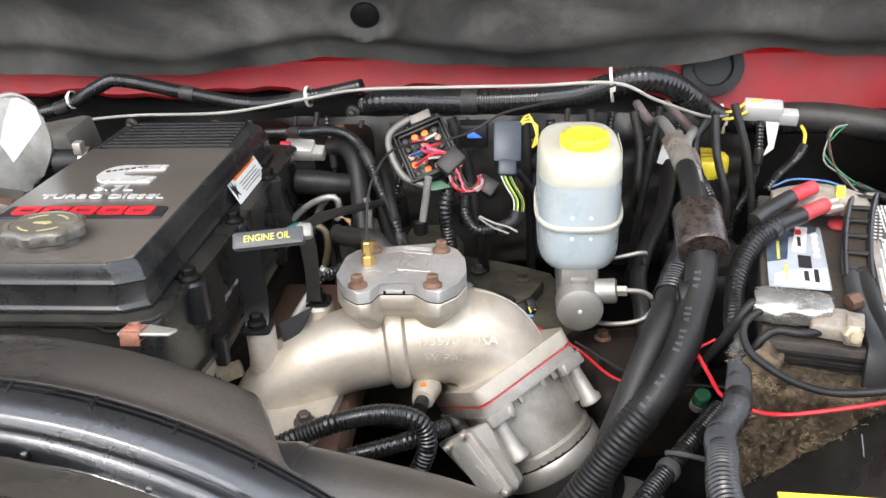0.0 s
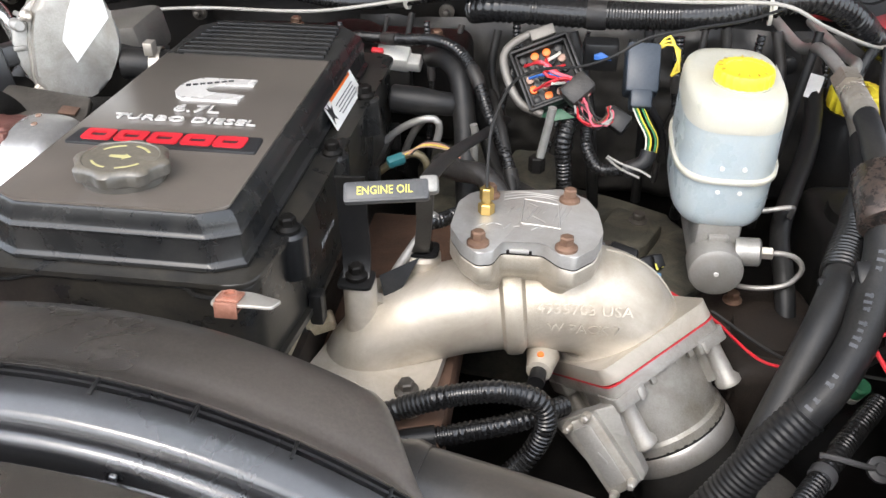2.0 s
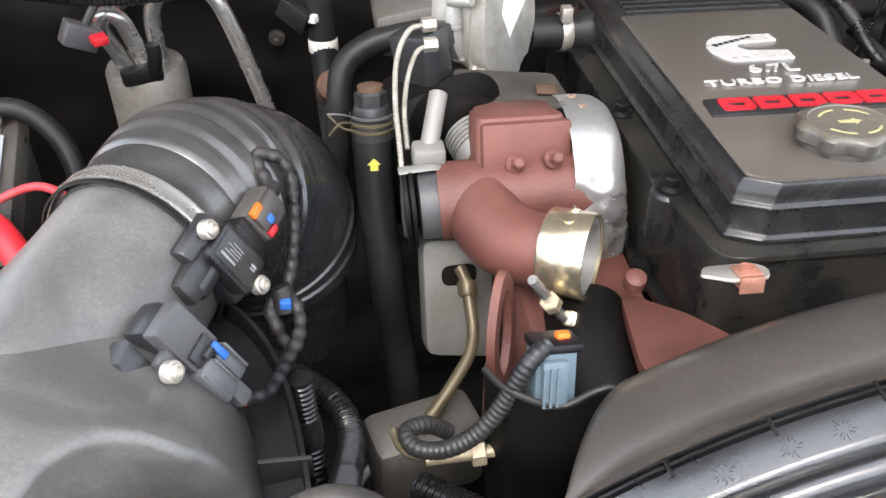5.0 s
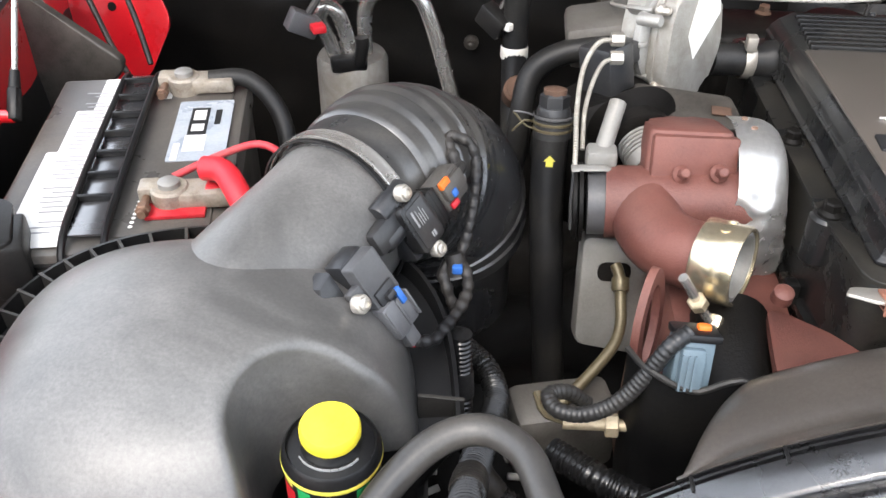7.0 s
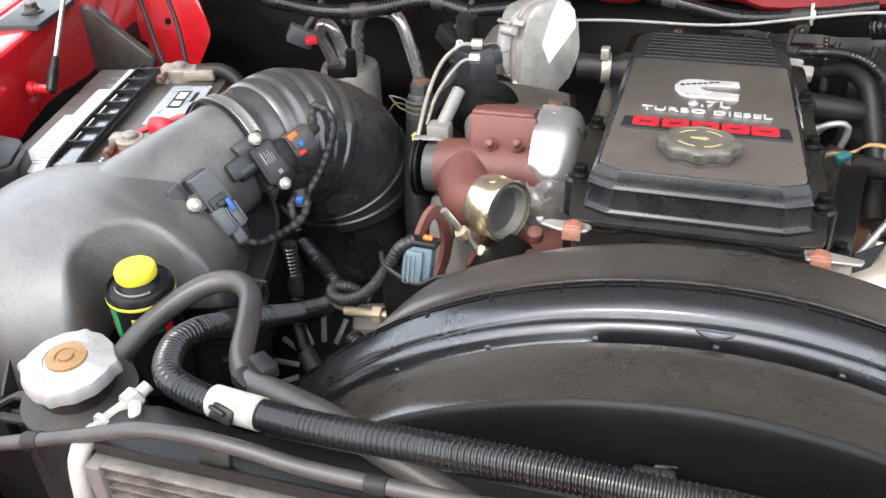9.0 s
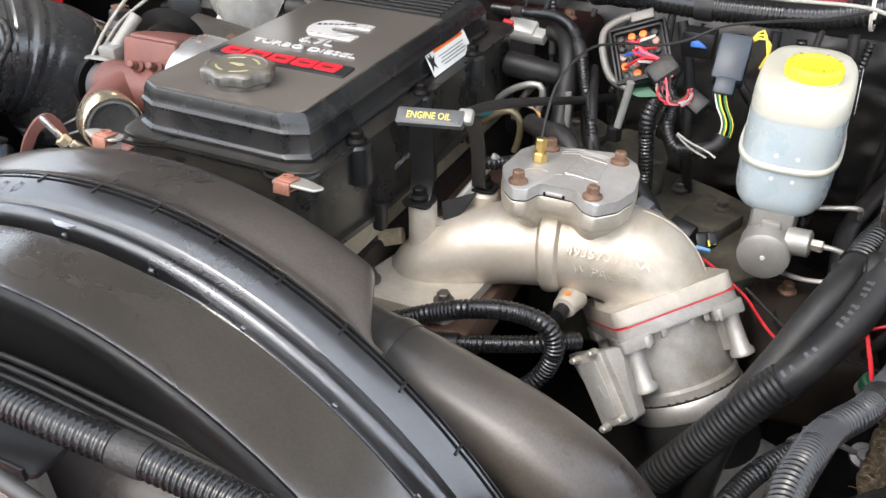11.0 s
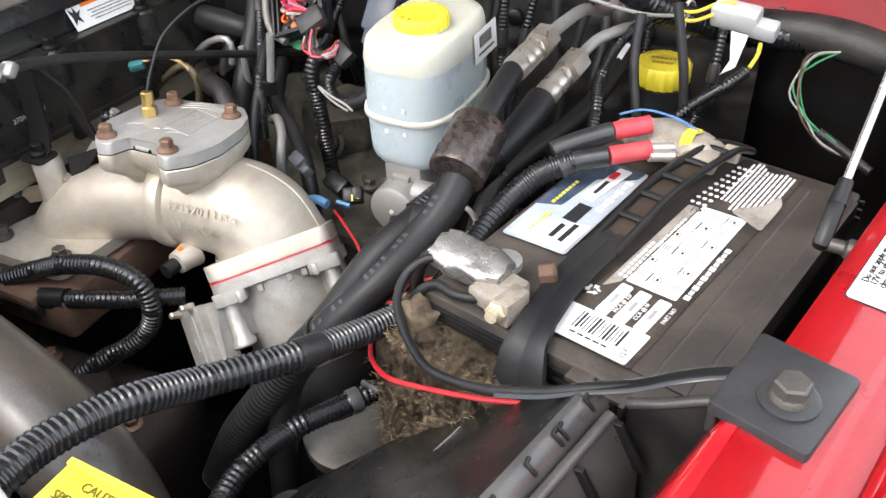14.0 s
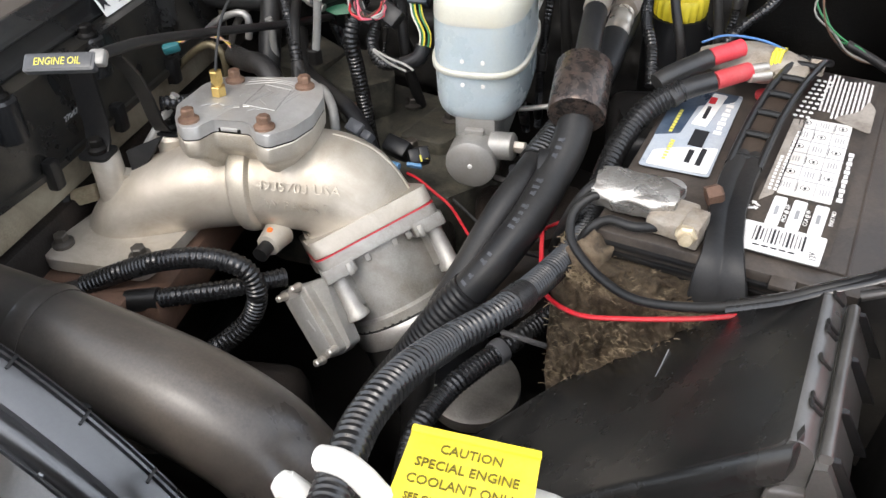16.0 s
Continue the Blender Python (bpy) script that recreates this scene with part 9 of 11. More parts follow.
tagged(part("loose_fibre", bm, M["straw"], felt, "loose felt fibre", 0), kind="stuff")
bm = bmesh.new()
rings = []
for i in range(14):
    ring = []
    for j in range(14):
        a, b = 2 * math.pi * j / 14, math.pi * (i + 0.5) / 14
        q = Vector((math.sin(b) * math.cos(a) * 0.018, math.sin(b) * math.sin(a) * 0.014, math.cos(b) * 0.034))
        q *= 1 + 0.5 * noise.noise(q * 120)
        ring.append(Vector((0.206, 0.62, 1.0)) + q)
    rings.append(ring)
loft(bm, rings)
part("torn_tuft", bm, M["foam"], felt, "torn tuft of felt", 80)

# red wire from the elbow sensor to the battery
rw = thing("red_wire", (0.03, 0.76, 0.97), "thin bright red wire with a blue crimp sleeve", "wire")
bm = bmesh.new()
tube(bm, [(0.004, 0.812, 0.932), (0.018, 0.8, 0.936), (0.04, 0.785, 0.932), (0.062, 0.766, 0.93), (0.1, 0.72, 0.925), (0.14, 0.7, 0.945), (0.162, 0.692, 0.978), (0.185, 0.7, 0.988)], 0.0015, 8)
tube(bm, [(0.16, 0.71, 0.99), (0.161, 0.69, 0.99), (0.168, 0.64, 0.989), (0.172, 0.612, 0.99), (0.184, 0.59, 0.994), (0.206, 0.573, 1.0), (0.235, 0.568, 1.007), (0.28, 0.566, 1.018), (0.31, 0.567, 1.026)], 0.0019, 8)
part("wire", bm, M["wire_red"], rw)
bm = bmesh.new()
tube(bm, [(-0.036, 0.822, 0.928), (-0.02, 0.818, 0.936), (-0.006, 0.815, 0.935)], 0.005, 12)
box(bm, (0.016, 0.004, 0.006), frame_at((0.008, 0.824, 0.934), (0.1, -0.4, 0.9), (1, 0, 0)), 0.0012)
part("crimp_sleeve", bm, M["crimp_blue"], rw, "pale blue crimp sleeve")
bm = bmesh.new()
tube(bm, [(0.06, 0.78, 0.93), (0.12, 0.74, 0.915), (0.18, 0.72, 0.92), (0.25, 0.7, 0.93)], 0.0016, 8)
part("black_wire", bm, M["rubber"], rw)

# ---- black power box lid ----
pbx = thing("power_distribution_box", (0.27, 0.47, 0.85), "large black plastic fuse box with a scratched sloping lid", "fuse box")


def lid_z(x, y, d=0.0):
    return 1.0735 + 0.95 * (x - 0.357) - 0.25 * (y - 0.556) - d


lid = [(0.3572, 0.556), (0.328, 0.4213), (0.227, 0.44), (0.1, 0.463), (0.07, 0.5), (0.1, 0.56), (0.215, 0.598), (0.32, 0.58)]
lid = rounded(lid, 0.008, 3)
bm = bmesh.new()
c = Vector((0.24, 0.47))
rings = [[(x, y, lid_z(x, y, 0.02)) for x, y in lid], [(x, y, lid_z(x, y, 0.006)) for x, y in lid], [(x + (c.x - x) * 0.012, y + (c.y - y) * 0.012, lid_z(x, y, 0.0015)) for x, y in lid], [(x + (c.x - x) * 0.035, y + (c.y - y) * 0.035, lid_z(x, y, 0.0) + 0.0005) for x, y in lid], [(x + (c.x - x) * 0.5, y + (c.y - y) * 0.5, lid_z(x + (c.x - x) * 0.5, y + (c.y - y) * 0.5) + 0.003) for x, y in lid]]
loft(bm, rings)
part("lid", bm, M["box_lid"], pbx)
bm = bmesh.new()
loft(bm, [[(x + (c.x - x) * 0.05, y + (c.y - y) * 0.05, z or lid_z(x, y, 0.018)) for x, y in lid] for z in (0.84, None)])
part("body", bm, M["plastic_dusty"], pbx, "black box body under the lid")
front = spline([(0.332, 0.43, lid_z(0.332, 0.43)), (0.3265, 0.4222, lid_z(0.3265, 0.4222)), (0.316, 0.4225, lid_z(0.316, 0.4225)), (0.227, 0.4385, lid_z(0.227, 0.4385)), (0.16, 0.451, lid_z(0.16, 0.451)), (0.1, 0.463, lid_z(0.1, 0.463))], 0.01)
bm = bmesh.new()
loft(bm, [[tuple(p + Vector(o)) for o in ((0, 0.004, 0.0008), (0, -0.001, 0.0012), (0, -0.004, -0.0015), (0, -0.0055, -0.006), (0, -0.006, -0.021), (0, 0.004, -0.021))] for p in front])
part("front_rim", bm, M["box_lid"], pbx, "rounded front rim of the lid", 50)
# the corner's highlight is coloured in with the paler grey
bm = bmesh.new()
prism(bm, rounded([(0.318, 0.4165), (0.345, 0.4195), (0.352, 0.44), (0.33, 0.45)], 0.006), 0.12, Matrix.Translation((0, 0, 0.925)), 0.003)
part("corner_post", bm, M["box_side_lit"], pbx, "corner of the box body, its highlight coloured in grey")
bm = bmesh.new()
for x0, y0, L in ((0.24, 0.5, 0.03), (0.225, 0.49, 0.025), (0.262, 0.53, 0.03), (0.222, 0.47, 0.012)):
    tube(bm, [(x0, y0, lid_z(x0, y0) + 0.0022), (x0 + 0.008, y0 + L, lid_z(x0 + 0.008, y0 + L) + 0.0025)], 0.0004, 4)
part("scratch", bm, M["grey_print"], pbx, "pale scratches")
E0, E1 = Vector((0.3555, 0.5555, 1.0735)), Vector((0.327, 0.4235, 1.0795))
# lid edge and side wall: lit look comes from the paler grey
bm = bmesh.new()
loft(bm, [[tuple(E0.lerp(E1, k / 12) + Vector(o)) for o in ((-0.006, 0, -0.012), (-0.002, 0, 0.0006), (0.002, 0, 0.0008), (0.006, 0, -0.0015), (0.01, 0, -0.006), (0.0125, 0, -0.012), (0.0125, 0, -0.05), (-0.006, 0, -0.05))] for k in range(13)])
part("hinge_side", bm, M["box_side_lit"], pbx, "rounded edge of the lid, sky light coloured in grey", 50)
bm = bmesh.new()
tube(bm, [E0.lerp(E1, u) + Vector((0.0165, -0.003, -0.0105)) for u in (0.04, 0.5, 0.97)], 0.0036, 12)
part("hinge_rail", bm, M["box_side_lit"], pbx, "smooth hinge rail")
bm = bmesh.new()
loft(bm, [[tuple(E0.lerp(E1, k / 12) + Vector(o)) for o in ((0.012, -0.004, -0.0135), (0.0185, -0.004, -0.0135), (0.021, -0.004, -0.018), (0.034, -0.004, -0.046), (0.037, -0.004, -0.11), (0.012, -0.004, -0.11))] for k in range(13)])
part("side_wall", bm, M["box_side_lit"], pbx, "sloping grey side wall", 50)
for u in (0.05, 0.36, 0.68, 0.95):
    q = E0.lerp(E1, u)
    bm = bmesh.new()
    prism(bm, [(0.016, -0.0135), (0.0245, -0.0145), (0.0415, -0.048), (0.03, -0.048)], 0.0035, Matrix.Translation(q) @ Matrix.Rotation(radians(90), 4, "X"), 0.0006)
    part("wall_rib", bm, M["plastic"], pbx)
for u in (0.1, 0.3, 0.34, 0.53, 0.76, 0.8):
    q = E0.lerp(E1, u) + Vector((0.0075, 0, -0.0022))
    bm = bmesh.new()
    box(bm, (0.0095, 0.0022, 0.0022), Matrix.Translation(q) @ Matrix.Rotation(radians(48), 4, "Y"), 0.0005)
    box(bm, (0.0022, 0.005, 0.0022), Matrix.Translation(q + Vector((-0.003, 0.002, 0.0034))) @ Matrix.Rotation(radians(48), 4, "Y"), 0.0005)
    part("hinge_hook", bm, M["plastic"], pbx, "small black hinge hook")
bm = bmesh.new()
prism(bm, rounded([(0.365, 0.55), (0.34, 0.43), (0.362, 0.428), (0.39, 0.548)], 0.006), 0.14, Matrix.Translation((0, 0, 0.84)), 0.004)
part("base", bm, M["plastic"], pbx)
bm = bmesh.new()
tube(bm, [(0.3, 0.554, 1.045), (0.33, 0.55, 1.061), (0.352, 0.551, 1.073), (0.38, 0.556, 1.083), (0.402, 0.56, 1.095), (0.422, 0.566, 1.1015), (0.436, 0.57, 1.1025)], 0.0062, 10, flat=0.35)
part("strap", bm, M["loom"], pbx, "flat black strap to the fender")

# ---- coolant bottle neck with caution flag ----
cb2 = thing("coolant_bottle", (0.16, 0.34, 0.95), "white plastic coolant bottle filler with a yellow caution flag", "bottle")
bm = bmesh.new()
rings = []
for z, k in ((0.86, 0.96), (0.9, 1.0), (1.035, 1.0), (1.05, 0.985), (1.06, 0.94), (1.067, 0.84), (1.071, 0.7), (1.072, 0.5)):
    rings.append([(0.19 + 0.062 * k * math.copysign(abs(math.cos(a)) ** 0.7, math.cos(a)), 0.33 + 0.056 * k * math.copysign(abs(math.sin(a)) ** 0.7, math.sin(a)), z) for a in [2 * math.pi * j / 40 for j in range(40)]])
loft(bm, rings)
part("neck", bm, M["white_plastic"], cb2, "white plastic bottle top", 50)
bm = bmesh.new()
lathe(bm, [(0.03, 0.0), (0.03, 0.012), (0.027, 0.0195)], Matrix.Translation((0.176, 0.346, 1.0705)), 28)
part("cap_collar", bm, M["white_plastic"], cb2, "round collar under the flag")
bm = bmesh.new()
arm_line = spline([(0.17, 0.322, 1.05), (0.155, 0.33, 1.072), (0.1435, 0.337, 1.088), (0.131, 0.342, 1.1), (0.12, 0.344, 1.106), (0.1075, 0.347, 1.102)], 0.003)
k = len(arm_line)
sweep(bm, arm_line, [0.0145 - 0.008 * min(1.0, i / (k * 0.6)) - (0.003 if i == k - 1 else 0.0) for i in range(k)], 18)
part("arm", bm, M["white_plastic"], cb2, "white plastic hook arm")
bm = bmesh.new()
arm_line = spline([(0.16, 0.308, 1.06), (0.14, 0.306, 1.08), (0.126, 0.308, 1.0815), (0.117, 0.311, 1.08)], 0.003)
k = len(arm_line)
sweep(bm, arm_line, [0.014 - 0.006 * i / k for i in range(k)], 14)
part("finger", bm, M["white_plastic"], cb2, "white plastic finger")
bm = bmesh.new()
tube(bm, [(0.14, 0.325, 1.066), (0.115, 0.332, 1.078), (0.102, 0.334, 1.088), (0.094, 0.3347, 1.0945)], 0.0072, 12, 0.003)
lathe(bm, [(0.0072, -0.001), (0.0055, 0.003), (0.001, 0.005)], frame_at((0.094, 0.3347, 1.0945), (-0.6, 0.0, 0.7)), 14)
part("knob", bm, M["white_plastic"], cb2)
bm = bmesh.new()
FG = frame_at((0.1757, 0.3562, 1.0915), (0.05, -0.02, 1), (1, -0.02, -0.05)) @ Matrix.Diagonal((0.965, 1.0, 1.0, 1.0))
prism(bm, rounded([(-0.033, 0.0225), (0.033, 0.0235), (0.0345, -0.004), (0.026, -0.022), (-0.014, -0.04), (-0.033, -0.016)], 0.003), 0.003, FG, 0.0008)
prism(bm, rounded([(-0.033, 0.0225), (0.033, 0.0235), (0.0335, 0.0195), (-0.033, 0.0185)], 0.0005), 0.0016, FG @ Matrix.Translation((0, 0, 0.003)))
fg = part("flag", bm, M["yellow"], cb2, "yellow caution flag")
for k, (txt, sz) in enumerate((("CAUTION", 0.0072), ("SPECIAL ENGINE", 0.0072), ("COOLANT ONLY", 0.0072), ("SEE OWNERS MANUAL", 0.0052))):
    lettering("flag_text", txt, sz, FG @ Matrix.Translation((0.0, 0.0125 - 0.0095 * k, 0.0034)), M["flag_print"], fg, 0.0004, stretch=0.98)

# ---- small loops of loom in front of the elbow ----
l1 = thing("wiring_loom", (-0.2, 0.62, 0.92), "black corrugated loom looping below the intake elbow", "wiring loom")
bm = bmesh.new()
corrugated(bm, [(-0.245, 0.605, 0.915), (-0.205, 0.618, 0.93), (-0.165, 0.622, 0.945), (-0.125, 0.628, 0.95), (-0.095, 0.632, 0.94), (-0.086, 0.632, 0.915), (-0.095, 0.628, 0.885), (-0.115, 0.615, 0.865), (-0.14, 0.6, 0.85), (-0.17, 0.58, 0.83)], 0.0098, 0.0042, 0.0011, 16)
part("sleeve", bm, M["loom"], l1)
bm = bmesh.new()
tube(bm, [(-0.31, 0.59, 0.9), (-0.275, 0.597, 0.908), (-0.24, 0.606, 0.916)], 0.0075, 10)
part("tape_wrap", bm, M["tape"], l1, "black tape wrap")
l2 = thing("wiring_loom", (-0.25, 0.6, 0.9), "black corrugated loom with a plastic clip below the elbow", "wiring loom")
bm = bmesh.new()
corrugated(bm, [(-0.3, 0.585, 0.885), (-0.24, 0.598, 0.897), (-0.2, 0.607, 0.902), (-0.15, 0.618, 0.91), (-0.11, 0.63, 0.915), (-0.07, 0.66, 0.91)], 0.0092, 0.0042, 0.0011, 16)
part("sleeve", bm, M["loom"], l2)
bm = bmesh.new()
tube(bm, [(-0.205, 0.606, 0.902), (-0.175, 0.612, 0.906)], 0.0108, 14)
box(bm, (0.02, 0.01, 0.014), Matrix.Translation((-0.208, 0.595, 0.895)), 0.002)
part("clip", bm, M["plastic"], l2)
hx = thing("hex_coupling", (-0.27, 0.62, 0.98), "pale zinc hexagon coupling beside the rocker housing", "fitting")
bm = bmesh.new()
hxm = frame_at((-0.304, 0.695, 0.941), (0.85, 0.3, 0.2))
hexagon(bm, 0.017, 0.025, hxm, 0.0015)
part("coupling", bm, M["nut_gold"], hx)
bm = bmesh.new()
lathe(bm, [(0.015, -0.022), (0.0165, -0.02), (0.0165, -0.004), (0.012, 0.0)], hxm, 20)
part("plug", bm, M["rubber"], hx)

# ---- hood struts ----
def strut(side):
    a = Vector((0.455, 0.73, 1.085))
    b = Vector((0.512, 1.16, 1.425))
    if side < 0:
        a, b = Vector((-1.222, 0.79, 1.05)), Vector((-1.3, 1.16, 1.41))
    d = (b - a).normalized()
    s = thing("hood_strut", a, "slim black and steel hood gas strut", "gas strut", "hood struts")
    bm = bmesh.new()
    tube(bm, [a + d * 0.03, a + d * 0.3], 0.003, 14)
    part("rod", bm, M["zinc"], s, "bright steel rod")
    bm = bmesh.new()
    tube(bm, [a + d * 0.3, b], 0.0088, 16)
    part("cylinder", bm, M["plastic"], s)
    bm = bmesh.new()
    m = frame_at(a, d, (1, 0, 0))
    box(bm, (0.0115, 0.014, 0.034), m @ Matrix.Translation((0, 0, 0.012)), 0.004)
    lathe(bm, [(0.006, 0.028), (0.0048, 0.046)], m, 14)
    part("socket", bm, M["plastic"], s)
    bm = bmesh.new()
    st = 1 if side > 0 else -1
    if side > 0:
        lathe(bm, [(0.005, 0.0), (0.005, 0.014), (0.0075, 0.016), (0.0075, 0.02)], frame_at(a, (st, -0.1, 0)), 14)
        part("ball_stud", bm, M["bolt_brown"], s, "dark steel ball stud")
    else:
        lathe(bm, [(0.0065, 0.0), (0.0065, 0.022), (0.01, 0.024), (0.01, 0.03)], frame_at(a, (st, -0.1, 0)), 14)
        part("ball_stud", bm, M["red"], s, "red painted ball stud")


strut(1)
strut(-1)
# warning label on the red rail
wl = thing("rail_label", (0.503, 0.72, 1.101), "white rounded warning label on the red fender rail", "label")
WM = frame_at((0.503, 0.722, 1.1025), (0, -0.012, 1), (0.975, -0.225, 0))
bm = bmesh.new()
prism(bm, rounded(rect(0.03, 0.142), 0.003), 0.0007, WM)
part("border", bm, M["ink"], wl)
bm = bmesh.new()
prism(bm, rounded(rect(0.0285, 0.1405), 0.003), 0.0005, WM @ Matrix.Translation((0, 0, 0.0007)))
part("paper", bm, M["white"], wl)
for k, txt in enumerate(("Do not apply more than nominal", "12V to electrical system during", "charging or jump starting.", "Engine and starting system", "failure could result.")):
    lettering("label_text", txt, 0.0062, WM @ Matrix.Translation((-0.0095 + 0.0048 * k, -0.052, 0.0014)) @ Matrix.Rotation(radians(90), 4, "Z"), M["ink"], wl, 0.0004, align="LEFT")

# ---- firewall looms, connectors, injector lines ----
hose("wiring_loom", [(-0.2, 1.08, 1.1), (-0.166, 1.06, 1.11), (-0.049, 1.05, 1.111), (0.063, 1.04, 1.12), (0.138, 1.04, 1.14), (0.189, 1.06, 1.126), (0.242, 1.1, 1.079), (0.285, 1.15, 1.046), (0.34, 1.18, 1.03), (0.45, 1.2, 1.028), (0.56, 1.2, 1.03)], 0.0155, "loom", "thick black corrugated loom along the firewall", "wiring loom", True, 0.0062, 0.0014, seg=20)
hose("wiring_loom", [(-0.75, 1.16, 1.06), (-0.657, 1.15, 1.079), (-0.59, 1.143, 1.112), (-0.555, 1.14, 1.12), (-0.457, 1.12, 1.107), (-0.357, 1.1, 1.096), (-0.265, 1.08, 1.113), (-0.202, 1.07, 1.128)], 0.0095, "loom", "black corrugated loom along the cowl", "wiring loom", True, 0.0045, 0.0011)
hose("wiring_loom", [(-1.15, 1.18, 1.08), (-1.08, 1.16, 1.06), (-0.98, 1.15, 1.05), (-0.9, 1.16, 1.055), (-0.82, 1.17, 1.07), (-0.75, 1.16, 1.06)], 0.012, "loom", "black corrugated loom at the passenger firewall", "wiring loom", True, 0.005, 0.0012)
ww = thing("white_wire", (-0.5, 1.08, 1.09), "thin off-white wire tied along the looms", "wire")
bm = bmesh.new()
tube(bm, [(-0.62, 0.95, 1.12), (-0.64, 1.06, 1.085), (-0.6, 1.095, 1.078), (-0.517, 1.08, 1.089), (-0.384, 1.06, 1.098), (-0.276, 1.06, 1.115), (-0.201, 1.05, 1.129), (-0.082, 1.025, 1.138), (0.021, 1.0, 1.146), (0.11, 0.985, 1.152), (0.162, 1.0, 1.126), (0.232, 1.06, 1.085), (0.275, 1.12, 1.065)], 0.002, 8)
part("wire", bm, M["wire_grey"], ww)
for p, r in (((-0.636, 1.145, 1.092), 0.0115), ((-0.276, 1.08, 1.112), 0.0125), ((0.112, 1.035, 1.135), 0.02), ((0.272, 1.135, 1.055), 0.019)):
    bm = bmesh.new()
    lathe(bm, [(r, -0.0018), (r + 0.0014, -0.0018), (r + 0.0014, 0.0018), (r, 0.0018)], frame_at(p, (1, -0.1, 0.1)), 20, caps=False)
    box(bm, (0.005, 0.004, 0.012), Matrix.Translation((p[0], p[1] - r - 0.002, p[2] + 0.004)), 0.001)
    part("cable_tie", bm, M["wire_white"], ww, "cream cable tie")
# yellow twist and light grey plugs near the cowl corner
pg = thing("connector_pair", (0.34, 1.17, 1.04), "light grey plugs with a yellow wire and a paper tag", "connector")
bm = bmesh.new()
box(bm, (0.05, 0.024, 0.024), frame_at((0.322, 1.13, 1.068), (0, -0.3, 1), (1, -0.1, -0.2)), 0.004)
box(bm, (0.03, 0.018, 0.018), frame_at((0.352, 1.125, 1.06), (0, -0.3, 1), (1, -0.1, -0.2)), 0.003)
part("plug", bm, M["grey_light"], pg)
for pts in ([(0.357, 1.075, 1.065), (0.358, 1.06, 1.06), (0.354, 1.045, 1.052)], [(0.25, 1.11, 1.073), (0.28, 1.12, 1.07), (0.3, 1.13, 1.078), (0.32, 1.13, 1.082)], [(0.255, 1.1, 1.068), (0.28, 1.115, 1.062), (0.3, 1.12, 1.07)]):
    bm = bmesh.new()
    tube(bm, pts, 0.0021, 8)
    part("yellow_wire", bm, M["wire_yellow"], pg, "yellow wire")
bm = bmesh.new()
prism(bm, [(-0.008, 0.02), (0.01, 0.018), (0.004, -0.016), (-0.01, -0.026), (-0.003, -0.01)], 0.0012, frame_at((0.33, 1.105, 1.04), (0.1, -0.9, 0.3), (1, 0, 0)))
part("paper_tag", bm, M["wire_white"], pg, "torn paper tag")
bm = bmesh.new()
corrugated(bm, [(0.3, 0.99, 1.012), (0.315, 1.005, 1.025), (0.339, 1.02, 1.042), (0.352, 1.04, 1.05)], 0.006, 0.0035, 0.0009, 12)
part("sleeve", bm, M["loom"], pg)
hose("wiring_loom", [(0.232, 0.93, 0.99), (0.228, 0.96, 1.016), (0.218, 1.0, 1.034), (0.222, 1.05, 1.056), (0.245, 1.09, 1.072)], 0.0065, "loom", "thin black loom beside the fluid reservoir", "wiring loom", True, 0.0035, 0.0009)
# green lead bundle hanging over the driver splash shield
gl = thing("wire_bundle", (0.42, 1.05, 1.0), "green and brown loose wires taped to a dusty trunk", "wire")
rng = random.Random(5)
for k, mat in enumerate(("wire_green", "wire_grey", "rust", "wire_green", "rubber")):
    bm = bmesh.new()
    j = lambda: rng.uniform(-0.006, 0.006)
    tube(bm, [(0.43, 1.12, 1.05), (0.405 + j(), 1.1, 1.045 + j()), (0.398 + j(), 1.08 + j(), 1.02 + j()), (0.415 + j(), 1.06, 1.0 + j()), (0.44 + j(), 1.05, 0.987 + j()), (0.47, 1.04, 0.975)], 0.0011, 6)
    part("wire", bm, M[mat], gl)
bm = bmesh.new()
tube(bm, [(0.43, 1.055, 0.992), (0.46, 1.045, 0.98), (0.485, 1.035, 0.97)], 0.005, 10)
part("tape", bm, M["tape"], gl)
hose("wiring_loom", [(0.33, 1.2, 1.03), (0.42, 1.19, 1.035), (0.52, 1.14, 1.03), (0.6, 1.05, 1.02)], 0.022, "tape", "dusty taped wiring trunk along the fender", "wiring loom", seg=18)
# engine management connector with exposed terminals
ec = thing("engine_connector", (-0.1, 0.94, 1.05), "open black multi-pin connector with coloured wires and a grey lever", "connector")
XM = frame_at((-0.108, 0.952, 1.083), (-0.05, -0.72, 0.69), (0.96, 0.05, 0.1)) @ Matrix.Rotation(0.3, 4, "Z")
bm = bmesh.new()
prism(bm, rounded(rect(0.064, 0.068), 0.006), 0.012, XM @ Matrix.Translation((0, 0, -0.014)), 0.002)
part("shell", bm, M["plastic"], ec)
for w, h, z in ((0.06, 0.064, 0.0), (0.052, 0.056, -0.003)):
    for sx, sy, ww_, hh in ((0, h / 2, w, 0.003), (0, -h / 2, w, 0.003), (w / 2, 0, 0.003, h), (-w / 2, 0, 0.003, h)):
        bm = bmesh.new()
        box(bm, (ww_, hh, 0.012), XM @ Matrix.Translation((sx, sy, z + 0.003)), 0.0008)
        part("shell_wall", bm, M["plastic"], ec)
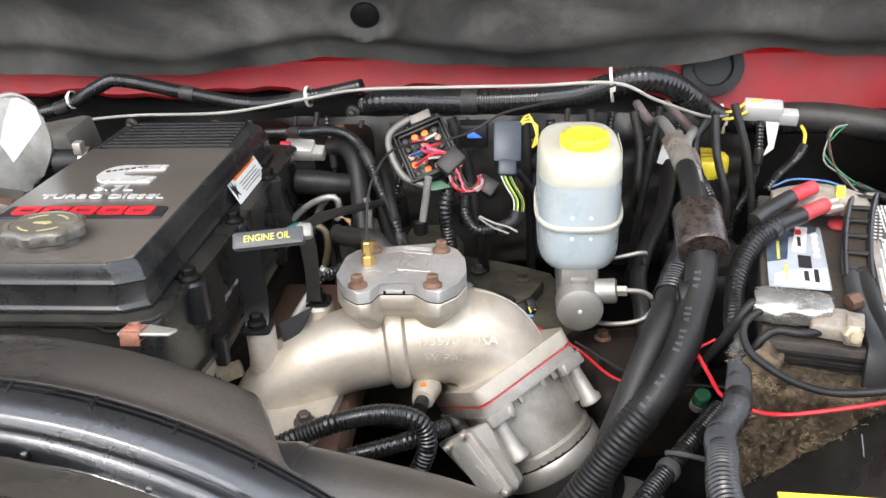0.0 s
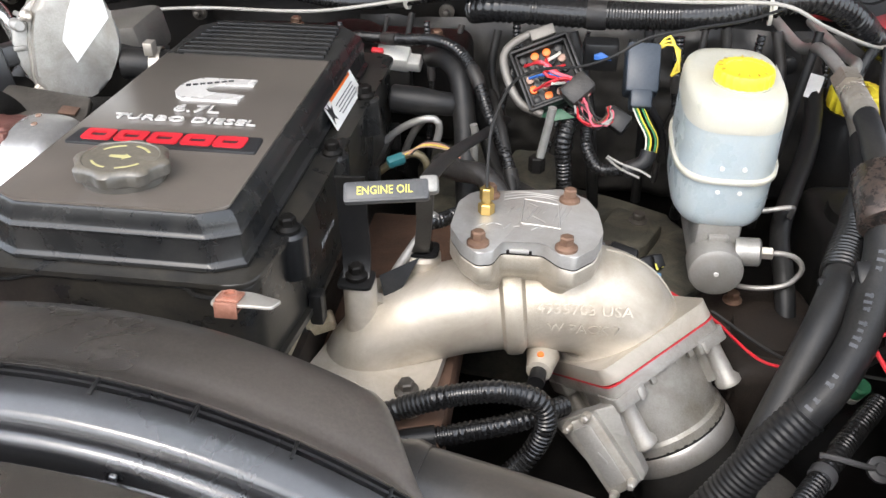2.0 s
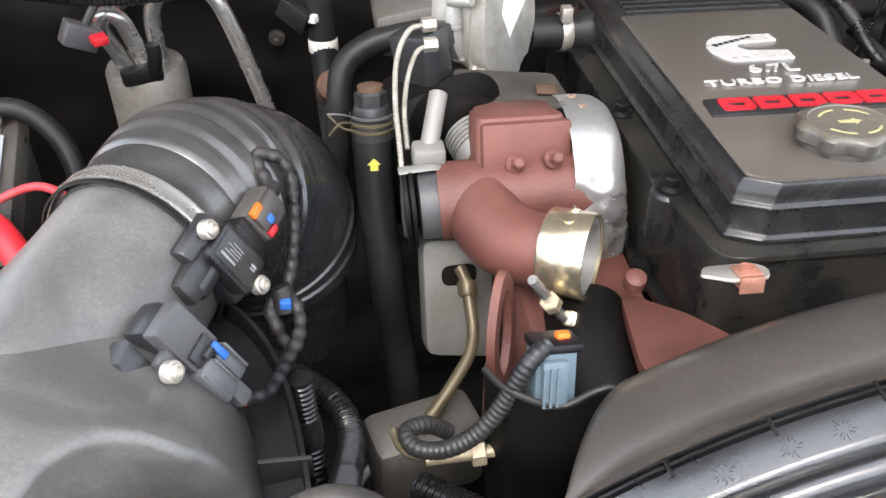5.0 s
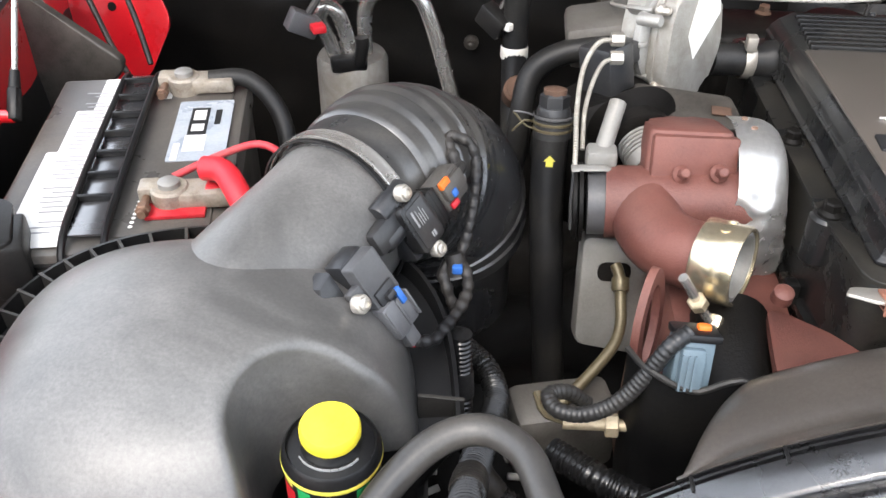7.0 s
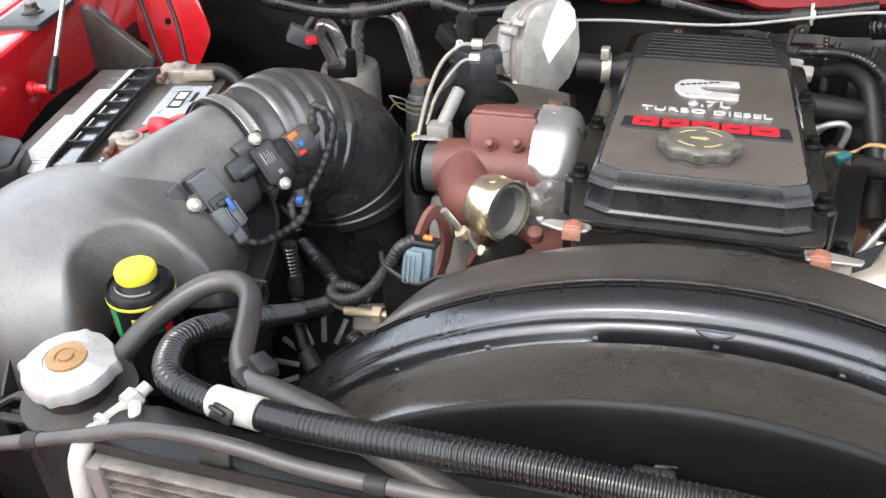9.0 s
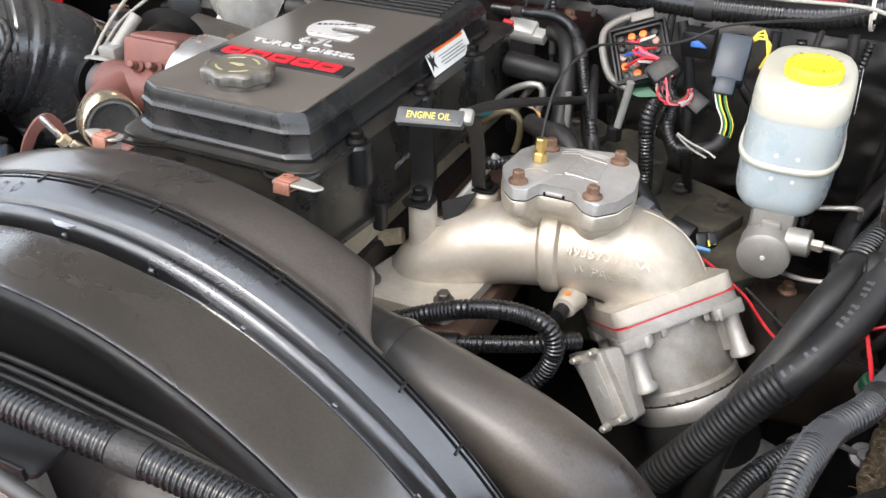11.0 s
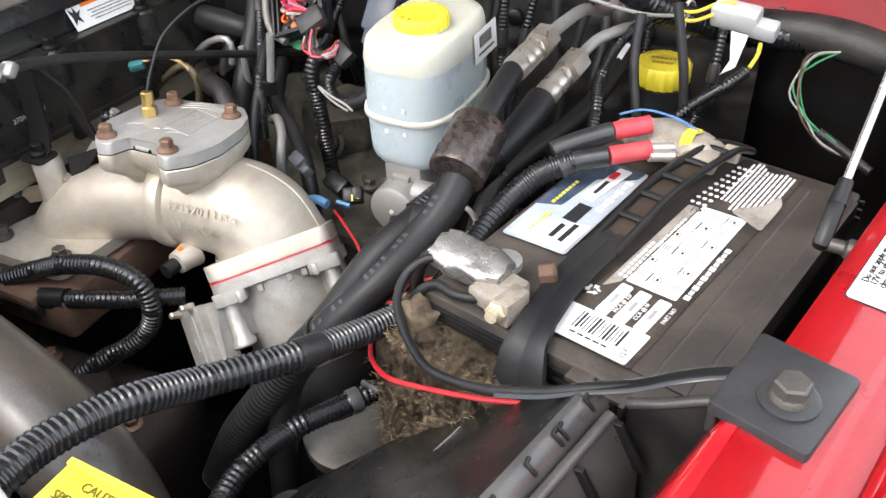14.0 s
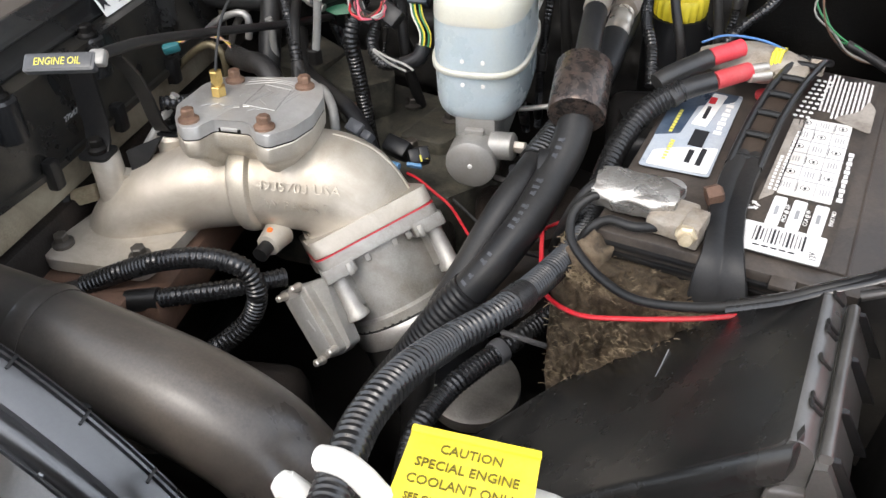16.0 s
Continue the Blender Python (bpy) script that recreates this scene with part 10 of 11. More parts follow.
for i in range(4):
    for j in range(5):
        bm = bmesh.new()
        lathe(bm, [(0.0042, -0.003), (0.0042, 0.002), (0.003, 0.0025)], XM @ Matrix.Translation((-0.02 + 0.0125 * i, -0.022 + 0.011 * j, 0.0)), 12)
        part("pin_seal", bm, M["orange"] if (i, j) in ((1, 4), (2, 4), (0, 1), (1, 0)) else (M["rust_pale"] if (i + j) % 4 == 2 else M["plastic"]), ec)
rng = random.Random(8)
for k in range(12):
    mat = ("wire_red", "wire_pink", "wire_red", "wire_white", "wire_blue", "rust", "wire_pink", "wire_red")[k % 8]
    bm = bmesh.new()
    p0 = XM @ Vector((-0.02 + 0.0125 * (k % 4), 0.016 - 0.014 * (k // 4), 0.002))
    p1 = XM @ Vector((0.0 + rng.uniform(-0.008, 0.01), 0.002 - 0.01 * (k // 4), 0.02 + rng.uniform(0, 0.008)))
    p2 = XM @ Vector((0.016 + rng.uniform(-0.003, 0.006), -0.022, 0.014 + rng.uniform(-0.003, 0.004)))
    p3 = XM @ Vector((0.024 + rng.uniform(-0.004, 0.006), -0.04, 0.012))
    tube(bm, [p0, p1, p2, p3], 0.0017, 6)
    part("wire", bm, M[mat], ec)
bm = bmesh.new()
box(bm, (0.032, 0.024, 0.018), XM @ Matrix.Translation((0.02, -0.03, 0.012)) @ Matrix.Rotation(0.4, 4, "Z"), 0.005)
part("tape_wrap", bm, M["tape"], ec, "black tape wrap")
for k in range(13):
    bm = bmesh.new()
    q = lambda: rng.uniform(-0.004, 0.004)
    tube(bm, [XM @ Vector((0.02 + q() * 2, -0.04, 0.012 + q())), XM @ Vector((0.016 + q() * 2.5, -0.056 + q(), 0.018 + q())), XM @ Vector((0.026 + q() * 2, -0.072 + q(), 0.015 + q())), XM @ Vector((0.04 + q(), -0.068 + q(), 0.006 + q())), XM @ Vector((0.044 + q() * 0.6, -0.055, 0.002))], 0.0012, 6)
    part("wire", bm, M[("wire_red", "wire_pink", "rubber", "wire_grey", "rubber", "wire_pink", "wire_red", "rubber", "rust", "wire_pink", "rubber", "wire_grey", "wire_pink")[k]], ec)
bm = bmesh.new()
tube(bm, [XM @ Vector((0.02, 0.043, 0.0)), XM @ Vector((-0.01, 0.046, 0.002)), XM @ Vector((-0.035, 0.036, 0.004)), XM @ Vector((-0.041, 0.01, 0.004)), XM @ Vector((-0.037, -0.02, 0.002)), XM @ Vector((-0.02, -0.038, 0.0))], 0.0045, 10)
box(bm, (0.026, 0.012, 0.008), XM @ Matrix.Translation((0.008, 0.042, 0.004)), 0.002)
part("lever", bm, M["alu_dark"], ec, "light grey locking lever")
bm = bmesh.new()
box(bm, (0.02, 0.024, 0.014), XM @ Matrix.Translation((0.047, -0.07, -0.002)) @ Matrix.Rotation(0.6, 4, "Z"), 0.002)
part("small_plug", bm, M["plastic"], ec)
bm = bmesh.new()
prism(bm, [(-0.03, -0.03), (-0.012, -0.045), (0.01, -0.05), (0.0, -0.036)], 0.002, XM @ Matrix.Translation((0, 0, -0.012)))
part("green_seal", bm, M["green_dark"], ec, "green rubber seal flap")
bm = bmesh.new()
corrugated(bm, [XM @ Vector((0.02, -0.03, -0.02)), (-0.088, 0.93, 1.02), (-0.085, 0.93, 0.98), (-0.08, 0.93, 0.92), (-0.075, 0.93, 0.84)], 0.009, 0.004, 0.001, 14)
part("drop_loom", bm, M["loom"], ec)
# blue-grey plug beside the reservoir
bp = thing("grey_blue_plug", (-0.015, 0.967, 1.03), "dark blue-grey plug with green, yellow and white wires", "connector")
YM = frame_at((-0.014, 0.965, 1.084), (0.05, -0.75, 0.66), (1, 0, 0))
bm = bmesh.new()
box(bm, (0.034, 0.052, 0.03), YM @ Matrix.Translation((0, 0.004, -0.008)), 0.004)
box(bm, (0.022, 0.02, 0.022), YM @ Matrix.Translation((0, -0.028, -0.004)), 0.003)
part("body", bm, M["plug_blue"], bp)
for k, mat in enumerate(("wire_white", "wire_yellow", "wire_green", "wire_green", "wire_yellow", "rubber")):
    bm = bmesh.new()
    o = 0.0026 * k + 0.0025 * math.sin(k * 2.3)
    tube(bm, [YM @ Vector((-0.008 + o, -0.036, 0.0)), YM @ Vector((-0.002 + o, -0.052, 0.006)), YM @ Vector((0.008 + o, -0.07, 0.002)), YM @ Vector((0.004 + o, -0.09, -0.006)), YM @ Vector((-0.012 + o, -0.098, -0.012))], 0.001, 6)
    part("wire", bm, M[mat], bp)
bm = bmesh.new()
tube(bm, [YM @ Vector((0.012, -0.08, -0.002)), YM @ Vector((0.008, -0.092, -0.006)), YM @ Vector((-0.01, -0.1, -0.012))], 0.0085, 12)
part("tape", bm, M["tape"], bp)
bm = bmesh.new()
corrugated(bm, [YM @ Vector((-0.012, -0.099, -0.012)), YM @ Vector((-0.035, -0.098, -0.02)), YM @ Vector((-0.048, -0.08, -0.02)), YM @ Vector((-0.05, -0.055, -0.03))], 0.0068, 0.0036, 0.001, 12)
part("sleeve", bm, M["loom"], bp)
for k in range(3):
    bm = bmesh.new()
    tube(bm, [YM @ Vector((0.012, 0.024, -0.005)), YM @ Vector((0.025, 0.03 + 0.004 * k, 0.004)), YM @ Vector((0.036, 0.022 - 0.008 * k, 0.002)), YM @ Vector((0.03, 0.0, -0.006))], 0.0014, 6)
    part("loop_wire", bm, M["wire_yellow"], bp)
bx = thing("fuse_holder", (-0.055, 1.0, 1.05), "small black holder with a blue insert", "connector")
bm = bmesh.new()
box(bm, (0.036, 0.024, 0.03), Matrix.Translation((-0.056, 1.005, 1.085)), 0.003)
part("body", bm, M["plastic"], bx)
bm = bmesh.new()
prism(bm, [(-0.008, -0.003), (0.01, -0.003), (0.006, 0.001), (-0.001, 0.005), (-0.008, 0.002)], 0.004, frame_at((-0.055, 0.993, 1.087), (0, -1, 0.2), (1, 0, 0)), 0.0005)
part("insert", bm, M["wire_blue"], bx, "blue insert")
wp = thing("loose_wires", (-0.02, 0.9, 1.0), "cut pale wire ends hanging below the firewall loom", "wire")
bm = bmesh.new()
tube(bm, [(-0.045, 0.88, 1.032), (-0.03, 0.878, 1.025), (-0.012, 0.876, 1.02), (-0.002, 0.874, 1.015)], 0.0012, 6)
tube(bm, [(-0.046, 0.881, 1.03), (-0.03, 0.88, 1.018), (-0.012, 0.88, 1.01)], 0.0012, 6)
part("wire", bm, M["wire_grey"], wp)
# white sensor plug, coil, injector lines
wc = thing("white_plug", (-0.298, 1.08, 1.02), "white plug on a black holder behind the valve cover", "connector")
bm = bmesh.new()
box(bm, (0.04, 0.022, 0.024), frame_at((-0.295, 1.078, 1.038), (0, -0.5, 0.86), (1, -0.1, 0)), 0.003)
box(bm, (0.018, 0.016, 0.016), frame_at((-0.27, 1.074, 1.035), (0, -0.5, 0.86), (1, -0.1, 0)), 0.002)
part("plug", bm, M["white_plastic"], wc)
bm = bmesh.new()
box(bm, (0.014, 0.006, 0.006), frame_at((-0.312, 1.068, 1.05), (0, -0.5, 0.86), (1, -0.1, 0)), 0.001)
part("tab", bm, M["wire_red"], wc, "red tab")
bm = bmesh.new()
box(bm, (0.05, 0.03, 0.05), Matrix.Translation((-0.3, 1.09, 1.0)), 0.004)
part("holder", bm, M["plastic"], wc)
co = thing("rubber_boot", (-0.245, 0.98, 1.01), "black rubber sensor boot lying across", "boot")
bm = bmesh.new()
lathe(bm, [(0.012, 0.0), (0.0155, 0.003), (0.0155, 0.035), (0.0135, 0.05), (0.0125, 0.07), (0.008, 0.075)], frame_at((-0.28, 0.98, 1.033), (1, -0.05, -0.03)), 24)
part("boot", bm, M["rubber"], co)
for pts, mat in (([(-0.298, 0.96, 0.973), (-0.278, 0.96, 0.996), (-0.259, 0.96, 1.011), (-0.238, 0.96, 1.02), (-0.225, 0.96, 1.019), (-0.223, 0.96, 1.007), (-0.227, 0.96, 0.99)], "alu_pipe"), ([(-0.272, 0.985, 0.942), (-0.265, 0.985, 0.97), (-0.252, 0.985, 0.996), (-0.232, 0.985, 1.018), (-0.215, 0.985, 1.025), (-0.21, 0.985, 1.019)], "alu_dark"), ([(-0.306, 0.895, 0.96), (-0.278, 0.895, 0.988), (-0.253, 0.895, 1.008), (-0.237, 0.895, 1.013), (-0.227, 0.895, 1.004), (-0.226, 0.895, 0.985), (-0.232, 0.895, 0.962)], "olive"), ([(-0.186, 0.93, 0.958), (-0.181, 0.93, 0.984), (-0.181, 0.93, 1.002), (-0.18, 0.93, 1.02), (-0.182, 0.93, 1.032)], "alu_mid"), ([(-0.113, 0.885, 1.008), (-0.108, 0.885, 1.036), (-0.104, 0.885, 1.059), (-0.101, 0.885, 1.078)], "alu_mid")):
    fl_ = thing("fuel_line", pts[0], "bent steel fuel injection line", "pipe", "fuel injection lines")
    bm = bmesh.new()
    tube(bm, pts, 0.0042, 12)
    part("line", bm, M[mat], fl_)
    bm = bmesh.new()
    hexagon(bm, 0.0145, 0.016, frame_at(pts[0], (0, 0.05, 1)), 0.0015)
    part("nut", bm, M["near_black"], fl_)
hose("coolant_hose", [(-0.245, 1.06, 1.05), (-0.225, 1.03, 1.062), (-0.206, 1.0, 1.055), (-0.197, 0.97, 1.024), (-0.189, 0.93, 0.984), (-0.185, 0.9, 0.93)], 0.0125, "rubber", "black rubber hose behind the intake plate", "hose")
hose("wiring_loom", [(-0.345, 1.1, 1.054), (-0.28, 1.05, 1.073), (-0.24, 1.03, 1.082), (-0.21, 1.01, 1.08), (-0.186, 0.98, 1.065), (-0.168, 0.95, 1.035), (-0.141, 0.9, 1.0), (-0.13, 0.88, 0.95)], 0.0068, "loom", "thin black corrugated loom beside the valve cover", "wiring loom", True, 0.0035, 0.0009)
hose("taped_loom", [(-0.215, 0.9, 1.0), (-0.19, 0.88, 1.005), (-0.165, 0.865, 1.01), (-0.145, 0.85, 0.995), (-0.13, 0.835, 0.97), (-0.12, 0.82, 0.93)], 0.0115, "tape", "shiny black taped loom behind the plate", "wiring loom")
hose("coolant_hose", [(-0.17, 0.99, 1.04), (-0.155, 0.94, 1.03), (-0.142, 0.9, 1.0), (-0.128, 0.86, 0.96), (-0.115, 0.84, 0.9)], 0.0058, "rubber", "slim black hose behind the plate", "hose")
hose("sensor_lead", [(-0.205, 0.735, 1.035), (-0.19, 0.75, 1.03), (-0.175, 0.77, 1.025), (-0.16, 0.79, 1.01)], 0.007, "loom", "short corrugated lead at the elbow", "wiring loom", True, 0.004, 0.001)
tq = thing("teal_plug", (-0.24, 0.83, 1.03), "teal plug with orange and yellow wires", "connector")
bm = bmesh.new()
box(bm, (0.018, 0.01, 0.01), frame_at((-0.245, 0.832, 1.04), (0, -0.3, 1), (0.8, 0.4, 0.5)), 0.003)
part("plug", bm, M["teal"], tq)
for k, mat in enumerate(("rust_pale", "wire_yellow", "copper", "rubber")):
    bm = bmesh.new()
    tube(bm, [(-0.24 + 0.003 * k, 0.835, 1.045), (-0.22, 0.84 + 0.003 * k, 1.052), (-0.2, 0.842 + 0.003 * k, 1.05), (-0.185, 0.845, 1.045 - 0.003 * k)], 0.0008, 6)
    part("wire", bm, M[mat], tq)

# ---- dipstick with lettered tag ----
ds = thing("oil_dipstick", (-0.235, 0.69, 1.01), "black oil dipstick bracket with a grey lettered tag", "dipstick")
GM = frame_at((-0.21, 0.6315, 1.131), (0.03, -0.62, 0.78), (0.99, 0.1, 0.09))
bm = bmesh.new()
prism(bm, rounded(rect(0.0605, 0.0155), 0.0025), 0.006, GM @ Matrix.Translation((0, 0, -0.006)), 0.0012)
prism(bm, rounded(rect(0.056, 0.012), 0.002), 0.0006, GM @ Matrix.Translation((-0.0005, 0, -0.0002)), 0.0002)
tag_ = part("tag", bm, M["tag_grey"], ds, "grey plastic tag with yellow lettering")
lettering("tag_text", "ENGINE OIL", 0.0088, GM @ Matrix.Translation((-0.001, 0.0, 0.0006)), M["yellow_print"], tag_, 0.0003, stretch=0.84, label="yellow lettering ENGINE OIL")
bm = bmesh.new()
rod = spline([(-0.186, 0.638, 1.131), (-0.183, 0.66, 1.128), (-0.18, 0.71, 1.113), (-0.175, 0.8, 1.078), (-0.166, 0.92, 1.03), (-0.156, 1.035, 0.987)], 0.008)
sweep(bm, rod, 0.0062, 12, flat=0.7)
part("handle_rod", bm, M["rubber"], ds, "black handle rod running back")
bm = bmesh.new()
box(bm, (0.014, 0.014, 0.009), GM @ Matrix.Translation((0.03, 0.004, -0.005)), 0.003)
part("ferrule", bm, M["alu_mid"], ds, "dull metal ferrule")
# two pressed legs under the tag, bolted to the elbow's bosses
bm = bmesh.new()
rings = []
for x, y, z, w in ((-0.253, 0.689, 1.0065, 0.011), (-0.2535, 0.695, 1.012, 0.0115), (-0.254, 0.7, 1.03, 0.012), (-0.2555, 0.703, 1.06, 0.012), (-0.256, 0.705, 1.085, 0.012), (-0.255, 0.7, 1.098, 0.012)):
    rings.append([(x - w, y - 0.002, z), (x + w, y, z), (x + w, y + 0.003, z), (x - w, y + 0.001, z)])
loft(bm, rings)
prism(bm, rounded([(-0.268, 0.676), (-0.238, 0.676), (-0.238, 0.702), (-0.268, 0.702)], 0.006), 0.003, Matrix.Translation((0, 0, 1.003)), 0.0006)
part("bracket_leg", bm, M["plastic"], ds, "black steel bracket leg")
bm = bmesh.new()
rings = []
for x, y, z, w in ((-0.205, 0.733, 1.006, 0.008), (-0.2045, 0.725, 1.012, 0.0075), (-0.2, 0.713, 1.03, 0.0065), (-0.196, 0.703, 1.06, 0.0065), (-0.193, 0.69, 1.09, 0.007), (-0.19, 0.67, 1.118, 0.008)):
    rings.append([(x - w, y - 0.001, z), (x + w, y, z), (x + w, y + 0.003, z), (x - w, y + 0.002, z)])
loft(bm, rings)
prism(bm, rounded([(-0.219, 0.727), (-0.19, 0.727), (-0.19, 0.75), (-0.219, 0.75)], 0.007), 0.003, Matrix.Translation((0, 0, 1.004)), 0.0006)
loft(bm, [[(-0.238, 0.708, 0.996), (-0.205, 0.722, 1.008), (-0.205, 0.724, 1.006), (-0.238, 0.71, 0.994)], [(-0.232, 0.7, 0.972), (-0.222, 0.702, 0.978), (-0.222, 0.704, 0.976), (-0.232, 0.702, 0.97)]])
part("bracket_leg", bm, M["plastic"], ds)
bolt(ds, (-0.2045, 0.739, 1.0085), size=0.0115, flange=0.0095, material="near_black")
bm = bmesh.new()
tube(bm, [(-0.194, 0.745, 1.04), (-0.205, 0.738, 1.022), (-0.222, 0.726, 0.998), (-0.236, 0.716, 0.975)], 0.0042, 10)
part("tube", bm, M["alu_pipe"], ds, "bright dipstick tube")

# ---- passenger firewall: accumulator, pipes, plugs ----
dr = thing("accumulator", (-0.972, 1.2, 0.8), "grey aluminium accumulator can with bent pipes", "accumulator")
bm = bmesh.new()
lathe(bm, [(0.048, -0.18), (0.05, -0.17), (0.05, -0.005), (0.046, 0.003), (0.015, 0.006)], Matrix.Translation((-0.973, 1.205, 0.938)), 36)
part("can", bm, M["alu_cast"], dr)
for pts in ([(-0.99, 1.19, 0.935), (-1.0, 1.185, 0.97), (-1.01, 1.18, 1.0), (-1.0, 1.18, 1.018), (-0.985, 1.18, 1.01), (-0.975, 1.185, 0.975), (-0.965, 1.185, 0.94)], [(-0.953, 1.2, 0.945), (-0.952, 1.2, 1.0), (-0.938, 1.2, 1.03), (-0.905, 1.2, 1.04), (-0.876, 1.195, 1.03), (-0.858, 1.19, 0.99), (-0.838, 1.185, 0.92), (-0.82, 1.18, 0.85)]):
    bm = bmesh.new()
    tube(bm, pts, 0.0105, 16)
    part("pipe", bm, M["zinc"], dr)
bm = bmesh.new()
box(bm, (0.018, 0.02, 0.014), Matrix.Translation((-0.9, 1.195, 1.04)), 0.003)
part("collar", bm, M["white_plastic"], dr, "white plastic collar")
bm = bmesh.new()
box(bm, (0.05, 0.02, 0.022), Matrix.Translation((-0.97, 1.165, 0.945)) @ Matrix.Rotation(0.3, 4, "Z"), 0.005)
tube(bm, [(-0.955, 1.165, 0.945), (-0.95, 1.16, 0.97), (-0.95, 1.16, 0.985)], 0.009, 10)
part("switch_plug", bm, M["plastic"], dr)
for loc, a, mat, tab, nm, lab_ in (((-1.02, 1.13, 1.014), 0.5, "grey_plastic", "wire_red", "grey_plug", "grey plug with a red tab on the firewall"), ((-0.775, 1.14, 1.025), -0.6, "plastic", "white_plastic", "black_plug", "black plug with a white insert on the firewall")):
    q = thing(nm, loc, lab_, "connector")
    bm = bmesh.new()
    box(bm, (0.04, 0.024, 0.028), Matrix.Translation(loc) @ Matrix.Rotation(a, 4, "Z") @ Matrix.Rotation(0.5, 4, "Y"), 0.003)
    part("body", bm, M[mat], q)
    bm = bmesh.new()
    box(bm, (0.018, 0.026, 0.01), Matrix.Translation((loc[0] + 0.02, loc[1] - 0.006, loc[2] - 0.002)) @ Matrix.Rotation(a, 4, "Z"), 0.002)
    part("insert", bm, M[tab], q)
    bm = bmesh.new()
    tube(bm, [loc, (loc[0] + 0.02, loc[1] + 0.02, loc[2] + 0.03), (loc[0] + 0.03, loc[1] + 0.03, loc[2] + 0.05)], 0.005, 8)
    part("lead", bm, M["tape"], q)
hose("coolant_hose", [(-0.742, 0.96, 0.9), (-0.735, 0.97, 0.98), (-0.726, 0.99, 1.025), (-0.696, 1.0, 1.046), (-0.654, 1.0, 1.056), (-0.6, 1.0, 1.06), (-0.55, 1.02, 1.05)], 0.0135, "rubber", "black coolant hose behind the turbocharger", "hose")
hc = hose("heater_hose", [(-0.747, 1.14, 1.06), (-0.747, 1.14, 1.0), (-0.745, 1.12, 0.94), (-0.74, 1.08, 0.86)], 0.0165, "rubber", "black heater hose with a white clamp mark", "hose")
bm = bmesh.new()
lathe(bm, [(0.0172, -0.008), (0.0178, -0.007), (0.0178, 0.007), (0.0172, 0.008)], frame_at((-0.747, 1.138, 0.985), (0, 0.1, 1)), 24, caps=False)
part("clamp", bm, M["white_plastic"], hc, "pale clamp")
bm = bmesh.new()
lathe(bm, [(0.016, 0.0), (0.018, 0.004), (0.018, 0.03), (0.014, 0.034)], frame_at((-0.742, 1.08, 0.95), (0.1, -0.7, 0.7)), 20)
solid("rusty_plug", bm, M["rust"], "rust brown core plug near the firewall", "plug")
ox = thing("expansion_valve_cover", (-0.62, 0.99, 1.0), "dull dark metal cover behind the actuator", "cover")
bm = bmesh.new()
box(bm, (0.12, 0.08, 0.05), Matrix.Translation((-0.63, 1.04, 1.06)) @ Matrix.Rotation(radians(-10), 4, "Y"), 0.01)
part("cover", bm, M["alu_dark"], ox)

# ---- dark machinery filling the lower bay ----
def lump(name, loc, size, label, mat="near_black", turn=0.0, detail=0):
    t = thing(name, (loc[0], loc[1], loc[2] - size[2] / 2), label, "engine part")
    bm = bmesh.new()
    box(bm, size, Matrix.Translation(loc) @ Matrix.Rotation(turn, 4, "Z"), min(size) * 0.18, 3)
    lathe(bm, [(min(size) * 0.4, 0), (min(size) * 0.38, 0.012), (min(size) * 0.2, 0.016)], Matrix.Translation((loc[0], loc[1] - size[1] * 0.1, loc[2] + size[2] / 2 - 0.002)), 20)
    part("body", bm, M[mat], t)
    for k in range(detail):
        a = k * 2.4
        bolt(t, (loc[0] + size[0] * 0.36 * math.cos(a), loc[1] + size[1] * 0.36 * math.sin(a), loc[2] + size[2] / 2), size=0.012, flange=0.01, material="rust_bolt", turn=a)
    return t


lump("steering_pump", (-0.03, 0.86, 0.79), (0.13, 0.15, 0.12), "dark grimy cast pump body below the reservoir", "block", 0.3, 3)
lump("fuel_filter_housing", (-0.12, 0.95, 0.8), (0.12, 0.13, 0.12), "dark grimy filter housing behind the elbow", "block", -0.2, 2)
sg = thing("steering_gear", (-0.06, 1.0, 0.72), "dirty olive-brown cast steering gear low behind the elbow", "engine part")
bm = bmesh.new()
prism(bm, rounded([(-0.2, 0.86), (0.02, 0.84), (0.08, 0.9), (0.06, 1.02), (-0.02, 1.06), (-0.2, 1.12), (-0.27, 1.08)], 0.02, 4), 0.13, Matrix.Translation((0, 0, 0.745)), 0.012)
prism(bm, rounded([(-0.05, 0.94), (0.01, 0.93), (0.035, 0.985), (-0.02, 1.02)], 0.012, 3), 0.02, Matrix.Translation((0, 0, 0.872)), 0.006)
part("lower_casting", bm, M["cast_olive"], sg)
bm = bmesh.new()
prism(bm, rounded([(-0.168, 0.995), (-0.118, 0.972), (-0.074, 1.014), (-0.1, 1.075), (-0.15, 1.078)], 0.01, 3), 0.05, Matrix.Translation((0, 0, 0.868)) @ Matrix.Rotation(radians(4), 4, "Y"), 0.006)
lathe(bm, [(0.019, 0.0), (0.019, 0.012), (0.014, 0.013), (0.012, 0.006)], frame_at((-0.117, 0.985, 0.892), (0.45, -0.75, 0.4)), 24)
part("upper_boss", bm, M["cast_olive"], sg)
bm = bmesh.new()
lathe(bm, [(0.0105, 0.004), (0.0105, 0.016), (0.008, 0.018)], frame_at((-0.117, 0.985, 0.892), (0.45, -0.75, 0.4)), 18)
part("plug", bm, M["rust"], sg, "rusty round plug")
bm = bmesh.new()
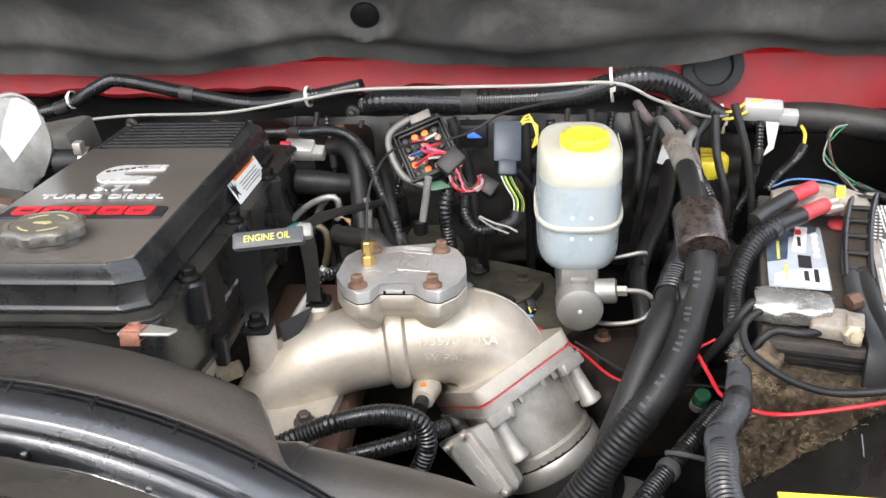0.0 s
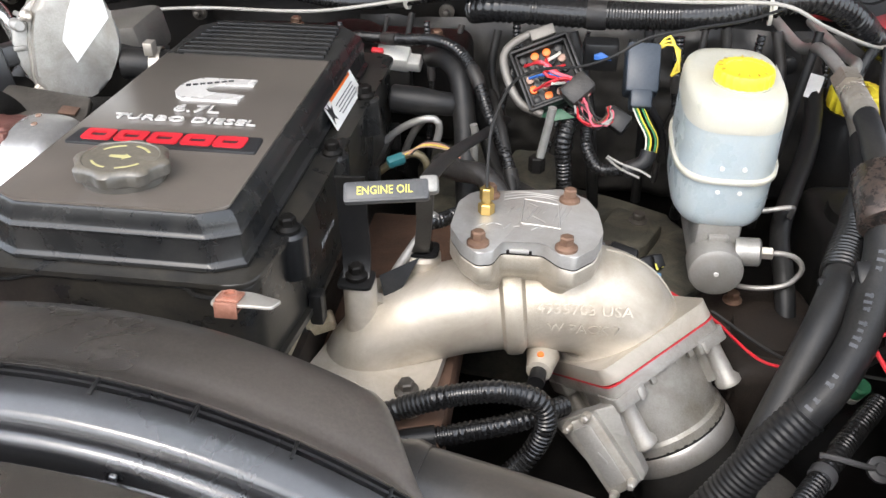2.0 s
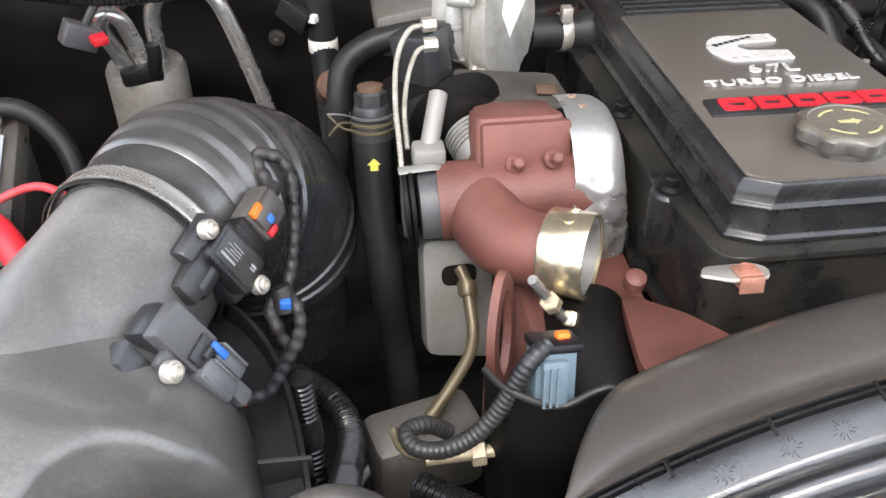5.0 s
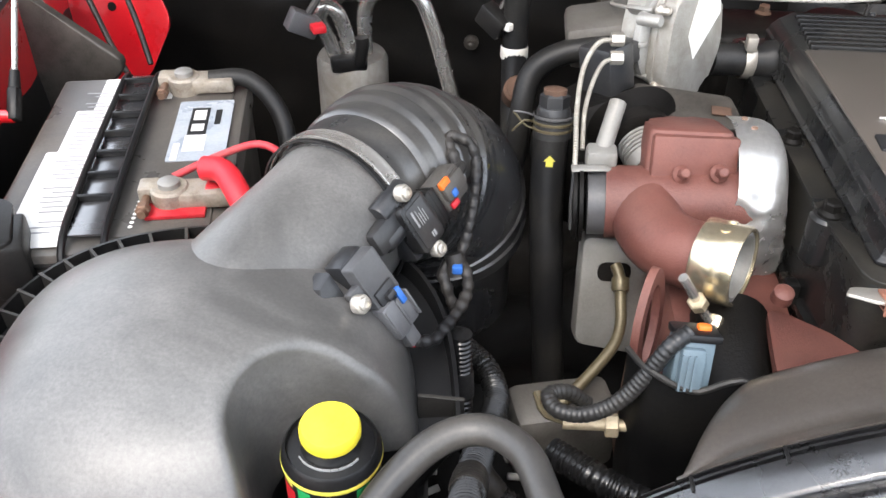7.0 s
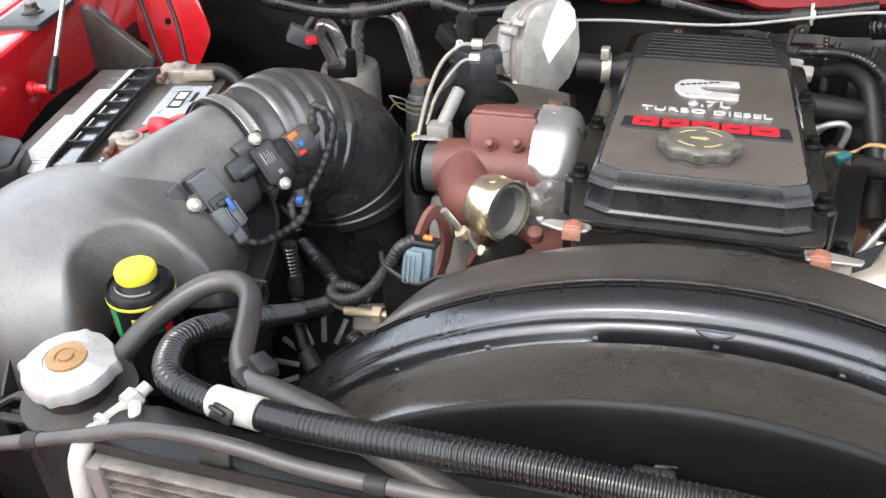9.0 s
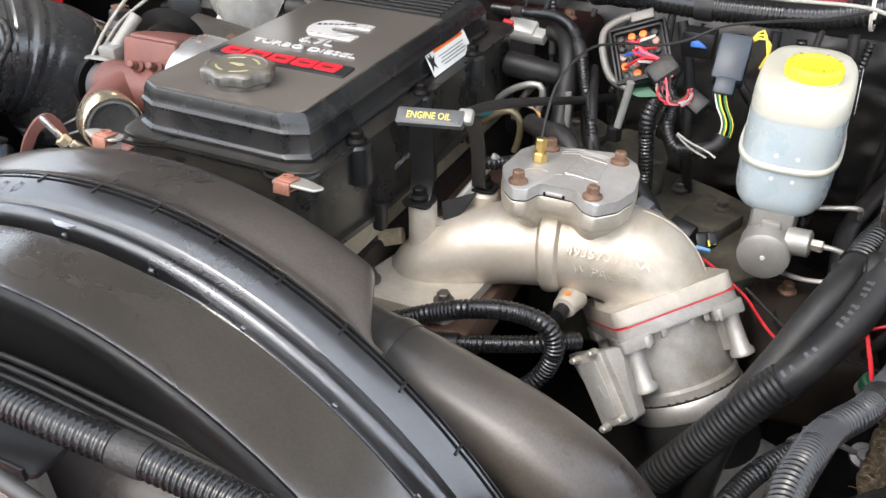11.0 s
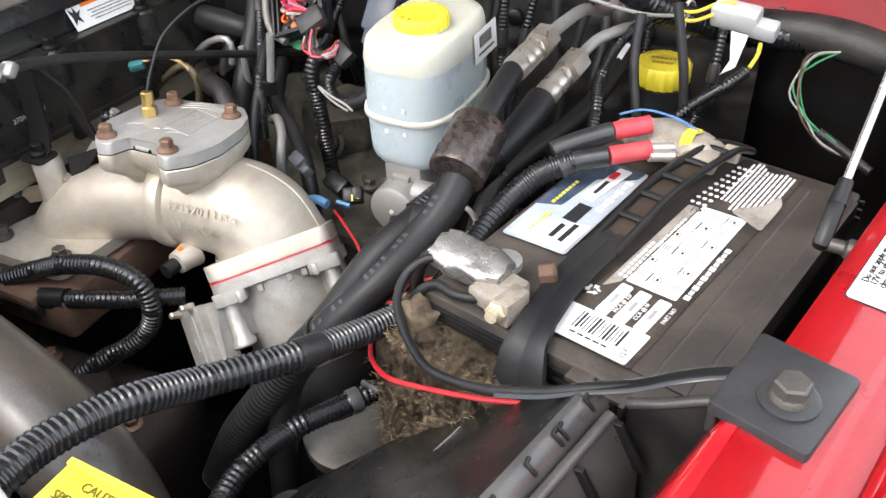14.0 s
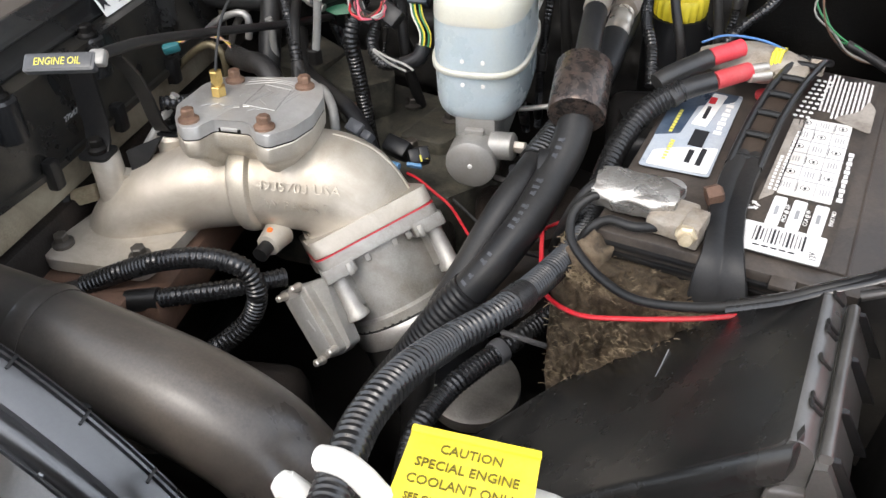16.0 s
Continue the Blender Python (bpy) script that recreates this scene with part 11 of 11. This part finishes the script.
prism(bm, rounded([(-0.27, 1.05), (-0.19, 1.03), (-0.16, 1.1), (-0.24, 1.16)], 0.016, 3), 0.04, Matrix.Translation((0, 0, 0.872)), 0.01)
part("rear_boss", bm, M["cast_olive"], sg)
for k, (x, y) in enumerate(((-0.03, 0.935), (0.005, 0.985), (-0.055, 1.03), (-0.215, 1.085))):
    bolt(sg, (x, y, 0.88 + 0.012 * (k == 1) + 0.03 * (k == 3)), size=0.013, flange=0.011, material="bolt_brown", turn=0.6 * k)
hose("breather_hose", [(-0.175, 0.99, 0.99), (-0.155, 0.946, 0.965), (-0.115, 0.908, 0.962), (-0.075, 0.872, 0.962), (-0.048, 0.845, 0.945), (-0.035, 0.83, 0.9), (-0.03, 0.83, 0.82)], 0.0085, "rubber", "black rubber breather hose beside the elbow")
ep = thing("sensor_plug_cluster", (-0.03, 0.84, 0.9), "black sensor plugs with grey tabs behind the intake elbow", "connector")
bm = bmesh.new()
box(bm, (0.03, 0.02, 0.02), frame_at((-0.02, 0.858, 0.93), (-0.1, -0.5, 0.8), (0.9, -0.4, 0)), 0.004)
box(bm, (0.022, 0.018, 0.016), frame_at((0.006, 0.846, 0.93), (0.3, -0.6, 0.7), (0.8, 0.5, 0)), 0.003)
box(bm, (0.01, 0.014, 0.006), frame_at((0.014, 0.842, 0.938), (0.3, -0.6, 0.7), (0.8, 0.5, 0)), 0.001)
part("plug", bm, M["plastic"], ep)
bm = bmesh.new()
box(bm, (0.02, 0.014, 0.012), frame_at((-0.062, 0.85, 0.955), (-0.2, -0.5, 0.8), (0.8, -0.5, 0)), 0.002)
box(bm, (0.012, 0.01, 0.012), frame_at((-0.046, 0.84, 0.952), (-0.2, -0.5, 0.8), (0.8, -0.5, 0)), 0.002)
part("tab", bm, M["plug_grey"], ep, "grey plug tabs")
bm = bmesh.new()
bars(bm, frame_at((0.012, 0.835, 0.936), (0.3, -0.6, 0.7), (0.8, 0.5, 0)), [(0.0, 0.0, 0.002, 0.007), (0.006, 0.001, 0.0025, 0.006)], 0.0006)
part("tab_mark", bm, M["yellow_print"], ep, "small pale marks")
bm = bmesh.new()
tube(bm, [(-0.13, 0.9, 0.965), (-0.112, 0.888, 0.975), (-0.094, 0.868, 0.97), (-0.085, 0.85, 0.955), (-0.083, 0.845, 0.93)], 0.0052, 12)
part("bent_pipe", bm, M["alu_mid"], ep, "dull bent steel pipe")
lump("frame_bracket", (0.13, 0.83, 0.83), (0.12, 0.14, 0.1), "dark frame bracket deep in the bay", "block", 0.2, 2)
lump("gear_housing", (-0.15, 0.56, 0.76), (0.22, 0.14, 0.14), "dark gear housing low on the engine", "block", 0.1, 3)
lump("washer_motor", (0.24, 0.98, 0.86), (0.1, 0.12, 0.14), "dark plastic motor below the reservoir cap", "plastic", 0.1, 1)
lump("bracket_block", (-0.36, 1.14, 0.98), (0.3, 0.1, 0.12), "dark bracket behind the engine", "near_black", 0.0, 2)
fan = thing("cooling_fan", (-0.374, 0.44, 0.7), "black cooling fan inside the shroud", "fan")
bm = bmesh.new()
lathe(bm, [(0.08, -0.03), (0.1, -0.02), (0.1, 0.03), (0.07, 0.04)], frame_at((-0.374, 0.42, 0.7), (0, 1, 0)), 32)
part("hub", bm, M["near_black"], fan)
for k in range(9):
    bm = bmesh.new()
    box(bm, (0.09, 0.004, 0.3), Matrix.Translation((-0.374, 0.42, 0.7)) @ Matrix.Rotation(2 * math.pi * k / 9, 4, "Y") @ Matrix.Translation((0, 0, 0.24)) @ Matrix.Rotation(0.5, 4, "Z"), 0.0015)
    part("blade", bm, M["plastic"], fan)
rf = thing("round_filter", (0.12, 0.56, 0.8), "grey round lidded canister low behind the fuse box", "canister")
bm = bmesh.new()
fmx = frame_at((0.106, 0.655, 0.81), (0.05, -0.1, 0.95)) @ Matrix.Scale(1.2, 4)
lathe(bm, [(0.035, -0.1), (0.035, -0.01)], fmx, 40)
part("canister", bm, M["near_black"], rf)
bm = bmesh.new()
lathe(bm, [(0.037, -0.012), (0.038, -0.008), (0.038, 0.002), (0.034, 0.004), (0.001, 0.005)], fmx, 40)
part("lid", bm, M["alu_dark"], rf, "dull grey metal lid")
bm = bmesh.new()
corrugated(bm, [(0.1, 0.43, 0.87), (0.091, 0.49, 0.88), (0.089, 0.532, 0.885), (0.105, 0.577, 0.89), (0.135, 0.622, 0.893), (0.165, 0.665, 0.895), (0.2, 0.71, 0.9)], 0.0098, 0.004, 0.001, 14)
part("loom", bm, M["loom"], rf)
bm = bmesh.new()
tube(bm, [(0.137, 0.641, 0.9), (0.15, 0.636, 0.903), (0.17, 0.638, 0.896), (0.185, 0.642, 0.889)], 0.0026, 8)
lathe(bm, [(0.0105, -0.004), (0.011, -0.003), (0.011, 0.002), (0.006, 0.003), (0.005, 0.005)], frame_at((0.187, 0.642, 0.889), (0, -0.5, 0.8)), 20)
lathe(bm, [(0.0108, -0.005), (0.0112, -0.003), (0.0112, 0.003), (0.0108, 0.005)], frame_at((0.137, 0.625, 0.893), (0.55, 0.83, 0.03)), 18)
part("tie_clip", bm, M["grey_plastic"], rf, "grey push-in tie clip")
gt = thing("green_tag", (0.16, 0.68, 0.86), "small green and white tag deep behind the hoses", "tag")
bm = bmesh.new()
lathe(bm, [(0.008, 0.0), (0.008, 0.014), (0.006, 0.016)], frame_at((0.182, 0.72, 0.9), (0.1, -0.4, 0.9)), 18)
part("cap", bm, M["green_dark"], gt)
bm = bmesh.new()
lathe(bm, [(0.0082, -0.01), (0.0082, -0.001)], frame_at((0.182, 0.72, 0.9), (0.1, -0.4, 0.9)), 18)
part("band", bm, M["alu_mid"], gt)

# ---- passenger rear corner: red inner panel, dark brace, grey rod ----
rp = thing("inner_panel", (-1.33, 1.18, 0.85), "red painted inner panel with round holes at the passenger corner", "panel", kind="structure")
bm = bmesh.new()
RP = frame_at((-1.32, 1.18, 0.96), (0.1, -0.95, 0.3), (1, 0.1, 0))
prism(bm, rounded([(-0.14, -0.09), (0.06, -0.06), (0.1, 0.02), (0.07, 0.1), (-0.14, 0.12)], 0.015), 0.004, RP, 0.001)
part("sheet", bm, M["red"], rp)
for x, y, r in ((-0.03, -0.005, 0.011), (-0.075, 0.01, 0.005), (0.02, 0.04, 0.006)):
    bm = bmesh.new()
    lathe(bm, [(r, 0.0), (r, 0.0006)], RP @ Matrix.Translation((x, y, 0.0041)), 18)
    part("hole", bm, M["near_black"], rp, "dark punched hole")
bc = thing("support_brace", (-1.3, 1.0, 0.9), "dark grey pressed steel brace beside the battery", "bracket")
bm = bmesh.new()
prism(bm, [(x, z) for x, z in rounded([(-1.31, 1.09), (-1.205, 1.012), (-1.215, 0.99), (-1.3, 0.93), (-1.4, 0.93), (-1.395, 1.06)], 0.012)], 0.012, frame_at((0, 1.01, 0), (0, -1, 0), (1, 0, 0)), 0.003)
part("plate", bm, M["bolt_brown"], bc)
bm = bmesh.new()
lathe(bm, [(0.012, 0.0), (0.011, 0.002), (0.004, 0.003)], frame_at((-1.335, 0.997, 1.015), (0, -1, 0)), 16)
part("paint_mark", bm, M["rust_pale"], bc, "brown stain")
bm = bmesh.new()
tube(bm, [(-1.4, 1.1, 1.13), (-1.33, 1.06, 1.06), (-1.24, 1.02, 0.985), (-1.2, 1.0, 0.95)], 0.005, 10)
part("rod", bm, M["alu_mid"], bc, "grey tension rod")
for pts in ([(-1.33, 1.16, 1.08), (-1.29, 1.12, 1.02), (-1.25, 1.08, 0.97), (-1.2, 1.05, 0.9)], [(-1.29, 1.17, 1.1), (-1.25, 1.14, 1.02), (-1.22, 1.1, 0.96)]):
    hose("corner_lead", pts, 0.0038, "tape", "black taped lead in the passenger corner", "wire")
fb = thing("fender_bracket", (-1.21, 0.6, 1.0), "dark plastic bracket box on the passenger inner fender", "bracket")
bm = bmesh.new()
prism(bm, rounded([(-1.29, 0.605), (-1.143, 0.575), (-1.182, 0.647), (-1.29, 0.675)], 0.006), 0.034, Matrix.Translation((0, 0, 1.062)), 0.004)
part("block", bm, M["plastic_dusty"], fb)
# top face paler than the block, lit look in its colour
bm = bmesh.new()
prism(bm, rounded([(-1.288, 0.608), (-1.15, 0.58), (-1.184, 0.641), (-1.288, 0.67)], 0.006), 0.004, Matrix.Translation((0, 0, 1.0962)), 0.0015)
part("cap", bm, M["box_side_lit"], fb, "top face in the paler lit grey")
bm = bmesh.new()
prism(bm, rounded([(-1.26, 0.595), (-1.142, 0.566), (-1.12, 0.588), (-1.145, 0.64), (-1.26, 0.66)], 0.006), 0.006, Matrix.Translation((0, 0, 1.052)), 0.002)
box(bm, (0.03, 0.05, 0.05), Matrix.Translation((-1.135, 0.603, 1.03)) @ Matrix.Rotation(radians(25), 4, "Z"), 0.004)
part("sheet", bm, M["plastic"], fb, "dark bracket sheet")

# ---- black cables, studs and pads along the firewall ----
rng = random.Random(31)
for k in range(22):
    x = -0.34 + 0.031 * k + rng.uniform(-0.012, 0.012)
    y = rng.uniform(1.04, 1.2)
    z0 = 1.1 - 0.35 * max(0.0, y - 1.05) + rng.uniform(-0.02, 0.005)
    dx, dz = rng.uniform(-0.05, 0.05), rng.uniform(0.12, 0.26)
    pts = [(x, y, z0), (x + dx * 0.3 + rng.uniform(-0.01, 0.01), y - 0.02, z0 - dz * 0.3), (x + dx * 0.8, y - 0.03 + rng.uniform(-0.02, 0.02), z0 - dz * 0.65), (x + dx, y - 0.02, z0 - dz)]
    rib = k % 3 == 0
    hose("firewall_lead", pts, rng.choice((0.0028, 0.004, 0.0052, 0.0068)), "loom" if rib else ("tape" if k % 3 == 1 else "rubber"), "black lead hanging down the firewall", "wire", rib, 0.0036, 0.0009, "firewall leads", 10)
for k in range(16):
    st = thing("firewall_stud", (-1.0 + 0.1 * k, 1.285, 0.9), "small dull stud and washer on the firewall", "fastener", "firewall studs")
    bm = bmesh.new()
    m = frame_at((-1.0 + 0.092 * k + rng.uniform(-0.03, 0.03), 1.287, rng.uniform(0.86, 1.03)), (0, -1, 0.05))
    lathe(bm, [(0.011, -0.004), (0.011, 0.001), (0.005, 0.002), (0.0045, 0.012), (0.003, 0.013)], m, 14)
    part("stud", bm, M["bolt_brown"], st)
sp = thing("firewall_pad", (-0.05, 1.27, 0.8), "black moulded insulation pad on the firewall", "insulation")
bm = bmesh.new()
bmesh.ops.create_grid(bm, x_segments=70, y_segments=30, size=0.5)
for v in bm.verts:
    x, y = v.co.x, v.co.y
    v.co = Vector((-0.02 + x * 0.72, 1.262 - 0.012 * (1 - (2 * abs(x)) ** 8) * (1 - (2 * abs(y)) ** 8) + 0.01 * noise.noise(Vector((x * 22, y * 12, 1))) + 0.008 * abs(math.sin(x * 24)), 0.89 + y * 0.26))
part("pad", bm, M["plastic_dusty"], sp, "", 60)
for x, z in ((-0.33, 0.97), (-0.16, 0.985), (0.02, 0.975), (0.2, 0.98), (0.29, 0.9), (-0.24, 0.86)):
    bm = bmesh.new()
    lathe(bm, [(0.011, -0.01), (0.011, 0.001), (0.008, 0.003), (0.002, 0.004)], frame_at((x, 1.249, z), (0, -1, 0.1)), 16)
    part("push_clip", bm, M["plastic"], sp, "black push clip")
